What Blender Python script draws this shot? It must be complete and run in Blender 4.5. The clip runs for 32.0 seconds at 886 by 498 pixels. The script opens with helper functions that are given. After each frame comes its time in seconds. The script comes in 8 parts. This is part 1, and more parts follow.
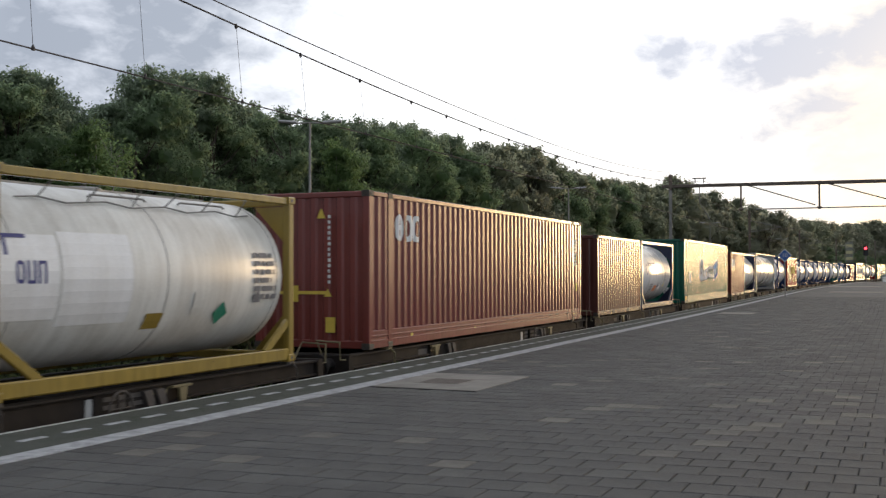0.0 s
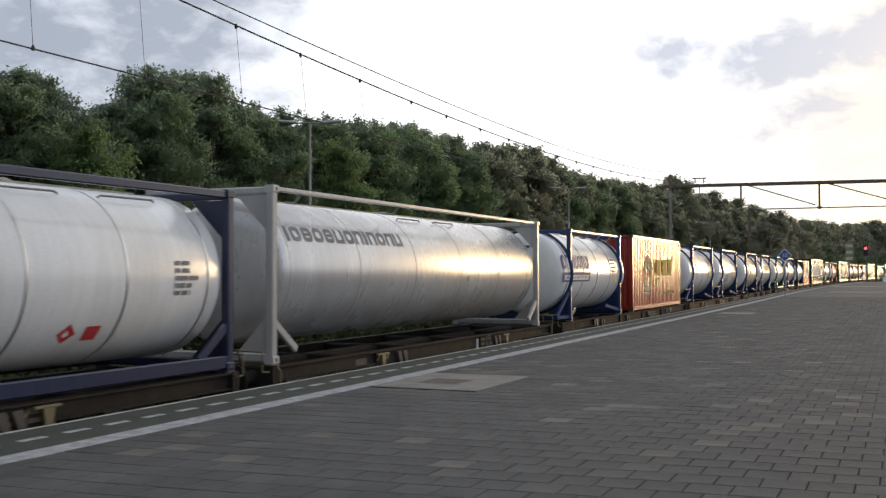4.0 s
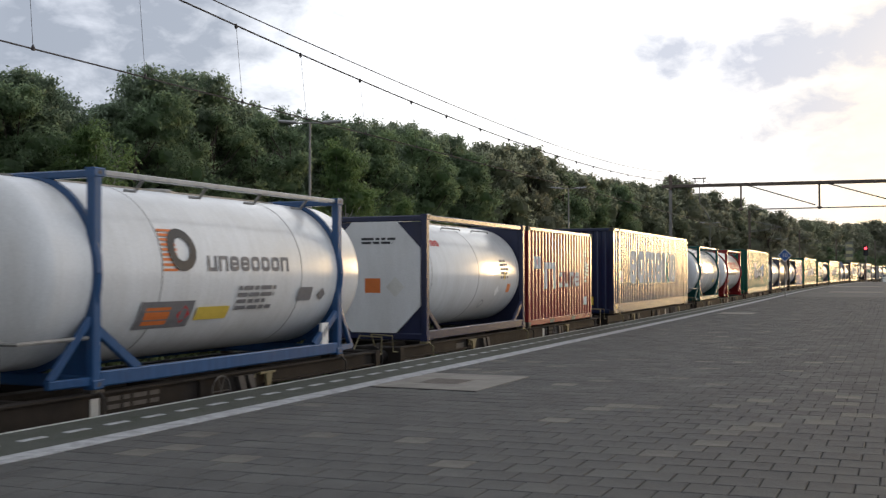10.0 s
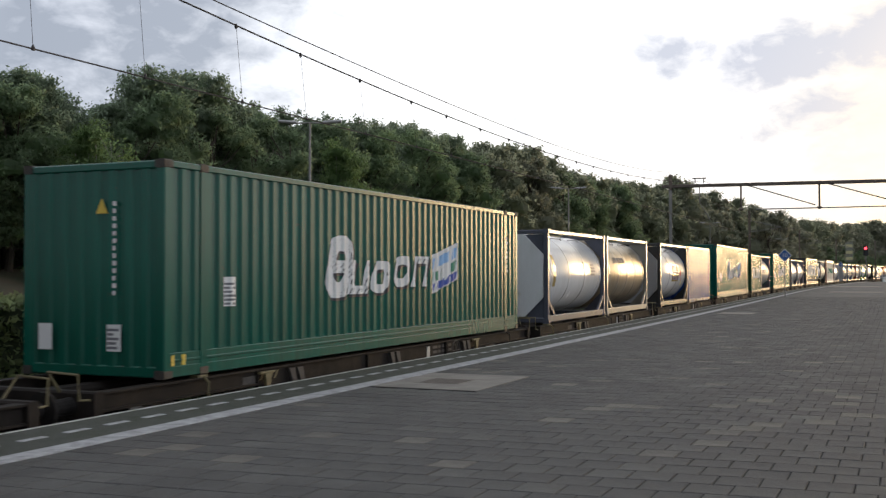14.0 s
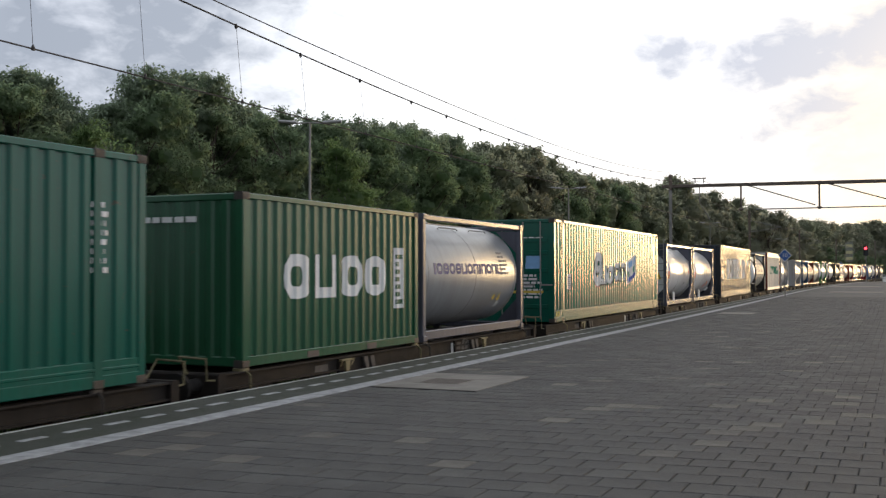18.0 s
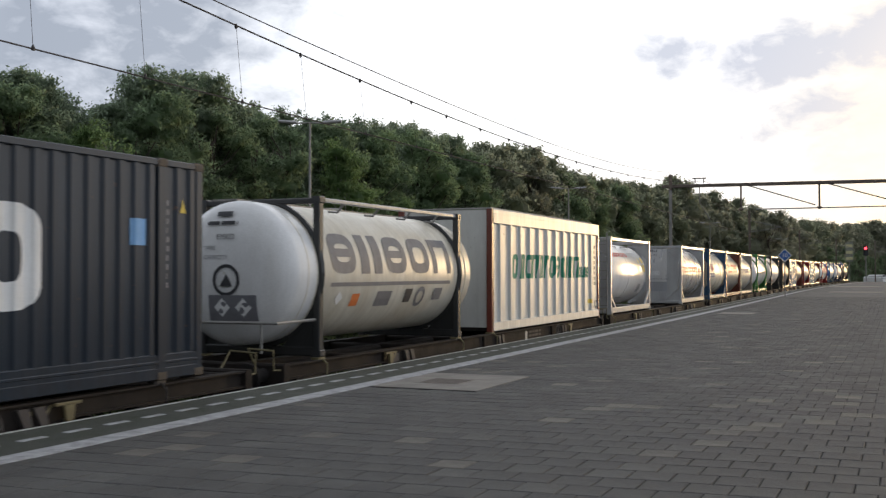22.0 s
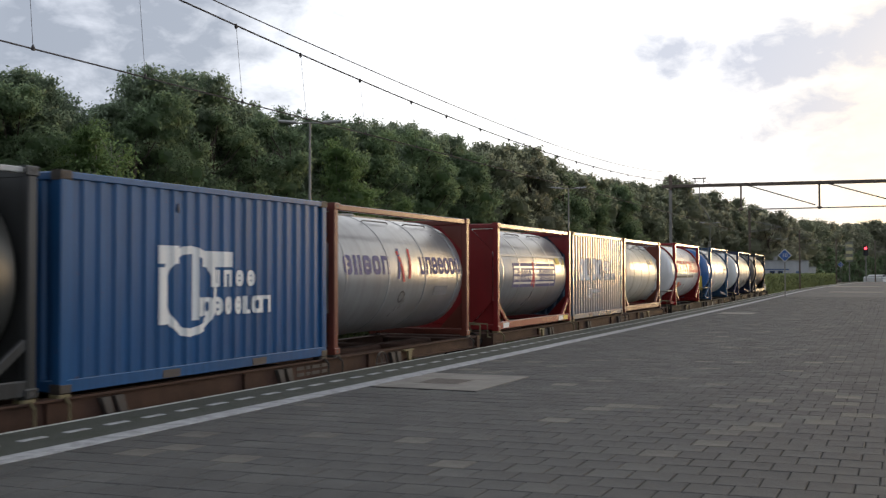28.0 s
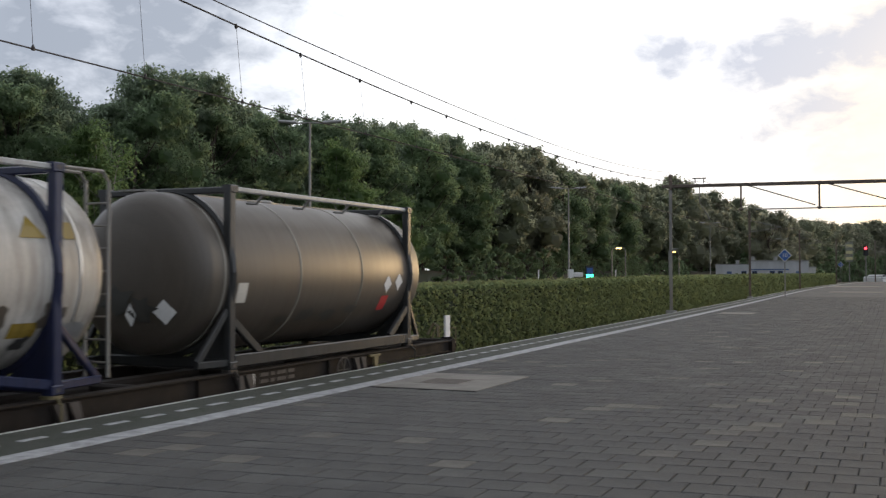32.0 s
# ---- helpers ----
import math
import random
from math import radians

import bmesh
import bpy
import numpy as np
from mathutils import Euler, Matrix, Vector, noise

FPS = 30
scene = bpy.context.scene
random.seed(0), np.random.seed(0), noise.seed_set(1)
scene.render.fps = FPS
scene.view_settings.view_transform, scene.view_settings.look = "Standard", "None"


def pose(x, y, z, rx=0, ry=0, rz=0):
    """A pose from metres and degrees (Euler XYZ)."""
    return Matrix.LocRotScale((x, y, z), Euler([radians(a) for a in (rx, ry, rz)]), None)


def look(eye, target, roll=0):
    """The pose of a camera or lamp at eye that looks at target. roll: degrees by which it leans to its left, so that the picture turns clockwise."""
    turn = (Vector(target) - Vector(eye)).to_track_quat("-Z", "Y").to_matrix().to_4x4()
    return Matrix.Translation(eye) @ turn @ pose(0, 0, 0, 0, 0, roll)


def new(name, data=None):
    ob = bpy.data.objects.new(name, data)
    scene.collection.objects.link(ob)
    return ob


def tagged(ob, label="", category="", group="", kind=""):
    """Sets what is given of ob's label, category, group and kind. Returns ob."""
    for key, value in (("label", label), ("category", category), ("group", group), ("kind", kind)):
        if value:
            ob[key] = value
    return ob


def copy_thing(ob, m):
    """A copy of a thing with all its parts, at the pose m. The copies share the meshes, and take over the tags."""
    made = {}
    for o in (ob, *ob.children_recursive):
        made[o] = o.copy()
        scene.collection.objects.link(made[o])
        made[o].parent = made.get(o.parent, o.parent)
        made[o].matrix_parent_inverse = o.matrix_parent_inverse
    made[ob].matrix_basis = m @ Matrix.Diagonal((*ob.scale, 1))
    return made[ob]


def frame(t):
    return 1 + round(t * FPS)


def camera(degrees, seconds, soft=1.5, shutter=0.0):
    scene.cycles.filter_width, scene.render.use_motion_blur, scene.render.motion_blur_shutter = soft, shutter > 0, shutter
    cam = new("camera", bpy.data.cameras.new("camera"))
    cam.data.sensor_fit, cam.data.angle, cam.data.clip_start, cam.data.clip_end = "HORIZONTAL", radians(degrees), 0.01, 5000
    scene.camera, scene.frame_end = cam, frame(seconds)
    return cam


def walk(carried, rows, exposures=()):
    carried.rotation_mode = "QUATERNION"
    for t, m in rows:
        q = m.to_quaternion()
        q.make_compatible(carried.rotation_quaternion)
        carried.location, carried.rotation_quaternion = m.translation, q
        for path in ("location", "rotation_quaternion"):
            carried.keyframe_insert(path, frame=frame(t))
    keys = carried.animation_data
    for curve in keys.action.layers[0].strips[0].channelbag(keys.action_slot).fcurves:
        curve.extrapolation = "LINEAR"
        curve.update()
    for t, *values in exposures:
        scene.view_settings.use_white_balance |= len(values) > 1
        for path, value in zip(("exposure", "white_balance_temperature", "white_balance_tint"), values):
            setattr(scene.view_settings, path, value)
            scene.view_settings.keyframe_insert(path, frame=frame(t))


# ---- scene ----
import functools

cam = camera(45.69, 32.0, soft=1.3, shutter=0.12)
EYE = 1.614
VIEW = pose(0, 0, EYE, 91.297, 0, 23.984) @ pose(0, 0, 0, 0, 0, -0.118)
walk(cam, [(0, VIEW), (32, VIEW)], exposures=[(0, 0.42), (32, 0.42)])

# ---- the line of the track: straight, a wide left curve, then a right one ----
K1, S1, K2 = 1 / 3027, 75.0, 1 / 1497


def rail(s, off=0.0):
    """x, y and heading at the arc length s, off metres to the left of the camera's own line."""
    if s <= 0:
        lat, fwd, th = 0.0, s, 0.0
    elif s <= S1:
        th = K1 * s
        lat, fwd = (1 - math.cos(th)) / K1, math.sin(th) / K1
    else:
        t1 = K1 * S1
        th = t1 - K2 * (s - S1)
        lat = (1 - math.cos(t1)) / K1 + (math.cos(th) - math.cos(t1)) / K2
        fwd = math.sin(t1) / K1 + (math.sin(t1) - math.sin(th)) / K2
    return -(lat + off * math.cos(th)), fwd - off * math.sin(th), th


def on_line(s, off, z, turn=0.0):
    x, y, th = rail(s, off)
    return pose(x, y, z, 0, 0, math.degrees(th) + turn)


TRACK = 10.113      # track centre, metres left of the camera
DECK = 0.222        # underside of the containers over the platform
RAIL = -0.90        # top of the rails
EARTH = -1.15       # ground beside the track

# ---- world and light ----
SUN_ELEVATION, SUN_BEARING = 4.0, 12.5        # degrees; bearing right of the track's line
world = bpy.data.worlds.new("world")
scene.world = world
world.use_nodes = True
wt = world.node_tree
wt.nodes.clear()


def wnode(kind, **inputs):
    n = wt.nodes.new(kind)
    for key, value in inputs.items():
        n.inputs[key.replace("_", " ")].default_value = value
    return n


def wlink(a, b):
    wt.links.new(a, b)


sun_dir = Vector((math.sin(radians(SUN_BEARING)) * math.cos(radians(SUN_ELEVATION)),
                  math.cos(radians(SUN_BEARING)) * math.cos(radians(SUN_ELEVATION)), math.sin(radians(SUN_ELEVATION))))
sky = wt.nodes.new("ShaderNodeTexSky")
sky.sky_type, sky.sun_disc = "NISHITA", False
sky.sun_elevation, sky.sun_rotation = radians(SUN_ELEVATION), radians(SUN_BEARING)
sky.air_density, sky.dust_density = 1.0, 2.0
coord = wt.nodes.new("ShaderNodeTexCoord")
flat = wt.nodes.new("ShaderNodeMapping")
flat.inputs["Scale"].default_value = (1.0, 1.0, 2.0)
flat.inputs["Location"].default_value = (3.17, 1.3, 0.4)
wlink(coord.outputs["Generated"], flat.inputs["Vector"])
clouds = wnode("ShaderNodeTexNoise", Scale=9.0, Detail=10.0, Roughness=0.58, Distortion=0.2)
wlink(flat.outputs["Vector"], clouds.inputs["Vector"])
cover = wt.nodes.new("ShaderNodeValToRGB")
cover.color_ramp.elements[0].position, cover.color_ramp.elements[1].position = 0.44, 0.72

# banks of cloud: direction, outer and inner edge in degrees, thickness
BANKS = (((-0.66, 0.70, 0.24), 19, 4, 0.19), ((-0.78, 0.60, 0.14), 16, 3, 0.18),
         ((-0.216, 0.954, 0.208), 1.3, 0.1, 0.17), ((-0.195, 0.961, 0.195), 1.6, 0.1, 0.22), ((-0.170, 0.965, 0.199), 1.2, 0.1, 0.13), ((-0.139, 0.973, 0.186), 1.7, 0.1, 0.19), ((-0.112, 0.975, 0.190), 1.8, 0.1, 0.21), ((-0.086, 0.977, 0.195), 1.9, 0.1, 0.22), ((-0.060, 0.978, 0.198), 1.9, 0.1, 0.22), ((-0.035, 0.979, 0.202), 2.0, 0.1, 0.22), ((-0.014, 0.979, 0.205), 2.2, 0.1, 0.22), ((-0.095, 0.973, 0.211), 1.4, 0.1, 0.12), ((-0.206, 0.953, 0.223), 1.2, 0.1, 0.10), ((-0.332, 0.932, 0.142), 1.2, 0.1, 0.22), ((-0.310, 0.934, 0.178), 1.0, 0.1, 0.18), ((-0.054, 0.991, 0.121), 3.6, 0.1, 0.13), ((-0.107, 0.988, 0.113), 3.0, 0.1, 0.08), ((-0.481, 0.845, 0.234), 1.4, 0.1, 0.13))
OPEN_SKY = (((-0.53, 0.83, 0.15), 6, 1, -0.10), ((-0.40, 0.89, 0.19), 13, 3, -0.12))


def sky_patch(centre, wide, core_edge, amount):
    """A soft round patch of the sky, amount strong at its middle."""
    near_bank = wt.nodes.new("ShaderNodeVectorMath")
    near_bank.operation = "DOT_PRODUCT"
    near_bank.inputs[1].default_value = Vector(centre).normalized()
    wlink(coord.outputs["Generated"], near_bank.inputs[0])
    rise = wt.nodes.new("ShaderNodeMapRange")
    rise.interpolation_type = "SMOOTHSTEP"
    for key, value in (("From Min", math.cos(radians(wide))), ("From Max", math.cos(radians(core_edge))), ("To Min", 0.0), ("To Max", amount)):
        rise.inputs[key].default_value = value
    wlink(near_bank.outputs["Value"], rise.inputs["Value"])
    return rise.outputs["Result"]


def joined(kind, a, b):
    n = wt.nodes.new("ShaderNodeMath")
    n.operation = kind
    wlink(a, n.inputs[0])
    wlink(b, n.inputs[1])
    return n.outputs["Value"]


thick = functools.reduce(lambda a, b: joined("MAXIMUM", a, b), [sky_patch(*row) for row in BANKS])
thin = functools.reduce(lambda a, b: joined("ADD", a, b), [sky_patch(*row) for row in OPEN_SKY])
streaks = wnode("ShaderNodeTexNoise", Scale=24.0, Detail=8.0, Roughness=0.6, Distortion=0.3)
wlink(flat.outputs["Vector"], streaks.inputs["Vector"])
both = wt.nodes.new("ShaderNodeMixRGB")
both.inputs["Fac"].default_value = 0.5
wlink(clouds.outputs["Fac"], both.inputs["Color1"])
wlink(streaks.outputs["Fac"], both.inputs["Color2"])
wlink(joined("ADD", both.outputs["Color"], joined("ADD", thick, thin)), cover.inputs["Fac"])
angle_to = wt.nodes.new("ShaderNodeVectorMath")
angle_to.operation = "DOT_PRODUCT"
angle_to.inputs[1].default_value = sun_dir
wlink(coord.outputs["Generated"], angle_to.inputs[0])
toward = wt.nodes.new("ShaderNodeMath")      # 0 away from the sun, 1 toward it
toward.operation = "MULTIPLY_ADD"
wlink(angle_to.outputs["Value"], toward.inputs[0])
toward.inputs[1].default_value, toward.inputs[2].default_value = 0.5, 0.5


def tones(rows):
    """A ramp over the cosine of the angle to the sun."""
    ramp = wt.nodes.new("ShaderNodeValToRGB")
    e = ramp.color_ramp.elements
    for k, (place, tone) in enumerate(rows):
        el = e[0] if k == 0 else e[1] if k == 1 else e.new(place * 0.5 + 0.5)
        el.position, el.color = place * 0.5 + 0.5, (*tone, 1)
    wlink(toward.outputs["Value"], ramp.inputs["Fac"])
    return ramp


# thin bright veil: brighter and warmer toward the sun
veil = tones([(-1.0, (0.36, 0.39, 0.45)), (0.998, (4.4, 2.8, 1.1)), (-0.45, (0.46, 0.50, 0.56)), (0.0, (1.12, 1.18, 1.32)), (0.30, (1.08, 1.14, 1.28)), (0.52, (0.72, 0.76, 0.86)), (0.70, (0.92, 0.95, 1.02)), (0.82, (1.34, 1.34, 1.36)),
              (0.93, (1.24, 1.22, 1.20)), (0.952, (1.22, 1.14, 1.0)), (0.966, (1.24, 1.08, 0.82)), (0.976, (1.5, 1.22, 0.80)), (0.986, (1.85, 1.36, 0.78)), (0.993, (2.6, 1.75, 0.82))])
grey = tones([(-1.0, (0.26, 0.29, 0.35)), (0.998, (3.0, 2.3, 1.5)), (-0.45, (0.34, 0.37, 0.45)), (0.0, (0.70, 0.75, 0.84)), (0.30, (0.68, 0.73, 0.82)), (0.52, (0.34, 0.38, 0.46)), (0.74, (0.38, 0.42, 0.50)), (0.86, (0.54, 0.58, 0.68)),
              (0.93, (0.54, 0.58, 0.68)), (0.955, (0.58, 0.61, 0.69)), (0.968, (0.66, 0.66, 0.70)), (0.985, (1.1, 1.0, 0.88))])
layer = wt.nodes.new("ShaderNodeMixRGB")
wlink(cover.outputs["Color"], layer.inputs["Fac"])
wlink(veil.outputs["Color"], layer.inputs["Color1"])
wlink(grey.outputs["Color"], layer.inputs["Color2"])
clear = wnode("ShaderNodeBackground", Strength=0.10)
wlink(sky.outputs["Color"], clear.inputs["Color"])
# the cloud deck is thicker and darker overhead than toward the horizon
height = wt.nodes.new("ShaderNodeSeparateXYZ")
wlink(coord.outputs["Generated"], height.inputs["Vector"])
deck = wt.nodes.new("ShaderNodeMapRange")
deck.interpolation_type = "SMOOTHSTEP"
for key, value in (("From Min", 0.32), ("From Max", 0.85), ("To Min", 1.0), ("To Max", 0.70)):
    deck.inputs[key].default_value = value
wlink(height.outputs["Z"], deck.inputs["Value"])
dimmed = wt.nodes.new("ShaderNodeMixRGB")
dimmed.blend_type = "MULTIPLY"
dimmed.inputs["Fac"].default_value = 1.0
wlink(layer.outputs["Color"], dimmed.inputs["Color1"])
wlink(deck.outputs["Result"], dimmed.inputs["Color2"])
cloudy = wnode("ShaderNodeBackground", Strength=0.95)
wlink(dimmed.outputs["Color"], cloudy.inputs["Color"])
blend = wt.nodes.new("ShaderNodeMixShader")
blend.inputs["Fac"].default_value = 0.92
wlink(clear.outputs["Background"], blend.inputs[1])
wlink(cloudy.outputs["Background"], blend.inputs[2])
out = wt.nodes.new("ShaderNodeOutputWorld")
wlink(blend.outputs["Shader"], out.inputs["Surface"])

sun = new("sun", bpy.data.lights.new("sun", "SUN"))
sun.data.energy, sun.data.angle, sun.data.color = 0.5, radians(10), (1.0, 0.70, 0.38)
sun.matrix_world = look(sun_dir * 60, (0, 0, 0))

# ---- materials ----
MATS = {}


def mat(name, color, rough=0.6, metal=0.0, vary=0.25, scale=6.0, bump=0.15, fine=60.0, dirt=None, streak=False, spread=0.0, coat=0.0, glow=0.0, runs=0.0, rust=0.0):
    """A surface with broad stains, fine grain and a little relief. streak: stains run down. spread: tone differs from piece to piece."""
    if name in MATS:
        return MATS[name]
    m = bpy.data.materials.new(name)
    m.use_nodes = True
    t = m.node_tree
    b = t.nodes["Principled BSDF"]
    b.inputs["Metallic"].default_value = metal
    b.inputs["Coat Weight"].default_value = coat
    tc = t.nodes.new("ShaderNodeTexCoord")
    mp = t.nodes.new("ShaderNodeMapping")
    mp.inputs["Scale"].default_value = (1, 1, 0.18) if streak else (1, 1, 1)
    t.links.new(tc.outputs["Object"], mp.inputs["Vector"])
    broad = t.nodes.new("ShaderNodeTexNoise")
    broad.inputs["Scale"].default_value, broad.inputs["Detail"].default_value, broad.inputs["Roughness"].default_value = scale, 6, 0.65
    t.links.new(mp.outputs["Vector"], broad.inputs["Vector"])
    grain = t.nodes.new("ShaderNodeTexNoise")
    grain.inputs["Scale"].default_value, grain.inputs["Detail"].default_value = fine, 3
    t.links.new(tc.outputs["Object"], grain.inputs["Vector"])
    dirt = dirt or [c * 0.45 for c in color]
    ramp = t.nodes.new("ShaderNodeValToRGB")
    ramp.color_ramp.elements[0].position, ramp.color_ramp.elements[1].position = 0.32, 0.62
    ramp.color_ramp.elements[0].color = (*[d * vary + c * (1 - vary) for c, d in zip(color, dirt)], 1)
    ramp.color_ramp.elements[1].color = (*color, 1)
    t.links.new(broad.outputs["Fac"], ramp.inputs["Fac"])
    speck = t.nodes.new("ShaderNodeMixRGB")
    speck.blend_type = "MULTIPLY"
    speck.inputs["Fac"].default_value = 0.25 if vary else 0.0
    t.links.new(ramp.outputs["Color"], speck.inputs["Color1"])
    t.links.new(grain.outputs["Fac"], speck.inputs["Color2"])
    gain = t.nodes.new("ShaderNodeMixRGB")
    gain.blend_type = "MULTIPLY"
    gain.inputs["Fac"].default_value = 1.0
    gain.inputs["Color2"].default_value = (1.12, 1.12, 1.12, 1)
    t.links.new(speck.outputs["Color"], gain.inputs["Color1"])
    last = gain
    if spread:
        info = t.nodes.new("ShaderNodeObjectInfo")
        geo = t.nodes.new("ShaderNodeNewGeometry")
        add = t.nodes.new("ShaderNodeMath")
        add.operation = "ADD"
        t.links.new(info.outputs["Random"], add.inputs[0])
        t.links.new(geo.outputs["Random Per Island"], add.inputs[1])
        frac = t.nodes.new("ShaderNodeMath")
        frac.operation = "FRACT"
        t.links.new(add.outputs["Value"], frac.inputs[0])
        tone = t.nodes.new("ShaderNodeValToRGB")
        tone.color_ramp.elements[0].position, tone.color_ramp.elements[1].position = 0.0, 1.0
        tone.color_ramp.elements[0].color = (1 - spread, 1 - spread, 1 - spread * 0.9, 1)
        tone.color_ramp.elements[1].color = (1 + spread * 2.2, 1 + spread * 2.1, 1 + spread * 1.9, 1)
        tone.color_ramp.elements.new(0.86).color = (1 + spread * 0.35, 1 + spread * 0.35, 1 + spread * 0.3, 1)
        t.links.new(frac.outputs["Value"], tone.inputs["Fac"])
        last = t.nodes.new("ShaderNodeMixRGB")
        last.blend_type = "MULTIPLY"
        last.inputs["Fac"].default_value = 1.0
        t.links.new(gain.outputs["Color"], last.inputs["Color1"])
        t.links.new(tone.outputs["Color"], last.inputs["Color2"])
    if runs:        # thin dirty streaks that ran down from the top
        lines = t.nodes.new("ShaderNodeMapping")
        lines.inputs["Scale"].default_value = (0.5, 7.0, 0.30)
        t.links.new(tc.outputs["Object"], lines.inputs["Vector"])
        flow = t.nodes.new("ShaderNodeTexNoise")
        flow.inputs["Scale"].default_value, flow.inputs["Detail"].default_value, flow.inputs["Roughness"].default_value = 1.3, 5, 0.6
        t.links.new(lines.outputs["Vector"], flow.inputs["Vector"])
        stain = t.nodes.new("ShaderNodeValToRGB")
        stain.color_ramp.elements[0].position, stain.color_ramp.elements[1].position = 0.36, 0.60
        stain.color_ramp.elements[0].color = (1 - runs, 1 - runs * 1.04, 1 - runs * 1.12, 1)
        t.links.new(flow.outputs["Fac"], stain.inputs["Fac"])
        over = t.nodes.new("ShaderNodeMixRGB")
        over.blend_type = "MULTIPLY"
        over.inputs["Fac"].default_value = 1.0
        t.links.new(last.outputs["Color"], over.inputs["Color1"])
        t.links.new(stain.outputs["Color"], over.inputs["Color2"])
        last = over
    if rust:        # scattered chips and scuffs
        chips = t.nodes.new("ShaderNodeTexNoise")
        chips.inputs["Scale"].default_value, chips.inputs["Detail"].default_value, chips.inputs["Roughness"].default_value = 5.0, 9, 0.72
        t.links.new(tc.outputs["Object"], chips.inputs["Vector"])
        spot = t.nodes.new("ShaderNodeValToRGB")
        spot.color_ramp.elements[0].position, spot.color_ramp.elements[1].position = 0.64, 0.70
        t.links.new(chips.outputs["Fac"], spot.inputs["Fac"])
        strength = t.nodes.new("ShaderNodeMath")
        strength.operation = "MULTIPLY"
        strength.inputs[1].default_value = rust
        t.links.new(spot.outputs["Color"], strength.inputs[0])
        chipped = t.nodes.new("ShaderNodeMixRGB")
        chipped.inputs["Color2"].default_value = (0.085, 0.046, 0.028, 1)
        t.links.new(strength.outputs["Value"], chipped.inputs["Fac"])
        t.links.new(last.outputs["Color"], chipped.inputs["Color1"])
        last = chipped
    t.links.new(last.outputs["Color"], b.inputs["Base Color"])
    shine = t.nodes.new("ShaderNodeMapRange")
    shine.inputs["To Min"].default_value, shine.inputs["To Max"].default_value = min(1, rough * 1.3 + 0.02), max(0.03, rough * 0.8)
    t.links.new(broad.outputs["Fac"], shine.inputs["Value"])
    t.links.new(shine.outputs["Result"], b.inputs["Roughness"])
    if bump:
        mix = t.nodes.new("ShaderNodeMath")
        mix.operation = "ADD"
        t.links.new(broad.outputs["Fac"], mix.inputs[0])
        t.links.new(grain.outputs["Fac"], mix.inputs[1])
        bp = t.nodes.new("ShaderNodeBump")
        bp.inputs["Strength"].default_value, bp.inputs["Distance"].default_value = bump, 0.02
        t.links.new(mix.outputs["Value"], bp.inputs["Height"])
        t.links.new(bp.outputs["Normal"], b.inputs["Normal"])
    if glow:
        b.inputs["Emission Color"].default_value = (*color, 1)
        b.inputs["Emission Strength"].default_value = glow
    MATS[name] = m
    return m


def leaf_mat(name, color, light):
    """Thin foliage: part of the light comes through, and the tone differs from clump to clump."""
    m = mat(name, color, 0.6, 0, 0.4, 0.9, 0, 9.0, spread=0.16)
    b = m.node_tree.nodes["Principled BSDF"]
    b.inputs["Transmission Weight"].default_value = 0.0
    b.inputs["Subsurface Weight"].default_value = 0.0
    b.inputs["Specular IOR Level"].default_value = 0.08
    tr = m.node_tree.nodes.new("ShaderNodeBsdfTranslucent")
    tr.inputs["Color"].default_value = (*light, 1)
    mx = m.node_tree.nodes.new("ShaderNodeMixShader")
    mx.inputs["Fac"].default_value = 0.62
    o = m.node_tree.nodes["Material Output"]
    m.node_tree.links.new(b.outputs["BSDF"], mx.inputs[1])
    m.node_tree.links.new(tr.outputs["BSDF"], mx.inputs[2])
    m.node_tree.links.new(mx.outputs["Shader"], o.inputs["Surface"])
    return m


PAVER = mat("grey concrete paver", (0.098, 0.098, 0.095), 0.85, 0, 0.35, 1.1, 0.6, 150.0, spread=0.085)
PALE_PAVER = mat("paler sandy concrete paver", (0.150, 0.142, 0.128), 0.85, 0, 0.4, 2.4, 0.6, 150.0, spread=0.10)
JOINT = mat("sandy joint", (0.016, 0.015, 0.014), 0.95, 0, 0.4, 5.0, 0.2)
STRIP = mat("dark mossy edge strip", (0.064, 0.069, 0.061), 0.85, 0, 0.5, 2.6, 0.4, 110.0, dirt=(0.045, 0.055, 0.036))
NOSING = mat("chalky edge nosing", (0.44, 0.45, 0.43), 0.85, 0, 0.7, 3.0, 0.3, dirt=(0.16, 0.17, 0.13))
COPING = mat("pale concrete coping", (0.34, 0.34, 0.33), 0.85, 0, 0.4, 5.0, 0.3)
LINE = mat("worn white line paint", (0.39, 0.40, 0.41), 0.75, 0, 0.75, 5.0, 0.35, 90.0, dirt=(0.16, 0.16, 0.16))
SLAB = mat("light concrete slab", (0.225, 0.212, 0.19), 0.85, 0, 0.4, 2.5, 0.3)
HATCH = mat("brown steel hatch", (0.085, 0.068, 0.058), 0.8, 0.0, 0.5, 5.0, 0.3)
EARTHM = mat("grass and leaf litter", (0.040, 0.048, 0.024), 0.95, 0, 0.9, 0.35, 0.6, 9.0, dirt=(0.080, 0.054, 0.032))
BALLAST = mat("track ballast", (0.10, 0.092, 0.085), 0.95, 0, 0.6, 14.0, 0.9, 40.0)
RAILM = mat("worn rail steel", (0.16, 0.12, 0.10), 0.45, 0.8, 0.4, 8.0)
GALV = mat("dull galvanised steel", (0.27, 0.26, 0.24), 0.55, 0.35, 0.4, 5.0, 0.1, streak=True)
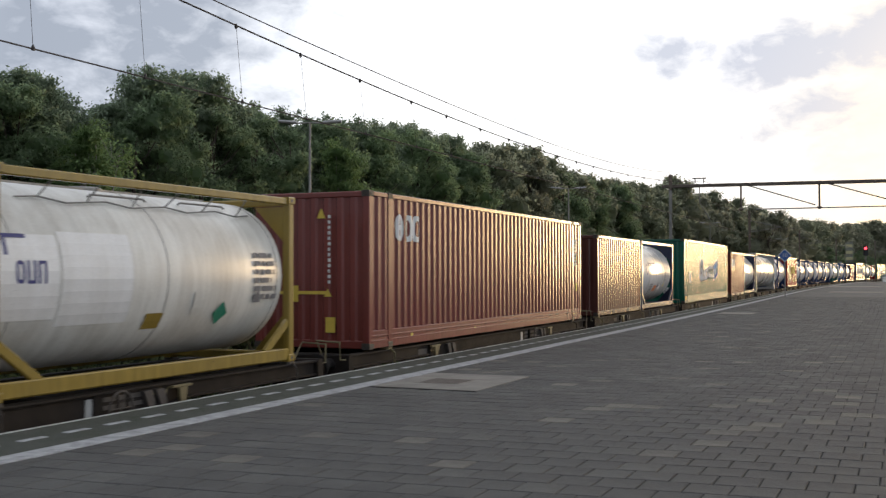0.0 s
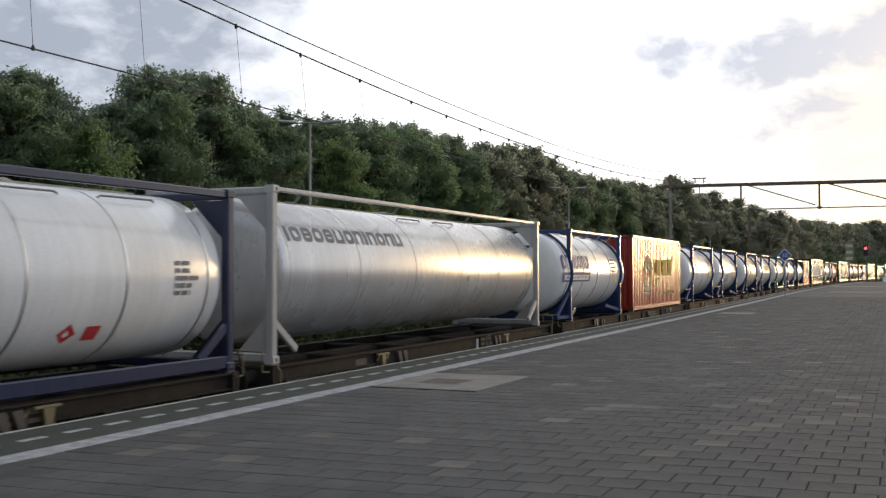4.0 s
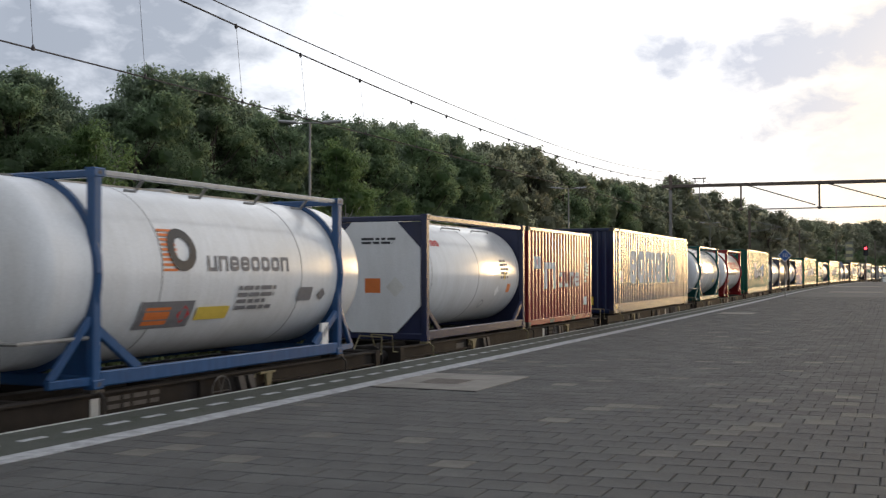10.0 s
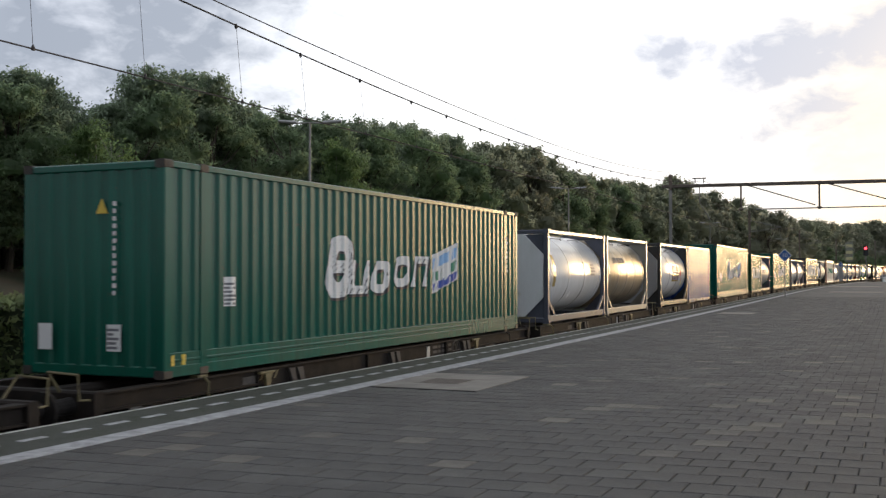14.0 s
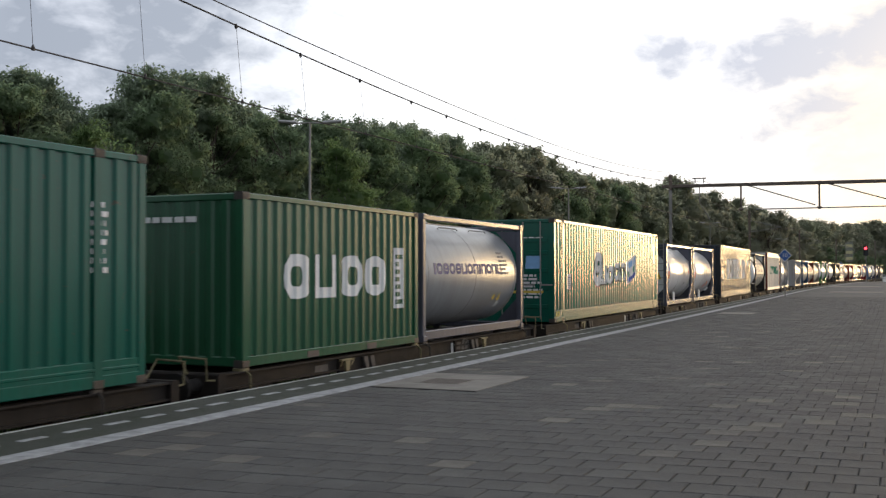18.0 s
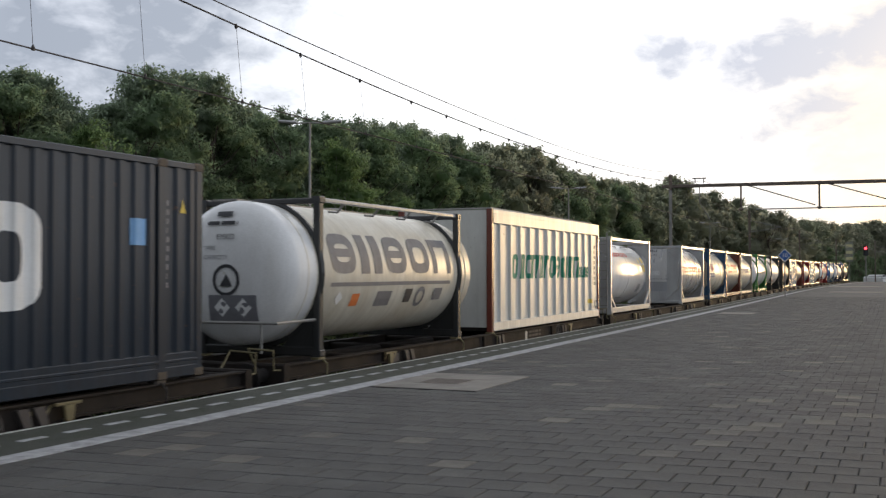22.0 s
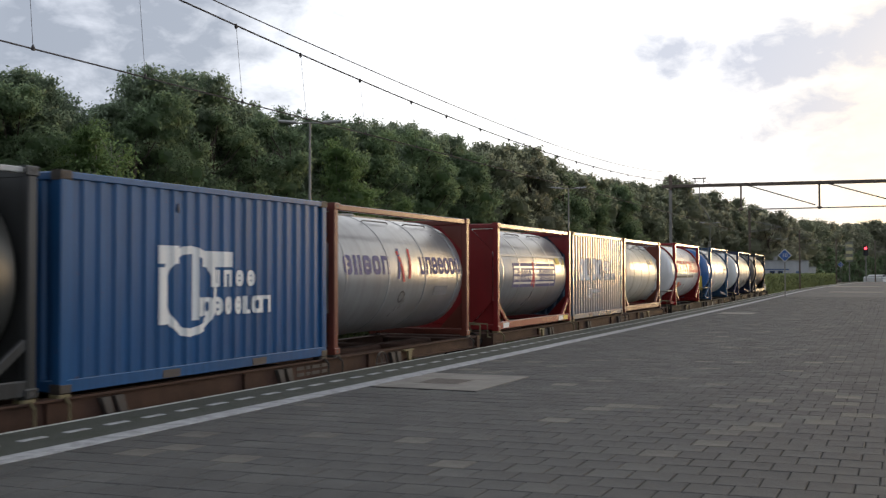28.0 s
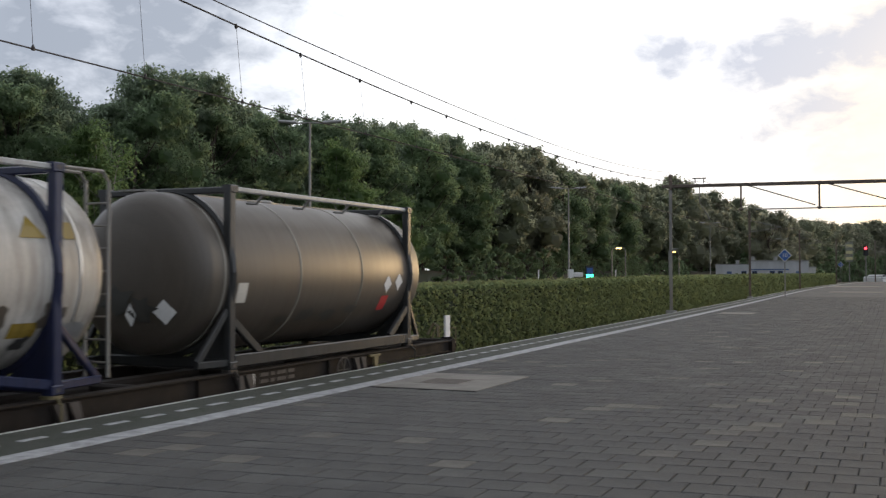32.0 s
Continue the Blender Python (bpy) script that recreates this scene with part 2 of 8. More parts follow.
RUSTPOST = mat("weathered brown steel mast", (0.17, 0.135, 0.11), 0.7, 0.3, 0.5, 5.0, 0.2, streak=True)
WIRE = mat("dark contact wire", (0.06, 0.05, 0.045), 0.8, 0.1, 0.2, 5.0, 0)
WAGON = mat("grimy brown wagon steel", (0.021, 0.017, 0.014), 0.85, 0.0, 0.7, 2.2, 0.3, dirt=(0.012, 0.010, 0.009))
WAGON_RUST = mat("rust-red wagon steel", (0.066, 0.036, 0.026), 0.8, 0.1, 0.6, 3.0, 0.3, dirt=(0.03, 0.022, 0.018))
BOGIE = mat("oily bogie steel", (0.020, 0.018, 0.017), 0.7, 0.3, 0.5, 6.0, 0.3)
WHEEL = mat("bright worn wheel steel", (0.20, 0.18, 0.16), 0.4, 0.8, 0.4, 8.0)
GREYBOX = mat("pale grey bracket paint", (0.08, 0.075, 0.07), 0.7, 0, 0.5, 9.0, 0.2, dirt=(0.08, 0.06, 0.05))
STENCIL = mat("faded stencil paint", (0.085, 0.075, 0.066), 0.8, 0, 0.6, 9.0, 0, dirt=(0.04, 0.032, 0.027))
PLATE = mat("dusty white plate", (0.42, 0.42, 0.40), 0.6, 0, 0.3, 9.0, 0)
YELLOW = mat("dull yellow handle paint", (0.15, 0.125, 0.06), 0.6, 0, 0.4, 8.0)
WHITE = mat("white marking", (0.72, 0.72, 0.70), 0.6, 0, 0.25, 6.0, 0, dirt=(0.4, 0.38, 0.34), streak=True)
BLACK = mat("black marking", (0.035, 0.035, 0.038), 0.6, 0, 0.2, 6.0, 0)
GREYM = mat("grey marking", (0.16, 0.16, 0.17), 0.6, 0, 0.3, 6.0, 0)
NAVYM = mat("navy marking", (0.035, 0.04, 0.16), 0.6, 0, 0.2, 6.0, 0)
REDM = mat("red marking", (0.50, 0.03, 0.035), 0.6, 0, 0.2, 6.0, 0)
ORANGEM = mat("orange placard", (0.62, 0.16, 0.03), 0.6, 0, 0.2, 6.0, 0)
YELLOWM = mat("yellow label", (0.66, 0.48, 0.07), 0.6, 0, 0.2, 6.0, 0)
GREENM = mat("green marking", (0.01, 0.20, 0.12), 0.6, 0, 0.2, 6.0, 0)
STRAW = mat("faded straw yellow marking", (0.52, 0.40, 0.16), 0.6, 0, 0.4, 6.0, 0, dirt=(0.36, 0.14, 0.06))
SKYM = mat("light blue marking", (0.22, 0.42, 0.68), 0.6, 0, 0.2, 6.0, 0)
TEALM = mat("teal marking", (0.10, 0.45, 0.42), 0.6, 0, 0.2, 6.0, 0)
ROYALM = mat("royal blue marking", (0.03, 0.07, 0.34), 0.6, 0, 0.2, 6.0, 0)
CASTING = mat("scuffed corner casting", (0.060, 0.052, 0.044), 0.6, 0.4, 0.5, 12.0, 0.2)
CHROME = mat("bright metal strap", (0.62, 0.60, 0.56), 0.28, 0.9, 0.2, 8.0, 0)
SEAM = mat("dusty weld seam", (0.24, 0.23, 0.21), 0.6, 0, 0.5, 6.0, 0)
RUBBER = mat("dark rubber hose", (0.03, 0.03, 0.03), 0.7, 0, 0.2, 8.0)


def box_paint(name, color, rough=0.21):
    color = [c * 0.80 for c in color]
    m = mat(name, color, rough, 0, 0.42, 2.2, 0.010, 70.0, dirt=(color[0] * 0.5 + 0.018, color[1] * 0.5 + 0.014, color[2] * 0.5 + 0.010), streak=True, runs=0.16, rust=0.75)
    m.node_tree.nodes["Principled BSDF"].inputs["Specular IOR Level"].default_value = 0.36
    return m


def shell_paint(name, color, rough=0.22, metal=0.0, dirt=None, vary=0.3):
    return mat(name, color, rough, metal, vary, 1.6, 0.022, 40.0, dirt=dirt or (color[0] * 0.6, color[1] * 0.57, color[2] * 0.5), streak=True, runs=0.06 + 0.42 * max(0.0, vary - 0.3))


CAI_RED = box_paint("faded brick red paint", (0.245, 0.060, 0.050))
BROWN_BOX = box_paint("dull brown paint", (0.125, 0.052, 0.043))
EUGREEN = box_paint("deep green paint", (0.006, 0.122, 0.082))
UASGREEN = box_paint("faded grass green paint", (0.022, 0.115, 0.055))
BULKRED = box_paint("bright red paint", (0.38, 0.034, 0.022))
KRED = box_paint("crimson paint", (0.30, 0.035, 0.038))
SAMBLUE = box_paint("dark navy paint", (0.018, 0.032, 0.082))
SAMGREY = box_paint("slate grey blue paint", (0.024, 0.034, 0.048))
BOXBLUE = box_paint("strong blue paint", (0.014, 0.060, 0.27))
TRANSBLUE = box_paint("mid blue paint", (0.024, 0.108, 0.27))
UTBLUE = box_paint("weathered blue grey paint", (0.068, 0.125, 0.205))
CREAM = box_paint("cream white paint", (0.76, 0.76, 0.71), 0.34)
DARKRED = box_paint("dark red frame paint", (0.27, 0.026, 0.028))
OCHRE = box_paint("ochre yellow frame paint", (0.37, 0.26, 0.055))
FBLUE = box_paint("blue frame paint", (0.024, 0.056, 0.168))
FNAVY = box_paint("navy frame paint", (0.030, 0.037, 0.085))
FSTEEL = box_paint("grey blue frame paint", (0.125, 0.13, 0.165))
FMID = box_paint("dull navy blue frame paint", (0.035, 0.105, 0.25))
FTEAL = box_paint("teal frame paint", (0.018, 0.115, 0.108))
FGREEN = box_paint("light green frame paint", (0.065, 0.25, 0.065))
FGREY = box_paint("light grey frame paint", (0.52, 0.52, 0.51))
FDARK = box_paint("charcoal frame paint", (0.050, 0.052, 0.052))
FBROWN = box_paint("orange brown frame paint", (0.21, 0.060, 0.042))
FRED = box_paint("red frame paint", (0.30, 0.020, 0.024))
FSKY = box_paint("light blue frame paint", (0.045, 0.115, 0.22))
FCREAM = box_paint("grey cream frame paint", (0.36, 0.34, 0.29))
SWHITE = shell_paint("white tank cladding", (0.72, 0.72, 0.71), 0.18)
SGREYW = shell_paint("grey white tank cladding", (0.70, 0.69, 0.64), 0.34, 0, (0.34, 0.30, 0.24), 0.5)
SCREAM = shell_paint("cream tank cladding", (0.61, 0.58, 0.49), 0.36, 0, (0.34, 0.28, 0.18), 0.5)
SDIRTY = shell_paint("grimy white tank cladding", (0.56, 0.54, 0.50), 0.45, 0, (0.12, 0.10, 0.08), 0.85)
SSILVER = shell_paint("brushed silver cladding", (0.60, 0.60, 0.60), 0.26, 0.5, (0.33, 0.31, 0.28), 0.4)
SDULL = shell_paint("dull silver cladding", (0.36, 0.36, 0.36), 0.28, 0.5, (0.22, 0.21, 0.19), 0.5)
SGREY = shell_paint("dull grey cladding", (0.33, 0.34, 0.35), 0.34, 0.35, (0.20, 0.19, 0.18), 0.4)
SGOLD = shell_paint("stained steel cladding", (0.42, 0.36, 0.27), 0.30, 0.75, (0.22, 0.17, 0.11), 0.5)
SDARK = shell_paint("dark grey cladding", (0.046, 0.046, 0.042), 0.36, 0.0, (0.07, 0.062, 0.05), 0.5)
SBROWN = shell_paint("sooty brown cladding", (0.090, 0.076, 0.061), 0.42, 0.05, (0.08, 0.065, 0.05), 0.6)
SLEFT_BLUE = shell_paint("royal blue tank end", (0.035, 0.115, 0.32))

for m in (PAVER, PALE_PAVER, NOSING, STRIP, LINE, SLAB, JOINT, WAGON, WAGON_RUST, BOGIE, GREYBOX):
    m.node_tree.nodes["Principled BSDF"].inputs["Specular IOR Level"].default_value = 0.2

# ---- mesh helpers ----


class Shape:
    """Vertices and faces of one piece, gathered before it becomes a mesh."""

    def __init__(self):
        self.v, self.f = [], []

    def add(self, verts, faces):
        n = len(self.v)
        self.v += [tuple(p) for p in verts]
        self.f += [tuple(i + n for i in f) for f in faces]
        return self

    def box(self, x0, x1, y0, y1, z0, z1):
        return self.add([(x, y, z) for z in (z0, z1) for y in (y0, y1) for x in (x0, x1)],
                        [(0, 2, 3, 1), (4, 5, 7, 6), (0, 1, 5, 4), (2, 6, 7, 3), (0, 4, 6, 2), (1, 3, 7, 5)])

    def beam(self, a, b, w, h, cut=0.18):
        """A bar with chamfered edges from a to b, w across and h high."""
        a, b = Vector(a), Vector(b)
        d = (b - a).normalized()
        up = Vector((0, 0, 1)) if abs(d.z) < 0.9 else Vector((0, 1, 0))
        side = d.cross(up).normalized()
        up = side.cross(d)
        c = min(w, h) * cut
        ring = [(w / 2 - c, h / 2), (w / 2, h / 2 - c), (w / 2, -h / 2 + c), (w / 2 - c, -h / 2), (-w / 2 + c, -h / 2), (-w / 2, -h / 2 + c), (-w / 2, h / 2 - c), (-w / 2 + c, h / 2)]
        verts = [p + side * u + up * v for p in (a, b) for u, v in ring]
        faces = [(i, (i + 1) % 8, 8 + (i + 1) % 8, 8 + i) for i in range(8)]
        return self.add(verts, faces + [tuple(range(7, -1, -1)), tuple(range(8, 16))])

    def tube(self, points, r, n=8):
        """A round pipe along points."""
        pts = [Vector(p) for p in points]
        verts, faces = [], []
        for i, p in enumerate(pts):
            d = (pts[min(i + 1, len(pts) - 1)] - pts[max(i - 1, 0)]).normalized()
            up = Vector((0, 0, 1)) if abs(d.z) < 0.9 else Vector((0, 1, 0))
            side = d.cross(up).normalized()
            up = side.cross(d)
            verts += [p + (side * math.cos(k * math.tau / n) + up * math.sin(k * math.tau / n)) * r for k in range(n)]
        for i in range(len(pts) - 1):
            faces += [(i * n + k, i * n + (k + 1) % n, (i + 1) * n + (k + 1) % n, (i + 1) * n + k) for k in range(n)]
        m = (len(pts) - 1) * n
        return self.add(verts, faces + [tuple(range(n - 1, -1, -1)), tuple(range(m, m + n))])

    def lathe(self, profile, n=40, axis="y", centre=(0, 0, 0)):
        """profile: (along, radius) pairs, turned round the axis."""
        cx, cy, cz = centre
        verts, faces = [], []
        for a, r in profile:
            for k in range(n):
                c, s = r * math.cos(k * math.tau / n), r * math.sin(k * math.tau / n)
                verts.append((cx + c, cy + a, cz + s) if axis == "y" else (cx + a, cy + c, cz + s) if axis == "x" else (cx + c, cy + s, cz + a))
        for i in range(len(profile) - 1):
            faces += [(i * n + k, (i + 1) * n + k, (i + 1) * n + (k + 1) % n, i * n + (k + 1) % n) for k in range(n)]
        m = (len(profile) - 1) * n
        return self.add(verts, faces + [tuple(range(n)), tuple(range(m + n - 1, m - 1, -1))])

    def mesh(self, name, material, smooth=False):
        me = bpy.data.meshes.new(name)
        me.from_pydata(self.v, [], self.f)
        me.update()
        me.materials.append(material)
        if smooth:
            me.polygons.foreach_set("use_smooth", [True] * len(me.polygons))
            me.set_sharp_from_angle(angle=radians(38))
        return me


def part(name, shape, material, parent, label="", smooth=False, at=None):
    """One mesh object under a thing or a part."""
    ob = new(name, shape if isinstance(shape, bpy.types.Mesh) else shape.mesh(name, material, smooth))
    ob.parent = parent
    if at is not None:
        ob.matrix_basis = at
    if label:
        tagged(ob, label)
    return ob


def thing(name, label, category, group="", kind="", at=None, shape=None, material=None, smooth=False):
    ob = new(name, shape.mesh(name, material, smooth) if shape else None)
    if at is not None:
        ob.matrix_basis = at
    return tagged(ob, label, category, group, kind)


SHARED = {}


def shared(key, make, material, smooth=False):
    if (key, material.name) not in SHARED:
        SHARED[key, material.name] = make().mesh(key, material, smooth)
    return SHARED[key, material.name]


def sweep(section, s_list, z=0.0):
    """A strip that follows the track: section is a closed or open list of (off, height)."""
    sh = Shape()
    n = len(section)
    verts = []
    for s in s_list:
        for off, h in section:
            x, y, _ = rail(s, off)
            verts.append((x, y, z + h))
    faces = []
    for i in range(len(s_list) - 1):
        for k in range(n - 1):
            faces.append((i * n + k, (i + 1) * n + k, (i + 1) * n + k + 1, i * n + k + 1))
    return sh.add(verts, faces)


def steps(a, b, d):
    n = max(1, round((b - a) / d))
    return [a + (b - a) * i / n for i in range(n + 1)]

# ---- setting: ground, track, platform ----


def ground_height(x):
    """The wood stands on a low bank beyond the car park."""
    u = min(max((-x - 27) / 14, 0), 1)
    return EARTH + 3.0 * u * u * (3 - 2 * u)


gx = [-2500, -900, -300, -120, -60, -48, -44, -41, -38, -35, -32, -30, -27, -22, -15, -5, 5, 20, 60, 300, 900, 2500]
gy = [-2500, -600, -100, -20, 0, 20, 40, 60, 80, 110, 150, 200, 300, 500, 900, 2500]
sh = Shape().add([(x, y, ground_height(x)) for y in gy for x in gx],
                 [(j * len(gx) + i, j * len(gx) + i + 1, (j + 1) * len(gx) + i + 1, (j + 1) * len(gx) + i) for j in range(len(gy) - 1) for i in range(len(gx) - 1)])
ground = thing("ground", "rough grass and leaf litter under the trees", "ground", kind="structure", shape=sh, material=EARTHM, smooth=True)

far = steps(-60, 30, 10) + steps(30, 420, 6)[1:]
thing("track_bed", "grey brown track ballast", "ballast", kind="structure", shape=sweep([(13.2, -0.24), (12.4, -0.16), (8.9, -0.16), (8.46, -0.2)], far, RAIL), material=BALLAST)
for off in (TRACK - 0.75, TRACK + 0.75):
    thing("rail", "worn steel running rail on ballast", "rail", "rails", "structure",
          shape=sweep([(off + 0.07, -0.155), (off + 0.035, -0.02), (off + 0.035, 0), (off - 0.035, 0), (off - 0.035, -0.02), (off - 0.07, -0.155)], far, RAIL), material=RAILM)
sleeper = shared("sleeper", lambda: Shape().beam((-1.25, 0, 0), (1.25, 0, 0), 0.26, 0.2), COPING)
sleepers = thing("sleepers", "grey concrete sleepers half sunk in ballast", "sleepers", kind="structure")
for i in range(50):
    part("sleeper", sleeper, COPING, sleepers, at=on_line(i * 0.62 - 2, TRACK, RAIL - 0.235))

END = 186.0
EDGE = 8.398
near = steps(-12, 75, 3)
line = steps(-12, 60, 3) + steps(60, END, 4)[1:]
thing("platform_wall", "grey concrete platform edge wall", "platform", kind="structure",
      shape=sweep([(EDGE - 0.03, -1.3), (EDGE - 0.03, -0.10), (EDGE, -0.10), (EDGE, -0.012), (EDGE - 0.010, 0.0), (EDGE - 0.035, 0.0)], line), material=COPING)
thing("platform_nosing", "chalky pale nosing along the platform edge", "platform edge", kind="structure",
      shape=sweep([(EDGE + 0.004, -0.05), (EDGE + 0.004, -0.004), (EDGE - 0.004, 0.006), (EDGE - 0.05, 0.006), (EDGE - 0.055, 0.0)], line), material=NOSING)
thing("platform_edge_strip", "dark paved strip beside the platform edge", "pavement", kind="structure",
      shape=sweep([(EDGE - 0.035, 0.001), (7.335, 0.001)], line), material=STRIP)
thing("platform_line", "worn white safety line along the platform", "line", kind="structure",
      shape=sweep([(7.335, 0.001), (7.330, 0.005), (7.055, 0.005), (7.05, -0.012)], line), material=LINE)
thing("platform_base", "sandy bed under the grey pavers", "pavement", kind="structure",
      shape=sweep([(7.05, -0.012), (3, -0.012), (0, -0.012), (-9, -0.012)], near), material=JOINT)

# far part of the paving, where single pavers no longer show
FARPAVE = mat("distant grey paving", (0.100, 0.100, 0.097), 0.85, 0, 0.3, 0.35, 0.2, 60.0, dirt=(0.07, 0.07, 0.075))
ft = FARPAVE.node_tree
brick = ft.nodes.new("ShaderNodeTexBrick")
brick.offset = 0.5
brick.inputs["Color1"].default_value, brick.inputs["Color2"].default_value, brick.inputs["Mortar"].default_value = (0.86, 0.86, 0.86, 1), (1.2, 1.19, 1.16, 1), (0.6, 0.6, 0.6, 1)
brick.inputs["Scale"].default_value, brick.inputs["Brick Width"].default_value, brick.inputs["Row Height"].default_value, brick.inputs["Mortar Size"].default_value = 1.0, 0.333, 0.362, 0.014
tcn = ft.nodes.new("ShaderNodeTexCoord")
ft.links.new(tcn.outputs["Object"], brick.inputs["Vector"])
bs = ft.nodes["Principled BSDF"]
bs.inputs["Specular IOR Level"].default_value = 0.2
mul = ft.nodes.new("ShaderNodeMixRGB")
mul.blend_type = "MULTIPLY"
mul.inputs["Fac"].default_value = 1.0
ft.links.new(bs.inputs["Base Color"].links[0].from_socket, mul.inputs["Color1"])
ft.links.new(brick.outputs["Color"], mul.inputs["Color2"])
ft.links.new(mul.outputs["Color"], bs.inputs["Base Color"])
PAVE_END = 72.0
thing("platform_far_paving", "grey paving of the platform farther along", "pavement", kind="structure",
      shape=sweep([(7.05, 0.0), (3, 0.0), (0, 0.0), (-9, 0.0), (-9, -1.3)], steps(PAVE_END, END, 3)), material=FARPAVE)
thing("platform_end", "concrete end of the platform", "platform", kind="structure",
      shape=Shape().box(-9.0, 9.5, -0.25, 0.0, -1.3, -0.004), material=COPING, at=on_line(END + 0.25, 0, 0))

dash = shared("dash", lambda: Shape().box(-0.05, 0.05, -0.17, 0.17, 0, 0.004), LINE)
dashes = thing("edge_dashes", "row of pale dashes inlaid beside the edge", "marking", kind="structure")
for i in range(150):
    part("dash", dash, LINE, dashes, at=on_line(5.98 + 0.602 * i, 7.83, 0.0014))

# concrete slab with its steel hatch, and pale patches further along
slab = thing("concrete_slab", "pale concrete slab with a steel hatch in the paving", "slab")
part("plate", Shape().box(-7.04, -5.42, 13.30, 15.46, -0.01, 0.006), SLAB, slab)
part("joint_gap", Shape().box(-7.04, -5.42, 13.235, 13.30, -0.01, 0.004), JOINT, slab, "dark open joint")
part("hatch", Shape().box(-6.62, -6.02, 14.0, 14.62, 0.006, 0.010), HATCH, slab, "brown steel hatch")
part("hatch_rim", Shape().box(-6.68, -5.96, 13.94, 13.99, 0.006, 0.009).box(-6.68, -5.96, 14.63, 14.68, 0.006, 0.009).box(-6.68, -6.63, 13.99, 14.63, 0.006, 0.009).box(-6.01, -5.96, 13.99, 14.63, 0.006, 0.009), SLAB, slab)
for x0, x1, y0, y1 in ((-6.9, -5.6, 41.5, 43.2), (-6.0, -2.0, 88, 92), (-9, -3, 120, 126)):
    thing("concrete_slab", "pale concrete slab set in the paving", "slab", shape=Shape().box(x0, x1, y0, y1, 0.0, 0.008), material=SLAB)

# ---- hedge ----
HEDGE_LEAF = leaf_mat("hedge leaves", (0.112, 0.138, 0.072), (0.235, 0.29, 0.14))
# solid core behind the leaves; the hedge's inner shade is its dark colour
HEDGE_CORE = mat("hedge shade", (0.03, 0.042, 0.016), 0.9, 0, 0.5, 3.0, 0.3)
HEDGE_NEAR, HEDGE_FAR = 14.15, 15.25


def hedge_top(s):
    return 1.10 + 0.10 * min(max((s - 25) / 40, 0), 1)


hedge = thing("hedge", "long clipped green hedge beside the track", "hedge")
hs = steps(-8, 205, 4)
core = Shape()
verts, faces = [], []
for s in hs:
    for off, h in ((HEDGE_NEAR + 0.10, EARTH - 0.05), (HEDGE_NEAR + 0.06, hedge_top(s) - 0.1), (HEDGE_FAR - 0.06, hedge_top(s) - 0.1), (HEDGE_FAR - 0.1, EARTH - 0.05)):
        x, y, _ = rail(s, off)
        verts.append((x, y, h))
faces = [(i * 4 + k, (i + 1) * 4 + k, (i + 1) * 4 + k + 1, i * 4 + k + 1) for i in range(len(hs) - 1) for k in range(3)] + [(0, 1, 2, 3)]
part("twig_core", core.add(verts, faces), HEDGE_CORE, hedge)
rng = random.Random(5)
leaves = Shape()
lv, lf = [], []


def leaf_card(v, f, p, size, rnd, long=1.5, out=None):
    """One bent leaf: four corners and a fold. out: the way that its upper side tends to face."""
    a = Vector((rnd.gauss(0, 1), rnd.gauss(0, 1), rnd.gauss(0, 0.8))).normalized()
    if out is not None:
        a = a.cross(out + Vector((rnd.gauss(0, 0.7), rnd.gauss(0, 0.7), rnd.gauss(0, 0.7)))).normalized()
        b = a.cross(out + Vector((rnd.gauss(0, 0.5), rnd.gauss(0, 0.5), rnd.gauss(0, 0.5)))).normalized()
    else:
        b = a.cross(Vector((rnd.gauss(0, 1), rnd.gauss(0, 1), rnd.gauss(0, 1)))).normalized()
    c = a.cross(b)
    n = len(v)
    p = Vector(p)
    v += [tuple(p - a * size * long / 2), tuple(p + b * size / 2 + c * size * 0.18), tuple(p + a * size * long / 2), tuple(p - b * size / 2 + c * size * 0.18)]
    f += [(n, n + 1, n + 2), (n, n + 2, n + 3)]


def scatter_hedge(a, b, count, size):
    for _ in range(count):
        s = rng.uniform(a, b)
        top = hedge_top(s) + 0.05 * noise.noise((s * 0.7, 0, 3)) + 0.03 * noise.noise((s * 2.9, 1, 3))
        if rng.random() < 0.68:
            h = rng.uniform(EARTH, top)
            off = HEDGE_NEAR + rng.uniform(-0.05, 0.10) + 0.07 * noise.noise((s * 0.8, h * 1.2, 0)) + 0.05 * noise.noise((s * 3, h * 3, 5))
        else:
            h = top + rng.gauss(0, 0.035) + (rng.random() < 0.06) * rng.uniform(0, 0.16)
            off = rng.uniform(HEDGE_NEAR, HEDGE_FAR)
        x, y, _ = rail(s, off)
        leaf_card(lv, lf, (x, y, h), size * rng.uniform(0.7, 1.4), rng)


scatter_hedge(8, 26, 9000, 0.10)
scatter_hedge(26, 60, 22000, 0.10)
scatter_hedge(60, 110, 14000, 0.15)
scatter_hedge(110, 205, 9000, 0.26)
tagged(part("foliage", leaves.add(lv, lf), HEDGE_LEAF, hedge), kind="stuff")
# paler leaves added along the top imitate the lit grass behind the hedge
FRINGE_LEAF = leaf_mat("light hedge fringe leaves", (0.135, 0.155, 0.082), (0.26, 0.30, 0.15))
lv, lf = [], []
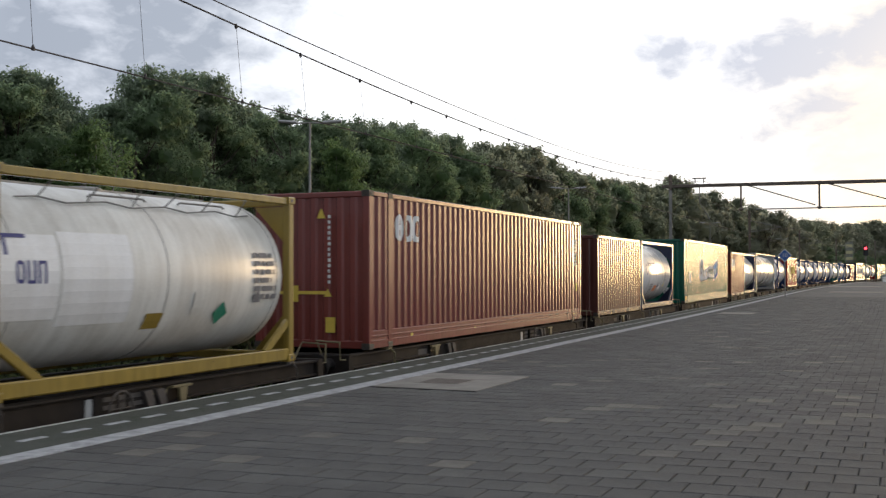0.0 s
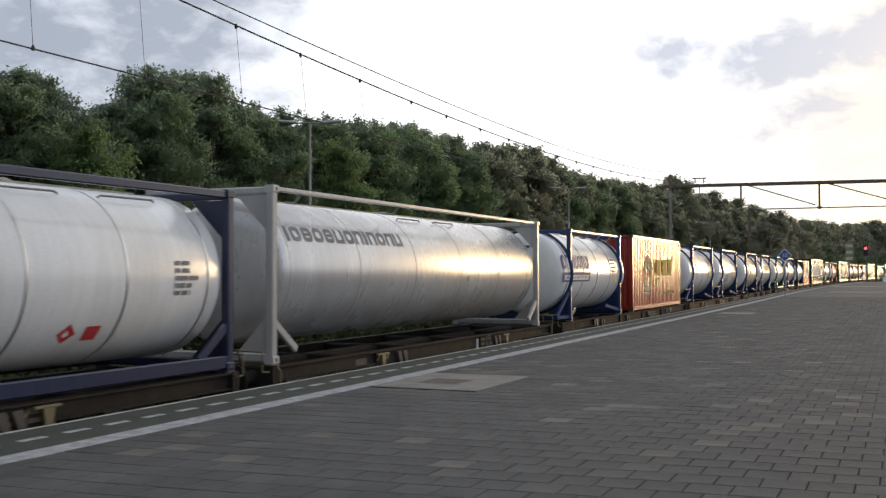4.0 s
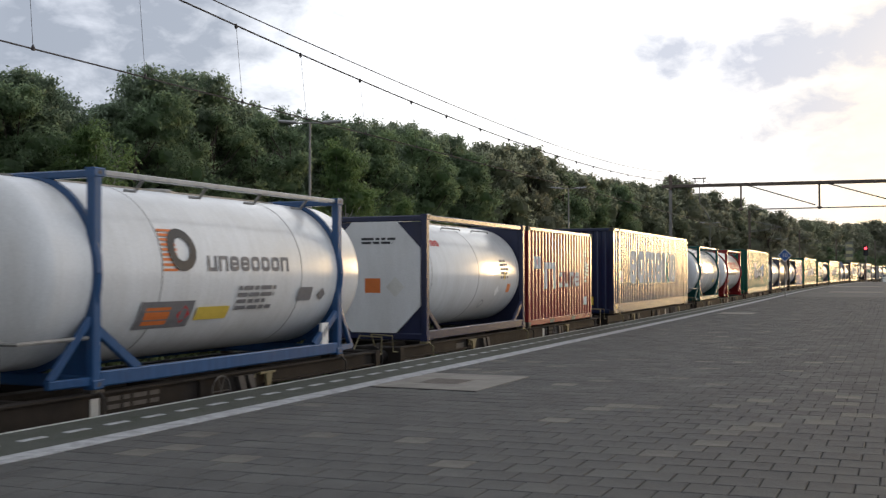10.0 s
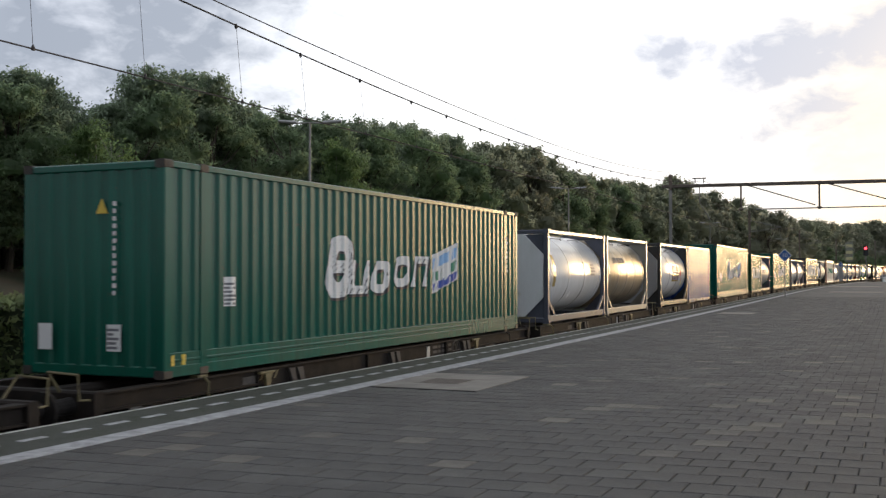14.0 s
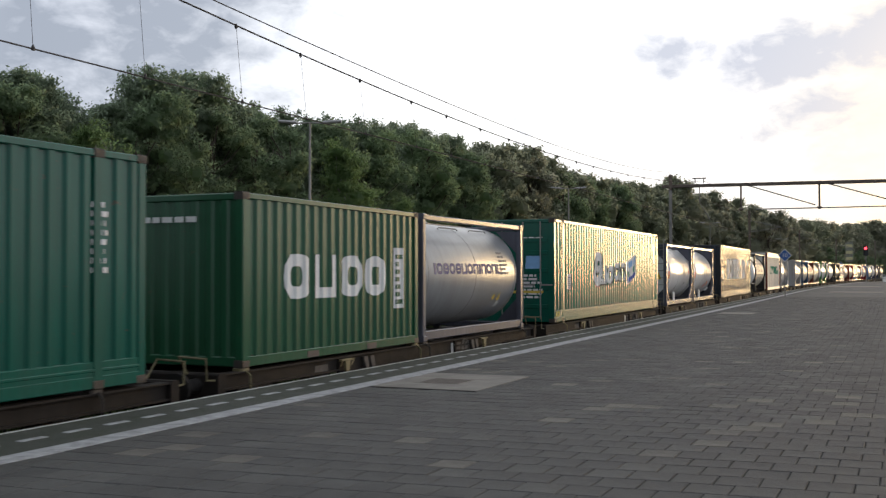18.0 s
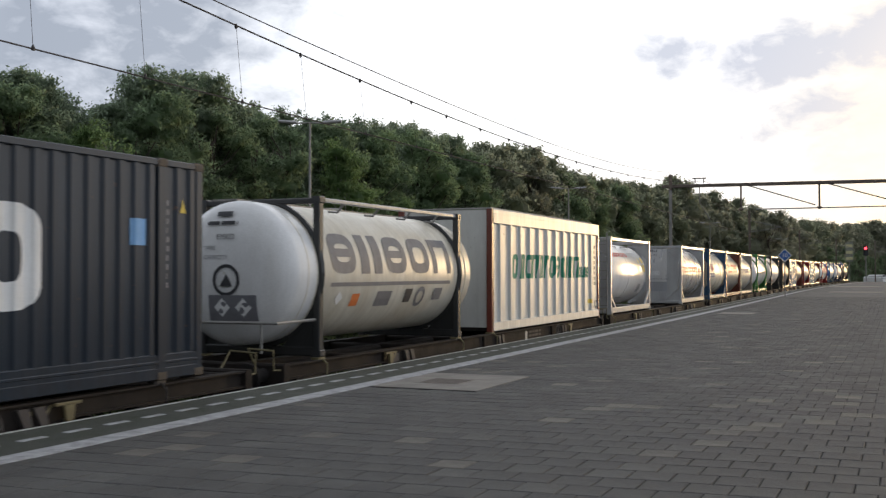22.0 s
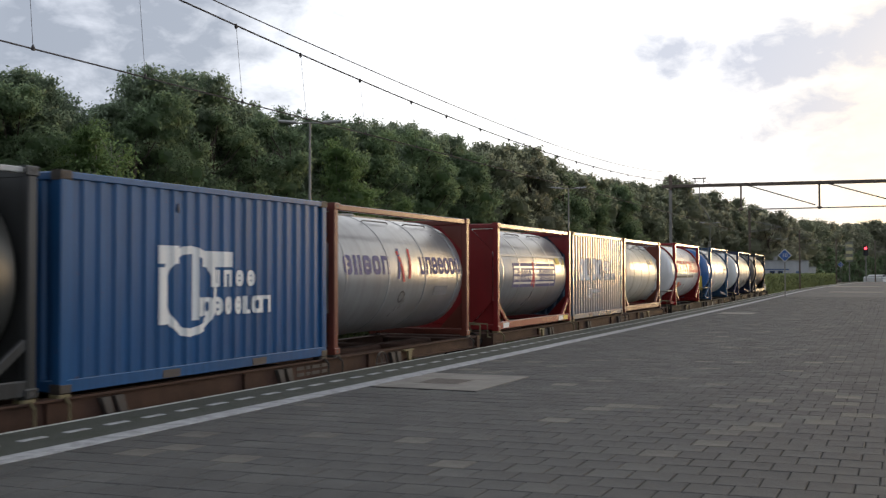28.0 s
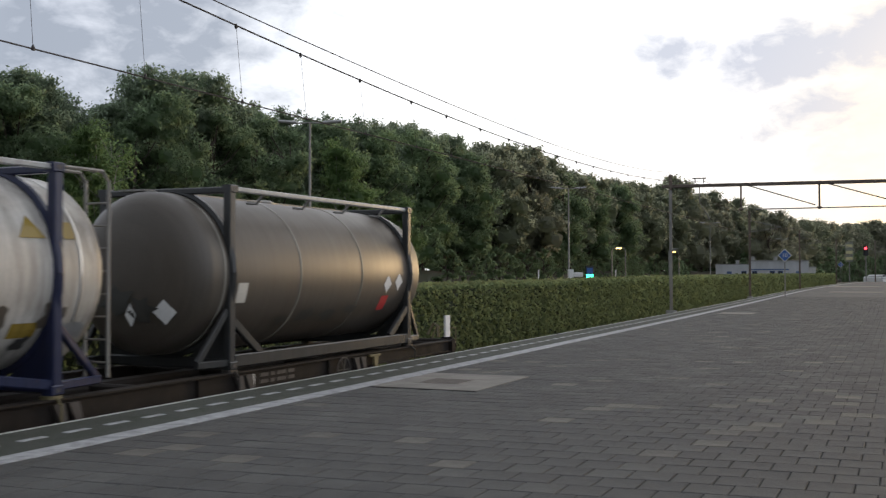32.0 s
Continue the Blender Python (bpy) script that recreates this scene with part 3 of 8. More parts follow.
for a, b, count, size in ((8, 26, 3200, 0.075), (26, 60, 5200, 0.085), (60, 205, 6000, 0.16)):
    for _ in range(count):
        s = rng.uniform(a, b)
        x, y, _ = rail(s, rng.uniform(HEDGE_NEAR + 0.25, HEDGE_FAR))
        leaf_card(lv, lf, (x, y, hedge_top(s) + 0.02 + abs(rng.gauss(0, 0.05)) + 0.06 * max(0, noise.noise((s * 1.3, 2, 3)))), size * rng.uniform(0.6, 1.3), rng, 2.2)
tagged(part("new_growth", Shape().add(lv, lf), FRINGE_LEAF, hedge, "lighter fringe standing in for grass behind the hedge"), kind="stuff")

# ---- overhead line ----


def mast(s, off, top, w=0.19, material=RUSTPOST):
    m = thing("overhead_line_mast", "weathered brown steel mast of the overhead line", "mast", "overhead line masts", at=on_line(s, off, 0))
    h = Shape()
    h.box(-w / 2, w / 2, -w / 2, -w / 2 + 0.025, EARTH, top).box(-w / 2, w / 2, w / 2 - 0.025, w / 2, EARTH, top).box(-0.012, 0.012, -w / 2 + 0.025, w / 2 - 0.025, EARTH, top)
    part("column", h, material, m)
    part("foot", Shape().beam((0, 0, EARTH - 0.1), (0, 0, EARTH + 0.45), 0.5, 0.5), COPING, m, "grey concrete foot")
    return m


GS = 63.0
portal = thing("overhead_line_gantry", "weathered steel gantry carrying the overhead line across the platform", "gantry", at=on_line(GS, 0, 0))
h, cap = Shape(), Shape()
for y0, y1 in ((-0.10, -0.09), (0.09, 0.10)):
    h.box(-12.48, -12.32, y0, y1, EARTH, 6.5)
    cap.box(-12.485, -12.315, y0 - 0.003, y1 + 0.003, 6.5, 7.42)
h.box(-12.41, -12.39, -0.09, 0.09, EARTH, 6.5)
cap.box(-12.41, -12.39, -0.09, 0.09, 6.5, 7.42)
part("column", h, GALV, portal, "dull galvanised column")
part("column_head", cap, RUSTPOST, portal)
part("foot", Shape().beam((-12.40, 0, EARTH - 0.1), (-12.40, 0, EARTH + 0.5), 0.6, 0.6), COPING, portal, "grey concrete foot")
part("crossbeam", Shape().beam((-12.9, 0, 6.74), (6.0, 0, 6.60), 0.16, 0.20), RUSTPOST, portal)
h = Shape()
for y0, y1 in ((-0.12, -0.09), (0.09, 0.12)):
    h.box(5.8, 6.04, y0, y1, EARTH, 7.42)
part("column", h, RUSTPOST, portal)
for x in (-8.33, -4.03, 0.45):
    part("drop_tube", Shape().tube([(x, 0, 6.72), (x, 0, 5.32)], 0.055), RUSTPOST, portal)
    part("drop_foot", Shape().lathe([(5.36, 0.05), (5.30, 0.16), (5.24, 0.16), (5.18, 0.05)], 12, "z", (x, 0, 0)), RUSTPOST, portal)
for a, b in ((-8.05, -4.25), (-3.8, 0.2)):
    part("stay", Shape().tube([(a, 0, 6.68), (b, 0, 5.42)], 0.035), GALV, portal)
part("lower_tube", Shape().tube([(-7.5, 0, 5.25), (5.7, 0, 5.25)], 0.035), GALV, portal)
part("insulator_frame", Shape().beam((-10.95, 0, 6.88), (-10.95, 0, 7.16), 0.06, 0.06).beam((-10.45, 0, 6.88), (-10.45, 0, 7.16), 0.06, 0.06).beam((-11.1, 0, 7.16), (-10.3, 0, 7.16), 0.09, 0.07), RUSTPOST, portal)
part("hanger", Shape().tube([(-10.7, 0, 6.7), (-10.7, 0, 5.75), (-10.1, 0, 4.7)], 0.03), GALV, portal)
for s, off, top in ((105, 12.85, 7.5), (150, 12.9, 7.3), (193, 12.6, 7.3), (236, 12.4, 7.4), (196, 6.6, 7.0), (280, 12.4, 7.4)):
    m = mast(s, off, top)
    part("bracket", Shape().tube([(0.1, 0, top - 0.9), (2.9, 0, top - 1.6)], 0.035).tube([(0.1, 0, top - 2.0), (2.9, 0, top - 1.6), (2.9, 0, 4.7)], 0.03), GALV, m)


def messenger(s):
    """Height of the carrying wire: it hangs between supports 64 m apart."""
    u = ((s - 61.6) / 65.2) % 1.0
    return 5.34 + 0.00156 * (s - 30) ** 2 if s < 61.6 else 7.0 - 4 * 1.5 * u * (1 - u)


ws = steps(-20, GS, 2.55) + steps(GS, 290, 6)[1:]
thing("contact_wire", "dark contact wire over the track", "wire", "overhead wires", shape=Shape().tube([(*rail(s, TRACK - 0.11)[:2], 4.43) for s in ws], 0.011, 6), material=WIRE)
thing("carrying_wire", "dark carrying wire above the contact wire", "wire", "overhead wires", shape=Shape().tube([(*rail(s, TRACK + 0.02)[:2], messenger(s)) for s in ws], 0.014, 6), material=WIRE)
thing("feeder_wire", "dark feeder wire along the mast tops", "wire", "overhead wires",
      shape=Shape().tube([(*rail(s, 12.55)[:2], 6.65 + (0.0009 if s < 38 else 0.0015) * (s - 38) ** 2 if s < 63 else 7.6 - 3.0 * (((s - 63) / 43) % 1) * (1 - ((s - 63) / 43) % 1)) for s in ws], 0.013, 6), material=WIRE)
droppers = [7.9, 9.93, 12.06, 14.49, 16.53, 18.83, 21.28, 23.27, 25.52, 27.69, 29.93, 32.33, 34.48, 36.66, 39.2, 42.0, 45.0, 48.2, 51.6, 55.2] + [GS + 5 * i for i in range(1, 30)]
for s in droppers:
    x, y, _ = rail(s, TRACK + 0.02)
    xc, yc, _ = rail(s, TRACK - 0.11)
    thing("dropper_wire", "thin dropper between the overhead wires", "wire", "dropper wires", shape=Shape().tube([(xc, yc, 4.43), (x, y, messenger(s))], 0.0035, 5).lathe([(4.41, 0.026), (4.45, 0.024), (4.49, 0.006)], 6, "z", (xc, yc, 0)).lathe([(messenger(s) - 0.06, 0.012), (messenger(s) - 0.03, 0.03), (messenger(s), 0.03), (messenger(s) + 0.03, 0.012)], 6, "z", (x, y, 0)), material=WIRE)

# ---- car park: lamps, pay point, building ----
LAMPON = mat("lit amber lamp", (1.0, 0.62, 0.18), 0.4, 0, 0, glow=6.0)
GREENLED = mat("green lit display", (0.05, 0.9, 0.45), 0.4, 0, 0, glow=3.0)
REDLED = mat("red signal light", (1.0, 0.035, 0.05), 0.4, 0, 0, glow=5.0)
SIGNBLUE = mat("blue sign face", (0.035, 0.11, 0.34), 0.45, 0, 0.15, 3.0, 0)
for x, y in ((-23.5, 38.8), (-23.9, 77.4), (-24.0, 140.0), (-23.0, 215.0)):
    lamp = thing("street_lamp", "tall grey double-headed street lamp in the car park", "lamp", "double street lamps", at=pose(x, y, EARTH, 0, 0, 24))
    part("pole", Shape().lathe([(0, 0.11), (1.2, 0.10), (1.25, 0.075), (9.2, 0.05)], 10, "z"), GALV, lamp, smooth=True)
    part("arm", Shape().tube([(-0.75, 0, 9.18), (0, 0, 9.22), (0.75, 0, 9.18)], 0.03), GALV, lamp)
    for sx in (-1, 1):
        part("lamp_head", Shape().beam((sx * 0.55, 0, 9.22), (sx * 1.35, 0, 9.28), 0.30, 0.12, 0.4), FGREY, lamp)
for x, y, lit in ((-24.14, 91.0, 0), (-22.93, 91.0, 1), (-22.02, 109.8, 1), (-21.0, 100.0, 0)):
    lamp = thing("low_lamp", "lit amber car park lamp on a slim pole" if lit else "grey unlit car park lamp on a curved pole", "lamp", "low car park lamps", at=pose(x, y, EARTH, 0, 0, 200 if lit else 20))
    part("pole", Shape().tube([(0, 0, 0), (0, 0, 4.65), (0.12, 0, 4.9), (0.4, 0, 4.95)], 0.05), GALV, lamp, smooth=True)
    part("lamp_head", Shape().beam((0.3, 0, 4.97), (0.85, 0, 4.97), 0.24, 0.10, 0.3), FGREY, lamp)
    if lit:
        part("lamp_glass", Shape().beam((0.36, 0, 4.89), (0.82, 0, 4.89), 0.22, 0.07, 0.3), LAMPON, lamp, "lit amber glass")
pay = thing("pay_point", "dark car park pay point with a green lit display", "pay point", at=pose(-22, 76.4, EARTH, 0, 0, 24))
part("cabinet", Shape().beam((0, 0, 0), (0, 0, 3.25), 0.62, 0.35), FDARK, pay)
part("display", Shape().box(-0.26, 0.26, -0.20, -0.18, 2.28, 2.64), GREENLED, pay, "green lit display")
part("parking_sign", Shape().box(-0.22, 0.22, -0.20, -0.18, 2.68, 3.12), SIGNBLUE, pay, "blue parking sign")
box = thing("ticket_box", "white ticket box beside a lamp", "ticket box", at=pose(-23, 74.9, EARTH, 0, 0, 24))
part("cabinet", Shape().beam((0, 0, 0), (0, 0, 3.0), 0.42, 0.35), WHITE, box)
part("arm", Shape().beam((0, 0, 2.6), (0.9, 0, 2.6), 0.25, 0.35), WHITE, box)
for s, off in ((88, 24), (80, 26), (97, 24)):
    thing("bollard_post", "slim white post in the car park", "post", "white posts", shape=Shape().tube([(0, 0, 0), (0, 0, 3.0)], 0.06), material=WHITE, at=on_line(s, off, EARTH))

CONC = mat("pale grey rendered concrete", (0.55, 0.56, 0.57), 0.8, 0, 0.35, 0.6, 0.15, 25.0, streak=True)
BLUEDOOR = mat("blue painted door", (0.07, 0.12, 0.26), 0.5, 0, 0.2, 3.0, 0)
GLASS = mat("dark window glass", (0.02, 0.024, 0.03), 0.08, 0, 0, bump=0)
house = thing("relay_building", "low flat-roofed grey concrete railway building behind the hedge", "building", at=pose(-33.3, 200, EARTH, 0, 0, 7))
part("wall", Shape().box(0, 6.2, 0, 6.0, 0, 4.15), CONC, house)
part("wall", Shape().box(6.2, 16.4, -0.3, 8.0, 0, 4.75), CONC, house)
part("roof", Shape().box(-0.1, 6.19, -0.1, 6.1, 4.15, 4.30), COPING, house)
part("roof", Shape().box(6.1, 16.5, -0.45, 8.1, 4.75, 4.95), COPING, house)
for x, z in ((3.6, 4.30), (6.4, 4.95), (10.4, 4.95)):
    part("chimney", Shape().box(x, x + 0.6, 1.0, 1.6, z, z + 0.55).box(x - 0.08, x + 0.68, 0.92, 1.68, z + 0.55, z + 0.68), FGREY, house)
part("trim_band", Shape().box(6.3, 13.0, -0.36, -0.3, 3.15, 3.35), BLUEDOOR, house, "blue trim band")
for x, y, low in ((2.0, 0.0, 1), (4.6, 0.0, 0), (6.5, -0.3, 0), (9.6, -0.3, 0), (11.0, -0.3, 0), (14.2, -0.3, 1)):
    if low:
        part("door", Shape().box(x, x + 0.9, y - 0.03, y + 0.01, 0.0, 2.9), BLUEDOOR, house, "blue steel door")
    else:
        win = part("window", Shape().box(x, x + 0.95, y - 0.03, y + 0.01, 1.7, 3.0), BLUEDOOR, house, "blue framed window")
        part("pane", Shape().box(x + 0.1, x + 0.45, y - 0.036, y - 0.03, 1.8, 2.9), GLASS, win)
        part("pane", Shape().box(x + 0.5, x + 0.85, y - 0.036, y - 0.03, 1.8, 2.9), GLASS, win)
shed = thing("pale_shed", "small pale cabin at the end of the building", "cabin", at=pose(-17.0, 202, EARTH, 0, 0, 7))
part("wall", Shape().box(0, 1.2, 0, 4, 0, 3.6), CREAM, shed)
part("roof", Shape().box(-0.1, 1.3, -0.1, 4.1, 3.6, 3.75), COPING, shed)

# ---- signs and signals ----


def text_mesh(words, size, material, align="CENTER"):
    cu = bpy.data.curves.new("words", "FONT")
    cu.body, cu.size, cu.align_x, cu.align_y = words, size, align, "CENTER"
    cu.resolution_u = 3
    ob = bpy.data.objects.new("words", cu)
    me = bpy.data.meshes.new_from_object(ob)
    bpy.data.objects.remove(ob)
    bpy.data.curves.remove(cu)
    me.materials.clear()
    me.materials.append(material)
    return me


def diamond_sign(s, off, z):
    x, y, th = rail(s, off)
    sign = thing("diamond_sign", "blue diamond sign with a white number on a slim post", "sign", "diamond signs", at=pose(x, y, 0, 0, 0, math.degrees(th)))
    part("post", Shape().tube([(0, 0.03, 0), (0, 0.03, z + 0.4)], 0.035), GALV, sign)
    r = 0.45
    part("border", Shape().add([(0, -0.02, z - r), (r, -0.02, z), (0, -0.02, z + r), (-r, -0.02, z), (0, -0.005, z - r), (r, -0.005, z), (0, -0.005, z + r), (-r, -0.005, z)],
                               [(0, 1, 2, 3), (7, 6, 5, 4), (0, 4, 5, 1), (1, 5, 6, 2), (2, 6, 7, 3), (3, 7, 4, 0)]), WHITE, sign, "white border")
    q = 0.39
    part("plate", Shape().add([(0, -0.025, z - q), (q, -0.025, z), (0, -0.025, z + q), (-q, -0.025, z)], [(0, 1, 2, 3)]), SIGNBLUE, sign, "blue plate")
    part("number", text_mesh("10", 0.37, WHITE), WHITE, sign, "white number 10", at=pose(0, -0.03, z, 90, 0, 0))


diamond_sign(73, 6.75, 2.72)
diamond_sign(166, 9.1, 2.7)


def signal(s, off, z, lit):
    x, y, th = rail(s, off)
    g = thing("railway_signal", "red railway signal on a post" if lit else "dark railway signal board on a post", "signal", "signals", at=pose(x, y, 0, 0, 0, math.degrees(th)))
    part("post", Shape().tube([(0, 0.1, EARTH), (0, 0.1, z + 0.6)], 0.07), GALV, g)
    part("backplate", Shape().box(-0.38, 0.38, -0.05, 0.05, z - 1.0, z + 0.6), BLACK, g)
    for k, zz in enumerate((z + 0.2, z - 0.25, z - 0.7)):
        hood = part("hood", Shape().lathe([(-0.3, 0.16), (-0.05, 0.17), (-0.05, 0.13), (-0.28, 0.13)], 14, "y", (0, 0, zz)), BLACK, g)
        if lit and k == 0:
            part("lamp_glass", Shape().lathe([(-0.31, 0.02), (-0.30, 0.21), (-0.27, 0.21), (-0.26, 0.02)], 16, "y", (0, 0, zz)), REDLED, hood, "red lit lamp")


signal(186, 7.2, 5.3, 1)
BOARD = mat("weathered grey board", (0.24, 0.25, 0.20), 0.7, 0, 0.3, 2.0, 0)
OLIVE = mat("faded yellow paint", (0.58, 0.54, 0.30), 0.7, 0, 0.3, 2.0, 0)
board = thing("route_board", "faded yellow and grey route board beside the track", "sign", at=pose(-9.8, 196, 0))
part("post", Shape().tube([(0, 0.1, EARTH), (0, 0.1, 6.8)], 0.08), GALV, board)
part("panel", Shape().box(-0.62, 0.62, -0.05, 0.05, 3.4, 6.9), BOARD, board)
for k in range(3):
    part("stripe", Shape().box(-0.55, 0.55, -0.07, -0.05, 3.7 + k * 1.1, 4.2 + k * 1.1), OLIVE, board, "faded yellow stripe")
van = thing("parked_van", "small pale van parked beyond the platform", "van", at=pose(-6.7, 235, EARTH, 0, 0, 60))
part("body", Shape().beam((0, -2.2, 1.15), (0, 2.2, 1.15), 1.8, 1.3, 0.2).beam((0, -2.0, 1.9), (0, 1.2, 1.9), 1.6, 0.6, 0.4), WHITE, van)
part("windscreen", Shape().box(-0.7, 0.7, -2.06, -2.02, 1.7, 2.1), GLASS, van)
for x in (-0.8, 0.8):
    for y in (-1.4, 1.4):
        part("wheel", Shape().lathe([(-0.1, 0.1), (-0.1, 0.33), (0.1, 0.33), (0.1, 0.1)], 16, "x", (x, y, 0.33)), RUBBER, van)
for s, off in ((188, 1.0), (189, -1.6), (190, 4.0)):
    fence = thing("end_barrier", "grey tubular barrier at the platform end", "barrier", "end barriers", at=on_line(s, off, 0))
    part("rail", Shape().tube([(-1.1, 0, -1.0), (-1.1, 0, 1.0), (1.1, 0, 1.0), (1.1, 0, -1.0)], 0.03), GALV, fence)
    part("rail", Shape().tube([(-1.1, 0, 0.5), (1.1, 0, 0.5)], 0.025), GALV, fence)

# ---- the wood ----
BARK = mat("grey brown bark", (0.075, 0.058, 0.045), 0.9, 0, 0.5, 4.0, 0.6, 30.0, streak=True)
BIRCH = mat("pale birch bark", (0.34, 0.32, 0.28), 0.8, 0, 0.5, 6.0, 0.3, dirt=(0.06, 0.05, 0.05))
OAK = leaf_mat("dark oak leaves", (0.112, 0.151, 0.094), (0.267, 0.357, 0.202))
PINE = leaf_mat("dark pine needles", (0.114, 0.145, 0.103), (0.286, 0.355, 0.236))
FRESH = leaf_mat("light green leaves", (0.095, 0.140, 0.066), (0.22, 0.32, 0.13))


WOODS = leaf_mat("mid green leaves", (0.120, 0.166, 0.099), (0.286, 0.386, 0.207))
# distance haze is put into the paler, browner leaf colours of farther trees
HAZE_GREEN = leaf_mat("brownish green leaves paled for haze", (0.148, 0.164, 0.118), (0.39, 0.42, 0.29))
HAZE_OLIVE = leaf_mat("olive brown leaves paled for haze", (0.165, 0.172, 0.130), (0.44, 0.45, 0.33))


def make_tree(seed, leaf, bark, slim=1.0, low=0.15, lobes=42, tufts=13, per=44, size=0.112, label="", name="tree", heart=0.5):
    """A tree 10 m tall: tapered trunk, limbs, and a crown of leafy lobes, each with many tufts, and gaps between them."""
    r = random.Random(seed)
    t = thing(name, label, "tree", "trees of the wood")
    bend = [(r.gauss(0, 0.12) * k, r.gauss(0, 0.12) * k, k * 1.15) for k in range(8)]
    sh = Shape()
    rings, faces, n = [], [], 8
    for k, (x, y, z) in enumerate(bend):
        rad = 0.19 * (1 - k / 8.5) ** 0.8 + 0.015
        rings += [(x + rad * math.cos(a * math.tau / n), y + rad * math.sin(a * math.tau / n), z - 0.4 * (k == 0)) for a in range(n)]
    for k in range(7):
        faces += [(k * n + a, k * n + (a + 1) % n, (k + 1) * n + (a + 1) % n, (k + 1) * n + a) for a in range(n)]
    part("trunk", sh.add(rings, faces), bark, t, smooth=True)
    v, f, limbs = [], [], Shape()
    top = 0.0
    for i in range(lobes):
        h = low + (1 - low) * (i + r.random()) / lobes
        wide = math.sin(math.pi * min(1, 0.12 + 0.80 * ((h - low) / (1 - low)) ** 0.85)) ** 0.7 * 2.9 * slim
        ang, rad = r.random() * math.tau, wide * math.sqrt(r.uniform(0.05, 1.0))
        c = Vector((rad * math.cos(ang), rad * math.sin(ang), h * 9.2))
        br = r.uniform(0.8, 1.45) * (1.15 - 0.5 * h)
        k = min(6, int(h * 6.5))
        b0 = Vector(bend[k])
        limbs.tube([b0, b0.lerp(c, 0.5) + Vector((0, 0, -0.25)), c], 0.035, 5)
        # leafy heart of the lobe
        n0 = len(v)
        for a in range(1, 5):
            for q in range(7):
                w = br * heart * r.uniform(0.70, 1.15)
                v.append((c.x + w * math.sin(a * math.pi / 5) * math.cos(q * math.tau / 7), c.y + w * math.sin(a * math.pi / 5) * math.sin(q * math.tau / 7), c.z + w * 0.8 * math.cos(a * math.pi / 5)))
        f.extend((n0 + a * 7 + q, n0 + a * 7 + (q + 1) % 7, n0 + (a + 1) * 7 + (q + 1) % 7, n0 + (a + 1) * 7 + q) for a in range(3) for q in range(7))
        f.append(tuple(range(n0, n0 + 7)))
        # tufts of leaves over it
        for _ in range(tufts):
            d = Vector((r.gauss(0, 1), r.gauss(0, 1), r.gauss(0.3, 0.9))).normalized()
            e = c + Vector((d.x * br, d.y * br, d.z * br * 0.8)) * r.uniform(0.62, 1.16)
            w = r.uniform(0.16, 0.36)
            facing = (d + Vector((0, 0, 0.55))).normalized()
            for _ in range(per):
                p = e + Vector((r.triangular(-1, 1) * w * 2.1, r.triangular(-1, 1) * w * 2.1, r.triangular(-1, 1) * w * 1.3))
                leaf_card(v, f, p, size * r.uniform(0.6, 1.5), r, 1.5, facing)
                top = max(top, p.z)
    for p in range(len(v)):
        v[p] = (v[p][0], v[p][1], v[p][2] * 10.0 / top)
    tagged(part("branchwork", limbs, bark, t), kind="stuff")
    tagged(part("crown", Shape().add(v, f), leaf, t), kind="stuff")
    return t


KINDS = [make_tree(11, OAK, BARK, 1.0, label="broad dark green oak at the edge of the wood"),
         make_tree(12, WOODS, BARK, 0.9, 0.10, label="dense mid green tree at the edge of the wood"),
         make_tree(13, PINE, BARK, 0.72, 0.28, 36, 11, 40, 0.105, label="tall dark pine in the wood", name="pine_tree"),
         make_tree(14, OAK, BARK, 0.95, 0.14, 44, label="rounded dark green tree of the wood"),
         make_tree(15, FRESH, BIRCH, 0.66, 0.10, 38, 12, 40, 0.105, label="slim light green birch before the wood", name="birch_tree"),
         make_tree(16, OAK, BARK, 1.5, 0.02, 22, 6, 15, 0.36, label="low dark green bush under the trees", name="bush"),
         make_tree(17, HAZE_GREEN, BARK, 0.9, 0.15, 40, 11, 22, 0.17, label="brownish green tree of the wood, leaves paled for haze", heart=0.85),
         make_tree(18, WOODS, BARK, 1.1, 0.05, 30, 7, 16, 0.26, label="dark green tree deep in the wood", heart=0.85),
         make_tree(19, HAZE_OLIVE, BARK, 1.0, 0.12, 42, 11, 20, 0.18, label="olive brown tree along the wood, leaves paled for haze", heart=0.9),
         make_tree(20, HAZE_GREEN, BARK, 0.72, 0.25, 36, 11, 20, 0.17, label="brownish pine along the wood, needles paled for haze", name="pine_tree", heart=0.8)]
for k, ob in enumerate(KINDS):
    ob.matrix_basis = pose(-52 - 3 * (k % 2), 4 + 4 * k, ground_height(-52))


def plant(kind, x, y, height, rnd):
    m = pose(x, y, ground_height(x) - 0.05, 0, 0, rnd.uniform(0, 360)) @ Matrix.Diagonal((height / 10 * rnd.uniform(0.9, 1.1), height / 10 * rnd.uniform(0.9, 1.1), height / 10, 1))
    copy_thing(KINDS[kind], m)


rnd = random.Random(21)
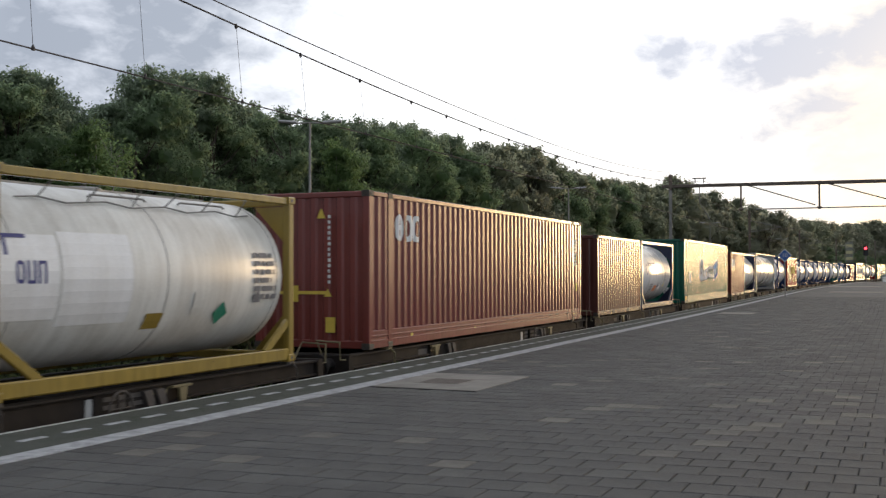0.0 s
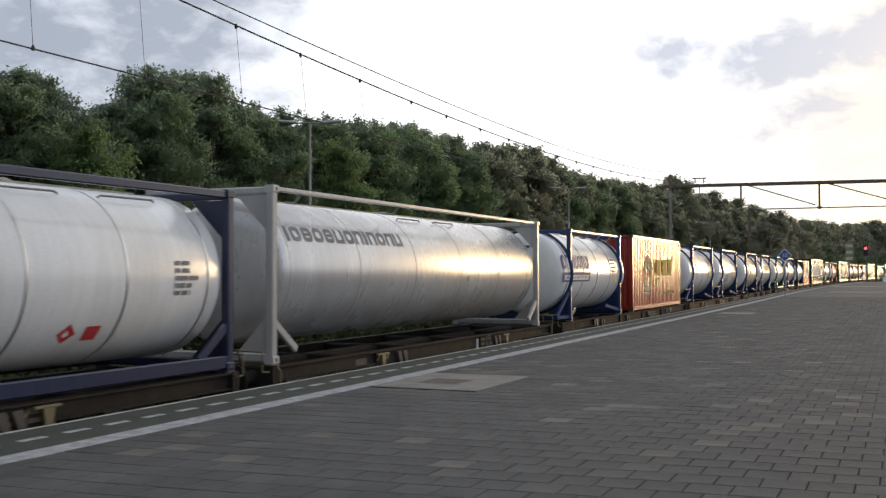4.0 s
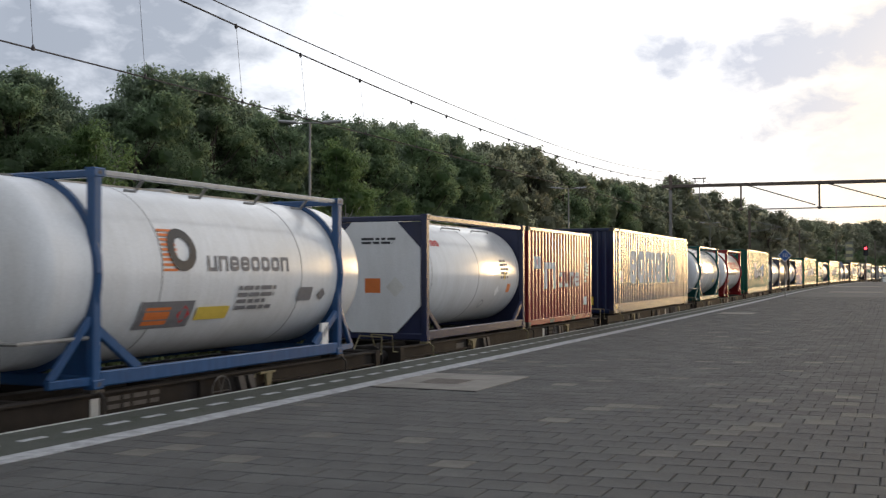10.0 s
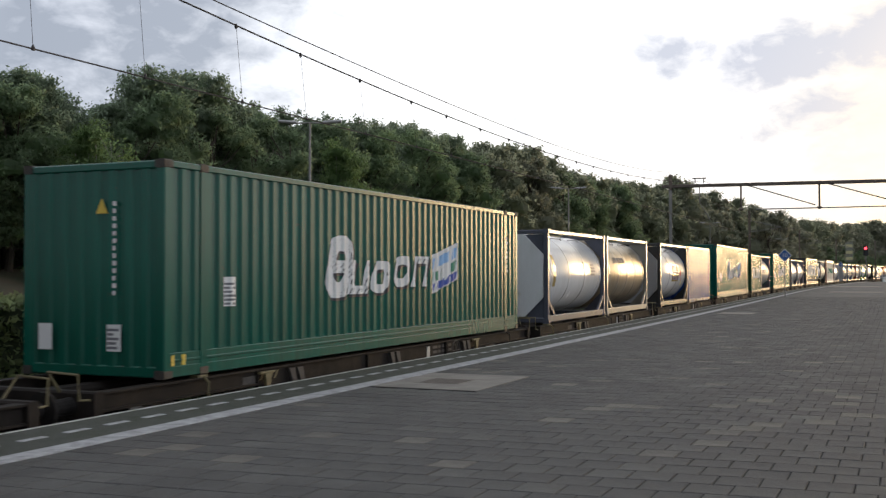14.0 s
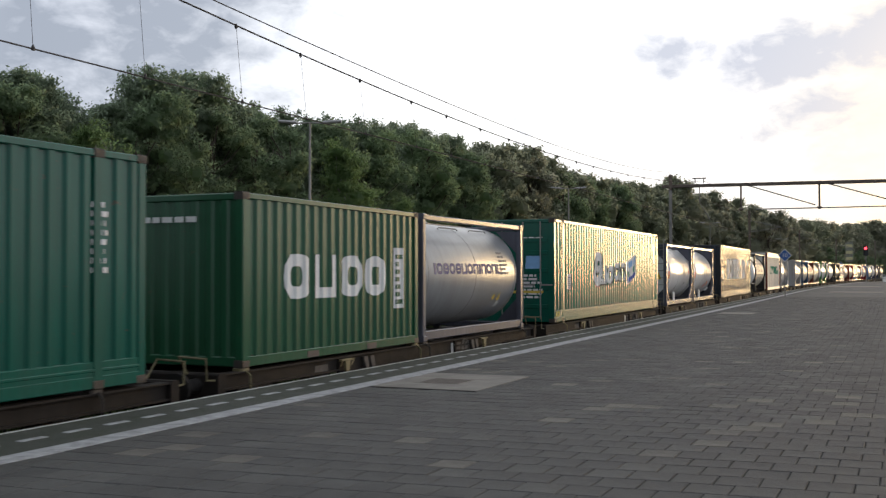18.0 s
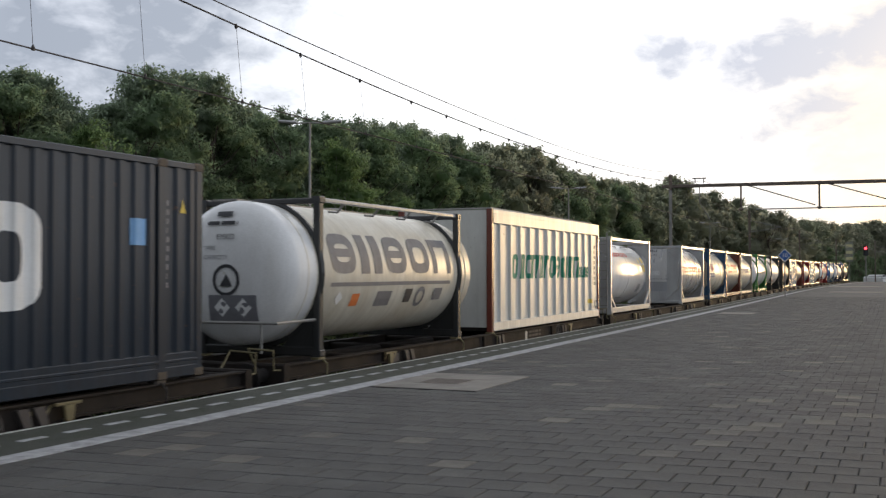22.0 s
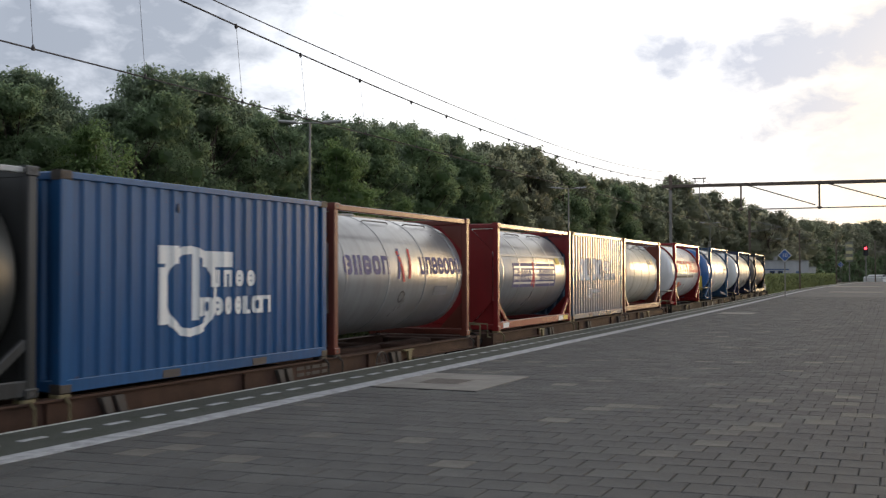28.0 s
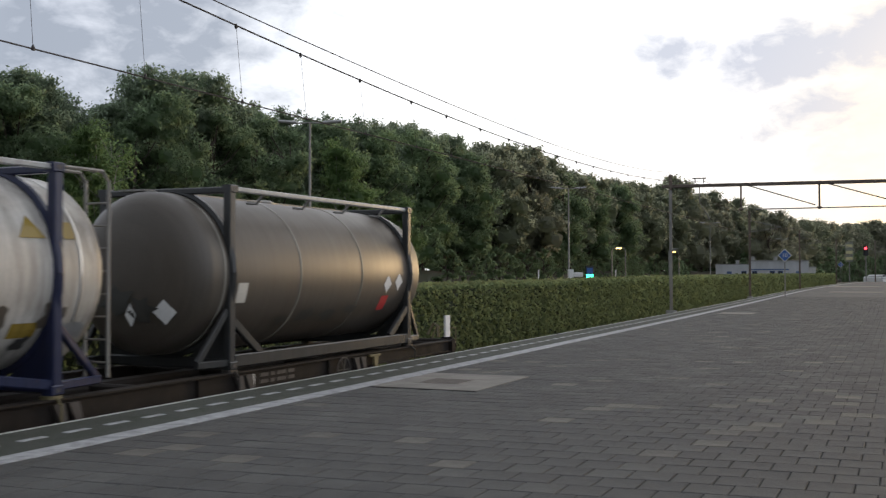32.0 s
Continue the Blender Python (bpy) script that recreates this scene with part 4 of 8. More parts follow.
# the front row of the wood: place and height
FRONT = [(-40, 33.4, 9.2), (-40, 38.0, 9.3), (-40, 43.0, 7.6), (-40, 48.4, 10.7), (-40, 54.4, 10.7), (-40, 60.8, 10.6), (-40, 67.9, 11.4), (-40, 75.5, 11.7), (-40, 83.9, 12.4), (-40, 93.0, 12.0), (-40, 102.9, 12.6), (-40, 113.7, 13.0), (-40, 125.5, 12.5), (-40, 138.4, 12.7), (-40, 152.4, 13.3), (-40, 167.6, 13.9), (-40, 184.2, 14.8), (-40, 202.3, 15.8), (-40, 222.0, 16.2), (-40, 243.5, 16.6), (-40, 266.9, 17.2), (-40, 292.4, 17.9)]
FRONT2 = [(-43, 36.9, 10.0), (-43, 41.0, 10.4), (-43, 45.3, 8.1), (-43, 50.0, 10.4), (-43, 55.1, 12.8), (-43, 60.5, 11.7), (-43, 66.3, 11.5), (-43, 72.5, 12.1), (-43, 79.2, 12.4), (-43, 86.4, 13.5), (-43, 94.1, 13.4), (-43, 102.4, 12.9), (-43, 111.2, 13.8), (-43, 120.7, 14.5), (-43, 130.9, 13.5), (-43, 141.9, 13.7), (-43, 153.6, 13.9), (-43, 166.2, 14.5), (-43, 179.7, 15.0), (-43, 194.2, 15.6), (-43, 209.8, 16.8), (-43, 226.5, 17.3), (-43, 244.4, 17.6), (-43, 263.6, 17.9), (-43, 284.3, 18.5), (-43, 306.4, 19.1), (-43, 330.1, 19.7)]
BACK = [(-46, 38.7, 10.4), (-46, 43.3, 11.0), (-46, 48.2, 8.5), (-46, 53.5, 10.9), (-46, 59.2, 13.2), (-46, 65.3, 12.2), (-46, 71.9, 12.0), (-46, 79.1, 12.9), (-46, 86.7, 13.2), (-46, 95.0, 14.1), (-46, 103.9, 13.8), (-46, 113.4, 13.5), (-46, 123.7, 14.8), (-46, 134.8, 14.3), (-46, 146.8, 14.0), (-46, 159.7, 14.2), (-46, 173.6, 14.7), (-46, 188.5, 15.3), (-46, 204.6, 15.8), (-46, 221.9, 17.1), (-46, 240.6, 17.7), (-46, 260.7, 18.0), (-46, 282.3, 18.3), (-46, 305.6, 18.9), (-46, 330.7, 19.5), (-46, 357.8, 20.1)]
PEAKS = [(-42, 39.8, 10.6), (-41, 40.2, 10.3), (-42, 50.7, 12.3), (-42, 52.1, 12.8), (-42, 55.6, 13.2), (-42, 60.5, 11.8), (-42, 74.9, 12.7), (-42, 80.7, 13.1), (-42, 86.3, 13.7), (-42, 109.2, 14.0), (-42, 120.6, 14.6), (-41, 202.0, 18.7), (-41, 160.3, 14.0), (-41, 133.6, 13.4)]
FAR = [(-27.4, 235, 16.1), (-27.2, 255, 16.3), (-26.8, 270, 16.3), (-25.8, 285, 16.9), (-25.1, 300, 17.4), (-23.8, 312, 17.8), (-22.4, 325, 18.0), (-20.9, 338, 18.1), (-19.3, 350, 18.2), (-17.6, 362, 18.6), (-15.7, 372, 19.4), (-13.6, 382, 20.3),
       (-11.4, 390, 20.7), (-9.0, 396, 20.7), (-6.2, 400, 20.5), (-3.1, 404, 20.4)]
# farther trees use kinds 6, 8 and 9, whose colour carries the haze
for x, y, hgt in FRONT + FRONT2 + FAR:
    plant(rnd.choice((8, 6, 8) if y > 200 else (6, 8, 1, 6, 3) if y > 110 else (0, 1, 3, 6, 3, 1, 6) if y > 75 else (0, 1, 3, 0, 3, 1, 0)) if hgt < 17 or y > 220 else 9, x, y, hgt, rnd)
for x, y, hgt in ((-33.0, 58.6, 10.3), (-36, 39.1, 8.2), (-35, 71.0, 6.8), (-36, 37.0, 5.6)):
    plant(4, x, y, hgt, rnd)
SPIRES = [(-42, 89.3, 14.0), (-42, 94.5, 13.9), (-42, 97.3, 13.4), (-42, 103.4, 13.4), (-42, 106.7, 14.2), (-42, 113.7, 14.8), (-42, 117.6, 15.0), (-42, 125.4, 15.0), (-42, 134.3, 14.1), (-42, 146.4, 14.3), (-42, 157.3, 14.5), (-42, 175.5, 15.5), (-42, 188.4, 15.9), (-42, 243.5, 18.7), (-42, 281.3, 19.4), (-42, 65.5, 12.0), (-42, 69.9, 12.2), (-42, 45.4, 8.7), (-42, 46.9, 9.9), (-42, 42.6, 9.8)]
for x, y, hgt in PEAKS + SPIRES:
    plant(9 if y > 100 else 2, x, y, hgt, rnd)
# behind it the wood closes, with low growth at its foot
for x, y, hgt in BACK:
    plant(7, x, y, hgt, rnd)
for i in range(60):
    y = 20 + i * 4.2
    if not 36 < y < 60:
        plant(5, -40.5 - rnd.uniform(0, 5), y, rnd.uniform(3.5, 5.8), rnd)
for i in range(40):
    plant(5, -44 - rnd.uniform(0, 6), 20 + i * 6.5, rnd.uniform(5.0, 7.0), rnd)
for i in range(44):
    plant(5, -51 - rnd.uniform(0, 4), 22 + i * 2.6, rnd.uniform(4.5, 6.5), rnd)
for i in range(30):
    plant(5, -34.5 - rnd.uniform(0, 2.5), 58 + i * 4.4, rnd.uniform(2.4, 3.6), rnd)
for i in range(26):
    u = i / 25
    plant(5, -31 + 36 * u ** 1.4 + rnd.uniform(-2, 2), 240 + 150 * u, rnd.uniform(6, 10), rnd)

# a leaning double-stemmed birch on the bank
lean = thing("leaning_birch", "slim pale birch with two leaning stems on the bank", "tree", at=pose(-33.80, 36.50, ground_height(-33.80) - 0.1))
for name, pts, r0 in (("trunk", ((0, 0, 0), (0.30, 0.14, 1.6), (0.62, 0.28, 3.4), (1.15, 0.5, 5.2), (1.45, 0.65, 7.0)), 0.075), ("trunk", ((0.42, 0.1, -0.1), (0.52, 0.2, 1.7), (0.85, 0.36, 3.6), (1.0, 0.45, 5.0)), 0.045)):
    sh = Shape()
    for k in range(len(pts) - 1):
        sh.tube([pts[k], pts[k + 1]], r0 * (1 - 0.2 * k), 7)
    part(name, sh, BIRCH, lean)
sh, r = Shape(), random.Random(4)
lv, lf = [], []
for k in range(16):
    c = Vector((1.2 + r.gauss(0, 0.6), 0.55 + r.gauss(0, 0.6), r.uniform(5.2, 7.6)))
    sh.tube([(1.1, 0.5, min(c.z - 0.3, 6.6)), c], 0.012, 4)
    for _ in range(40):
        leaf_card(lv, lf, c + Vector((r.gauss(0, 0.25), r.gauss(0, 0.25), r.gauss(0, 0.2))), 0.11, r)
tagged(part("branchwork", sh, BIRCH, lean), kind="stuff")
tagged(part("crown", Shape().add(lv, lf), FRESH, lean), kind="stuff")
for x, y, hgt in ((-39.4, 46.0, 7.5), (-38.6, 51.5, 8.0), (-39.8, 50.0, 7.0), (-38.9, 57.0, 8.5)):
    stem = thing("bare_trunk", "straight dark tree trunk at the edge of the wood", "tree trunk", "trunks of the wood", at=pose(x, y, ground_height(x) - 0.1, rnd.uniform(-3, 3), rnd.uniform(-3, 3), 0))
    part("trunk", Shape().lathe([(0, 0.24), (0.4, 0.17), (3.0, 0.14), (hgt, 0.07)], 9, "z"), BARK, stem, smooth=True)
    sh = Shape()
    for k in range(5):
        a = rnd.uniform(0, 360)
        sh.tube([(0, 0, hgt * (0.55 + 0.08 * k)), (math.cos(a) * 0.8, math.sin(a) * 0.8, hgt * (0.62 + 0.08 * k)), (math.cos(a) * 1.4, math.sin(a) * 1.4, hgt * (0.72 + 0.08 * k))], 0.03, 5)
    tagged(part("branchwork", sh, BARK, stem), kind="stuff")

# ---- containers ----
RIDGE, DEEP, PITCH = 1.205, 0.040, 0.278


def ridge(y, start):
    """Depth of the corrugated side at y: ridges and hollows with sloping flanks."""
    u = ((y - start) % PITCH) / PITCH
    if u < 0.34:
        return RIDGE
    if u < 0.48:
        return RIDGE - DEEP * (u - 0.34) / 0.14
    if u < 0.86:
        return RIDGE - DEEP
    return RIDGE - DEEP * (1 - (u - 0.86) / 0.14)


def breaks(a, b, start):
    pts, k = [a], math.floor((a - start) / PITCH)
    while True:
        for u in (0, 0.34, 0.48, 0.86):
            y = start + (k + u) * PITCH
            if a + 1e-4 < y < b - 1e-4:
                pts.append(y)
        k += 1
        if start + k * PITCH > b:
            break
    return pts + [b]


def corrugated(y0, y1, z0, z1, side):
    """A corrugated side wall with thickness, on the +x (1) or -x (-1) side."""
    sh = Shape()
    ys = breaks(y0, y1, y0)
    verts = []
    for y in ys:
        x = ridge(y, y0)
        verts += [(side * x, y, z0), (side * x, y, z1), (side * (x - 0.004), y, z1), (side * (x - 0.004), y, z0)]
    faces = []
    for i in range(len(ys) - 1):
        a, b = i * 4, i * 4 + 4
        faces += [(a, b, b + 1, a + 1), (a + 2, b + 2, b + 3, a + 3), (a + 1, b + 1, b + 2, a + 2)]
    return sh.add(verts, faces)


def corrugated_end(y, z0, z1, out):
    """A corrugated end wall."""
    sh = Shape()
    xs = breaks(-1.12, 1.12, -1.12)
    verts, faces = [], []
    for x in xs:
        d = ridge(x, -1.12) - RIDGE
        verts += [(x, y + out * (d - 0.01), z0), (x, y + out * (d - 0.01), z1)]
    for i in range(len(xs) - 1):
        faces.append((i * 2, i * 2 + 2, i * 2 + 3, i * 2 + 1))
    return sh.add(verts, faces)


class Face:
    """Where marks lie: maps (along, up) to a place just proud of the surface."""

    def __init__(self, fn, step=0.05, axis="x", centre=0.0):
        self.fn, self.step, self.axis, self.centre = fn, step, axis, centre

    def raised(self, p, q):
        """The place p moved q metres off its surface."""
        if self.axis == "x":
            return (p[0] + q, p[1], p[2])
        if self.axis == "y":
            return (p[0], p[1] - q, p[2])
        r = math.hypot(p[0], p[2] - self.centre)
        return (p[0] * (1 + q / r), p[1], self.centre + (p[2] - self.centre) * (1 + q / r))

    def quad(self, sh, corners):
        """A patch between four corners given as (along, up), laid onto the surface."""
        (a0, b0), (a1, b1), (a2, b2), (a3, b3) = corners
        w = max(abs(a1 - a0), abs(a2 - a3))
        hgt = max(abs(b3 - b0), abs(b2 - b1))
        nu = min(90, max(1, math.ceil(w / self.step)))
        nv = min(14, max(1, math.ceil(hgt / 0.16)))
        if abs(b1 - b0) > 1e-6 and self.axis == "x":        # a turned patch must follow the ridges both ways
            nu = nv = min(16, max(1, math.ceil((max(a0, a1, a2, a3) - min(a0, a1, a2, a3)) / self.step)))
        verts, faces = [], []
        for j in range(nv + 1):
            q = j / nv
            for i in range(nu + 1):
                p = i / nu
                a = (a0 * (1 - p) + a1 * p) * (1 - q) + (a3 * (1 - p) + a2 * p) * q
                b = (b0 * (1 - p) + b1 * p) * (1 - q) + (b3 * (1 - p) + b2 * p) * q
                verts.append(self.fn(a, b))
        for j in range(nv):
            for i in range(nu):
                k = j * (nu + 1) + i
                faces.append((k, k + 1, k + nu + 2, k + nu + 1))
        sh.add(verts, faces)

    def rect(self, sh, a, b, w, h, lean=0.0):
        self.quad(sh, [(a, b), (a + w, b), (a + w + lean * h, b + h), (a + lean * h, b + h)])


GLYPH_WIDTH = {"i": 0.36, "m": 1.45, "/": 0.62, "<": 0.62, " ": 0.45}


def plain_glyph(face, sh, c, x, b, w, h, t, lean):
    """One plain shape of a painted name: a ring, an arch, a cup, a comb, a bar or a stack of bars."""
    def bar(u, v, du, dv):
        face.rect(sh, x + u + lean * v, b + v, du, dv, lean)

    t = min(t, w * 0.36)
    if c == "i":
        bar(0, 0, w, h)
    elif c in "o8":
        if c == "8":
            bar(t, h * 0.40, w - 2 * t, h * 0.20)
        n = 20
        rim = []
        for k in range(n):
            ca, sa = math.cos(k * math.tau / n), math.sin(k * math.tau / n)
            ca, sa = math.copysign(abs(ca) ** 0.62, ca), math.copysign(abs(sa) ** 0.62, sa)
            row = []
            for rw, rh in ((w / 2 - t, h / 2 - t), (w / 2, h / 2)):
                v = h / 2 + rh * sa
                row.append((x + w / 2 + rw * ca + lean * v, b + v))
            rim.append(row)
        for k in range(n):
            p, q = rim[k], rim[(k + 1) % n]
            face.quad(sh, [p[0], p[1], q[1], q[0]])
    elif c in "nm":
        stems = 2 if c == "n" else 3
        for k in range(stems):
            bar((w - t) * k / (stems - 1), 0, t, h - t * 0.9)
        bar(0, h - t * 0.9, w, t * 0.9)
    elif c == "u":
        bar(0, t * 0.9, t, h - t * 0.9)
        bar(w - t, t * 0.9, t, h - t * 0.9)
        bar(0, 0, w, t * 0.9)
    elif c == "[":
        bar(0, 0, t, h)
        bar(t, 0, w - t, t * 0.9)
        bar(t, h - t * 0.9, w - t, t * 0.9)
    elif c == "/":
        face.quad(sh, [(x, b), (x + t, b), (x + w, b + h), (x + w - t, b + h)])
    elif c == "<":
        face.quad(sh, [(x, b + h / 2), (x + t, b + h / 2), (x + w, b + h), (x + w - t, b + h)])
        face.quad(sh, [(x + w - t, b), (x + w, b), (x + t, b + h / 2), (x, b + h / 2)])


def word_blocks(face, sh, a, b, w, h, n, lean=0.0, seed=1):
    """A painted name drawn as a row of plain shapes; n: their number, or the shapes themselves."""
    r = random.Random(seed * 13 + 5)
    codes = n if isinstance(n, str) else "".join(r.choice("onu8oni") for _ in range(n))
    widths = [GLYPH_WIDTH.get(c, 1.0) for c in codes]
    unit = w / (sum(widths) + 0.2 * (len(codes) - 1))
    x = a
    shapes = []
    for c, wide in zip(codes, widths):
        one = Shape()
        plain_glyph(face, one, c, x, b, wide * unit, h, 0.27 * min(h, unit * 1.15), lean)
        sh.add(one.v, one.f)
        shapes.append(one)
        x += (wide + 0.2) * unit
    return shapes


def text_bars(face, sh, a, b, w, h, n, seed=3):
    """Unreadable small print: n rows of short bars below (a, b)."""
    r = random.Random(seed)
    pitch = h / n
    for i in range(n):
        x = a
        end = a + w * r.uniform(0.6, 1.0)
        while x < end:
            d = min(r.uniform(0.08, 0.3), end - x)
            face.rect(sh, x, b - (i + 1) * pitch, d, pitch * 0.6)
            x += d + 0.04


def welded(sh):
    """The same shape with its doubled corners joined."""
    out, seen, place = Shape(), {}, []
    for p in sh.v:
        key = tuple(round(c, 3) for c in p)
        if key not in seen:
            seen[key] = len(out.v)
            out.v.append(p)
        place.append(seen[key])
    for f in sh.f:
        g = []
        for i in f:
            if place[i] not in g:
                g.append(place[i])
        if len(g) > 2:
            out.f.append(tuple(g))
    return out


def put_marks(root, face, length, marks, base=-0.5):
    """marks: (kind, place along 0..1, height, width, height, material, extra...)."""
    base_fn = face.fn
    for k, m in enumerate(marks):
        lift = 0.0012 * k
        face.fn = (lambda a, b, q=lift: face.raised(base_fn(a, b), q))
        kind, a, b, w, h, material = m[:6]
        a = (a + base) * length
        sh = Shape()
        if kind == "rect":
            face.rect(sh, a, b, w, h, m[6] if len(m) > 6 else 0)
        elif kind == "quad":
            face.quad(sh, [(a, b), (a + w, b + 0.22 * w), (a + w + 0.02, b + 0.22 * w + h), (a + 0.02, b + h)])
        elif kind == "word":
            shapes = word_blocks(face, sh, a, b, w, h, m[6], m[7] if len(m) > 7 else 0, k + (len(m[6]) if isinstance(m[6], str) else m[6]))
        elif kind == "bars":
            text_bars(face, sh, a, b, w, h, m[6], k)
        elif kind == "dia":
            face.quad(sh, [(a, b - h / 2), (a + w / 2, b), (a, b + h / 2), (a - w / 2, b)])
        elif kind == "tri":
            face.quad(sh, [(a - w / 2, b), (a + w / 2, b), (a + 0.005, b + h), (a - 0.005, b + h)])
        elif kind == "disc":
            n = 24
            for i in range(n):
                t0, t1 = i * math.tau / n, (i + 1) * math.tau / n
                q = m[6] if len(m) > 6 else 0.0
                face.quad(sh, [(a + w * q * math.cos(t0), b + w * q * math.sin(t0)), (a + w * math.cos(t0), b + w * math.sin(t0)), (a + w * math.cos(t1), b + w * math.sin(t1)), (a + w * q * math.cos(t1), b + w * q * math.sin(t1))])
        elif kind == "blot":
            r, n = random.Random(k * 7 + 1), 11
            ring = [r.uniform(0.45, 1.1) for _ in range(n)]
            for i in range(n):
                t0, t1, q0, q1 = i * math.tau / n, (i + 1) * math.tau / n, ring[i], ring[(i + 1) % n]
                face.quad(sh, [(a, b), (a + w * q0 * math.cos(t0), b + h * q0 * math.sin(t0)), (a + w * q1 * math.cos(t1), b + h * q1 * math.sin(t1)), (a + 0.001, b)])
        name = {"word": "lettering", "bars": "small_print", "rect": "panel_mark", "quad": "panel_mark", "dia": "placard", "tri": "warning_label", "disc": "emblem", "blot": "grime_patch"}[kind]
        if kind in ("disc", "blot"):
            sh = welded(sh)
        if kind == "word" and h >= 0.24:
            for one in shapes:
                if one.v:
                    part(name, welded(one), material, root)
        else:
            part(name, sh, material, root)
    face.fn = base_fn


def text_on(root, face, length, words, a, b, size, material, base=-0.5):
    """Readable words laid onto a surface, from the place a along it."""
    me = text_mesh(words, size, material, "LEFT")
    a = (a + base) * length
    for v in me.vertices:
        v.co = face.fn(a + v.co.x, b + v.co.y)
    part("lettering", me, material, root)


def hole_mesh():
    """The dark oval opening in a corner casting's side."""
    return shared("casting_hole", lambda: Shape().lathe([(0, 0.03), (0.002, 0.026)], 10, "x"), BLACK)


def container(name, label, length, height, paint, trim=None, marks=(), end_marks=(), doors=False, pockets=None, open_posts=True):
    """A corrugated steel box container, its base at z = 0, length along y."""
    root = thing(name, label, "container", "containers on the train")
    L, H, t = length / 2, height, 0.11
    trim = trim or paint
    sill = 0.34 if length > 13 else 0.16
    part("side_wall", corrugated(-L + t, L - t, sill, H - 0.09, 1), paint, root)
    part("side_wall", corrugated(-L + t, L - t, sill, H - 0.09, -1), paint, root)
    part("end_wall", corrugated_end(L, 0.15, H - 0.12, 1), paint, root)
    if doors:
        for x0, x1 in ((-1.12, -0.01), (0.01, 1.12)):
            d = part("door", Shape().box(x0, x1, -L + 0.01, -L + 0.05, 0.15, H - 0.12), paint, root)
            for zz in (0.45, 0.95, 1.45, 1.95, 2.3):
                part("door_rib", Shape().beam((x0 + 0.1, -L + 0.005, zz), (x1 - 0.1, -L + 0.005, zz), 0.03, 0.12, 0.3), paint, d)
            for x in (x0 + 0.3, x1 - 0.3):
                part("lock_rod", Shape().tube([(x, -L - 0.02, 0.10), (x, -L - 0.02, H - 0.08)], 0.018, 6), GALV, d)
                part("lock_handle", Shape().beam((x, -L - 0.03, 1.05), (x + 0.35, -L - 0.03, 1.05), 0.02, 0.04), GALV, d)
    else:
        part("end_wall", corrugated_end(-L, 0.15, H - 0.12, -1), paint, root)
    roof = Shape()
    n = int(length / 0.28)
    for i in range(n):
        y0 = -L + 0.12 + (length - 0.24) * i / n
        roof.box(-1.19, 1.19, y0, y0 + 0.17, H - 0.022, H - 0.008)
    part("roof", roof.box(-1.2, 1.2, -L + 0.1, L - 0.1, H - 0.05, H - 0.022), paint, root)
    part("floor", Shape().box(-1.18, 1.18, -L + 0.1, L - 0.1, 0.1, 0.15), WAGON, root)
    for sx in (-1, 1):
        part("top_rail", Shape().beam((sx * 1.185, -L + 0.12, H - 0.055), (sx * 1.185, L - 0.12, H - 0.055), 0.066, 0.09), trim, root)
        rail_shape = Shape().beam((sx * 1.195, -L + 0.12, 0.09), (sx * 1.195, L - 0.12, 0.09), 0.048, 0.15)
        if sill > 0.2:
            part("sill_panel", Shape().beam((sx * 1.185, -L + 0.12, 0.247), (sx * 1.185, L - 0.12, 0.247), 0.05, 0.196, 0.3), trim, root)
            part("sill_bead", Shape().beam((sx * 1.205, -L + 0.12, 0.235), (sx * 1.205, L - 0.12, 0.235), 0.03, 0.04, 0.3), trim, root)
        part("bottom_rail", rail_shape, trim, root)
        for sy in (-1, 1):
            part("corner_post", Shape().beam((sx * 1.145, sy * (L - 0.075), 0.1), (sx * 1.145, sy * (L - 0.075), H - 0.1), 0.145, 0.145, 0.1), trim, root)
            if length > 13 and open_posts:
                part("lifting_post", Shape().beam((sx * 1.19, sy * 6.0, 0.1), (sx * 1.19, sy * 6.0, H - 0.06), 0.06, 0.16, 0.1), trim, root)
        for y in (pockets or ((-1.03, 1.03) if length < 7 else ())):
            part("fork_pocket", Shape().box(sx * 1.221 - 0.003, sx * 1.221 + 0.003, y - 0.18, y + 0.18, 0.025, 0.13), BLACK, root)
    for sy in (-1, 1):
        part("end_sill", Shape().beam((-1.07, sy * (L - 0.06), 0.09), (1.07, sy * (L - 0.06), 0.09), 0.1, 0.15), trim, root)
        part("end_header", Shape().beam((-1.07, sy * (L - 0.06), H - 0.065), (1.07, sy * (L - 0.06), H - 0.065), 0.1, 0.11), trim, root)
    cast = shared("corner_casting", lambda: Shape().beam((0, -0.089, 0), (0, 0.089, 0), 0.162, 0.118, 0.12), CASTING if trim is not CREAM else trim)
    for sx in (-1, 1):
        for sy in ((-1, 1) if length < 13 else (-1, 1)):
            for z in (0.059, H - 0.056):
                part("corner_casting", cast, CASTING, root, at=pose(sx * 1.142, sy * (L - 0.086), z))
                if sx > 0:
                    part("casting_hole", hole_mesh(), BLACK, root, at=pose(1.2245, sy * (L - 0.086), z))
            if length > 13:
                for z in (0.059, H - 0.056):
                    part("corner_casting", cast, CASTING, root, at=pose(sx * 1.146, sy * 6.0, z))
    face = Face(lambda a, b: (ridge(min(max(a, -L + t), L - t), -L + t) + 0.007, a, b), 0.02)
    put_marks(root, face, length, marks)
    end = Face(lambda a, b: (a, -L - 0.006, b), 0.3, "y")
    put_marks(root, end, 2.3, end_marks)
    return root


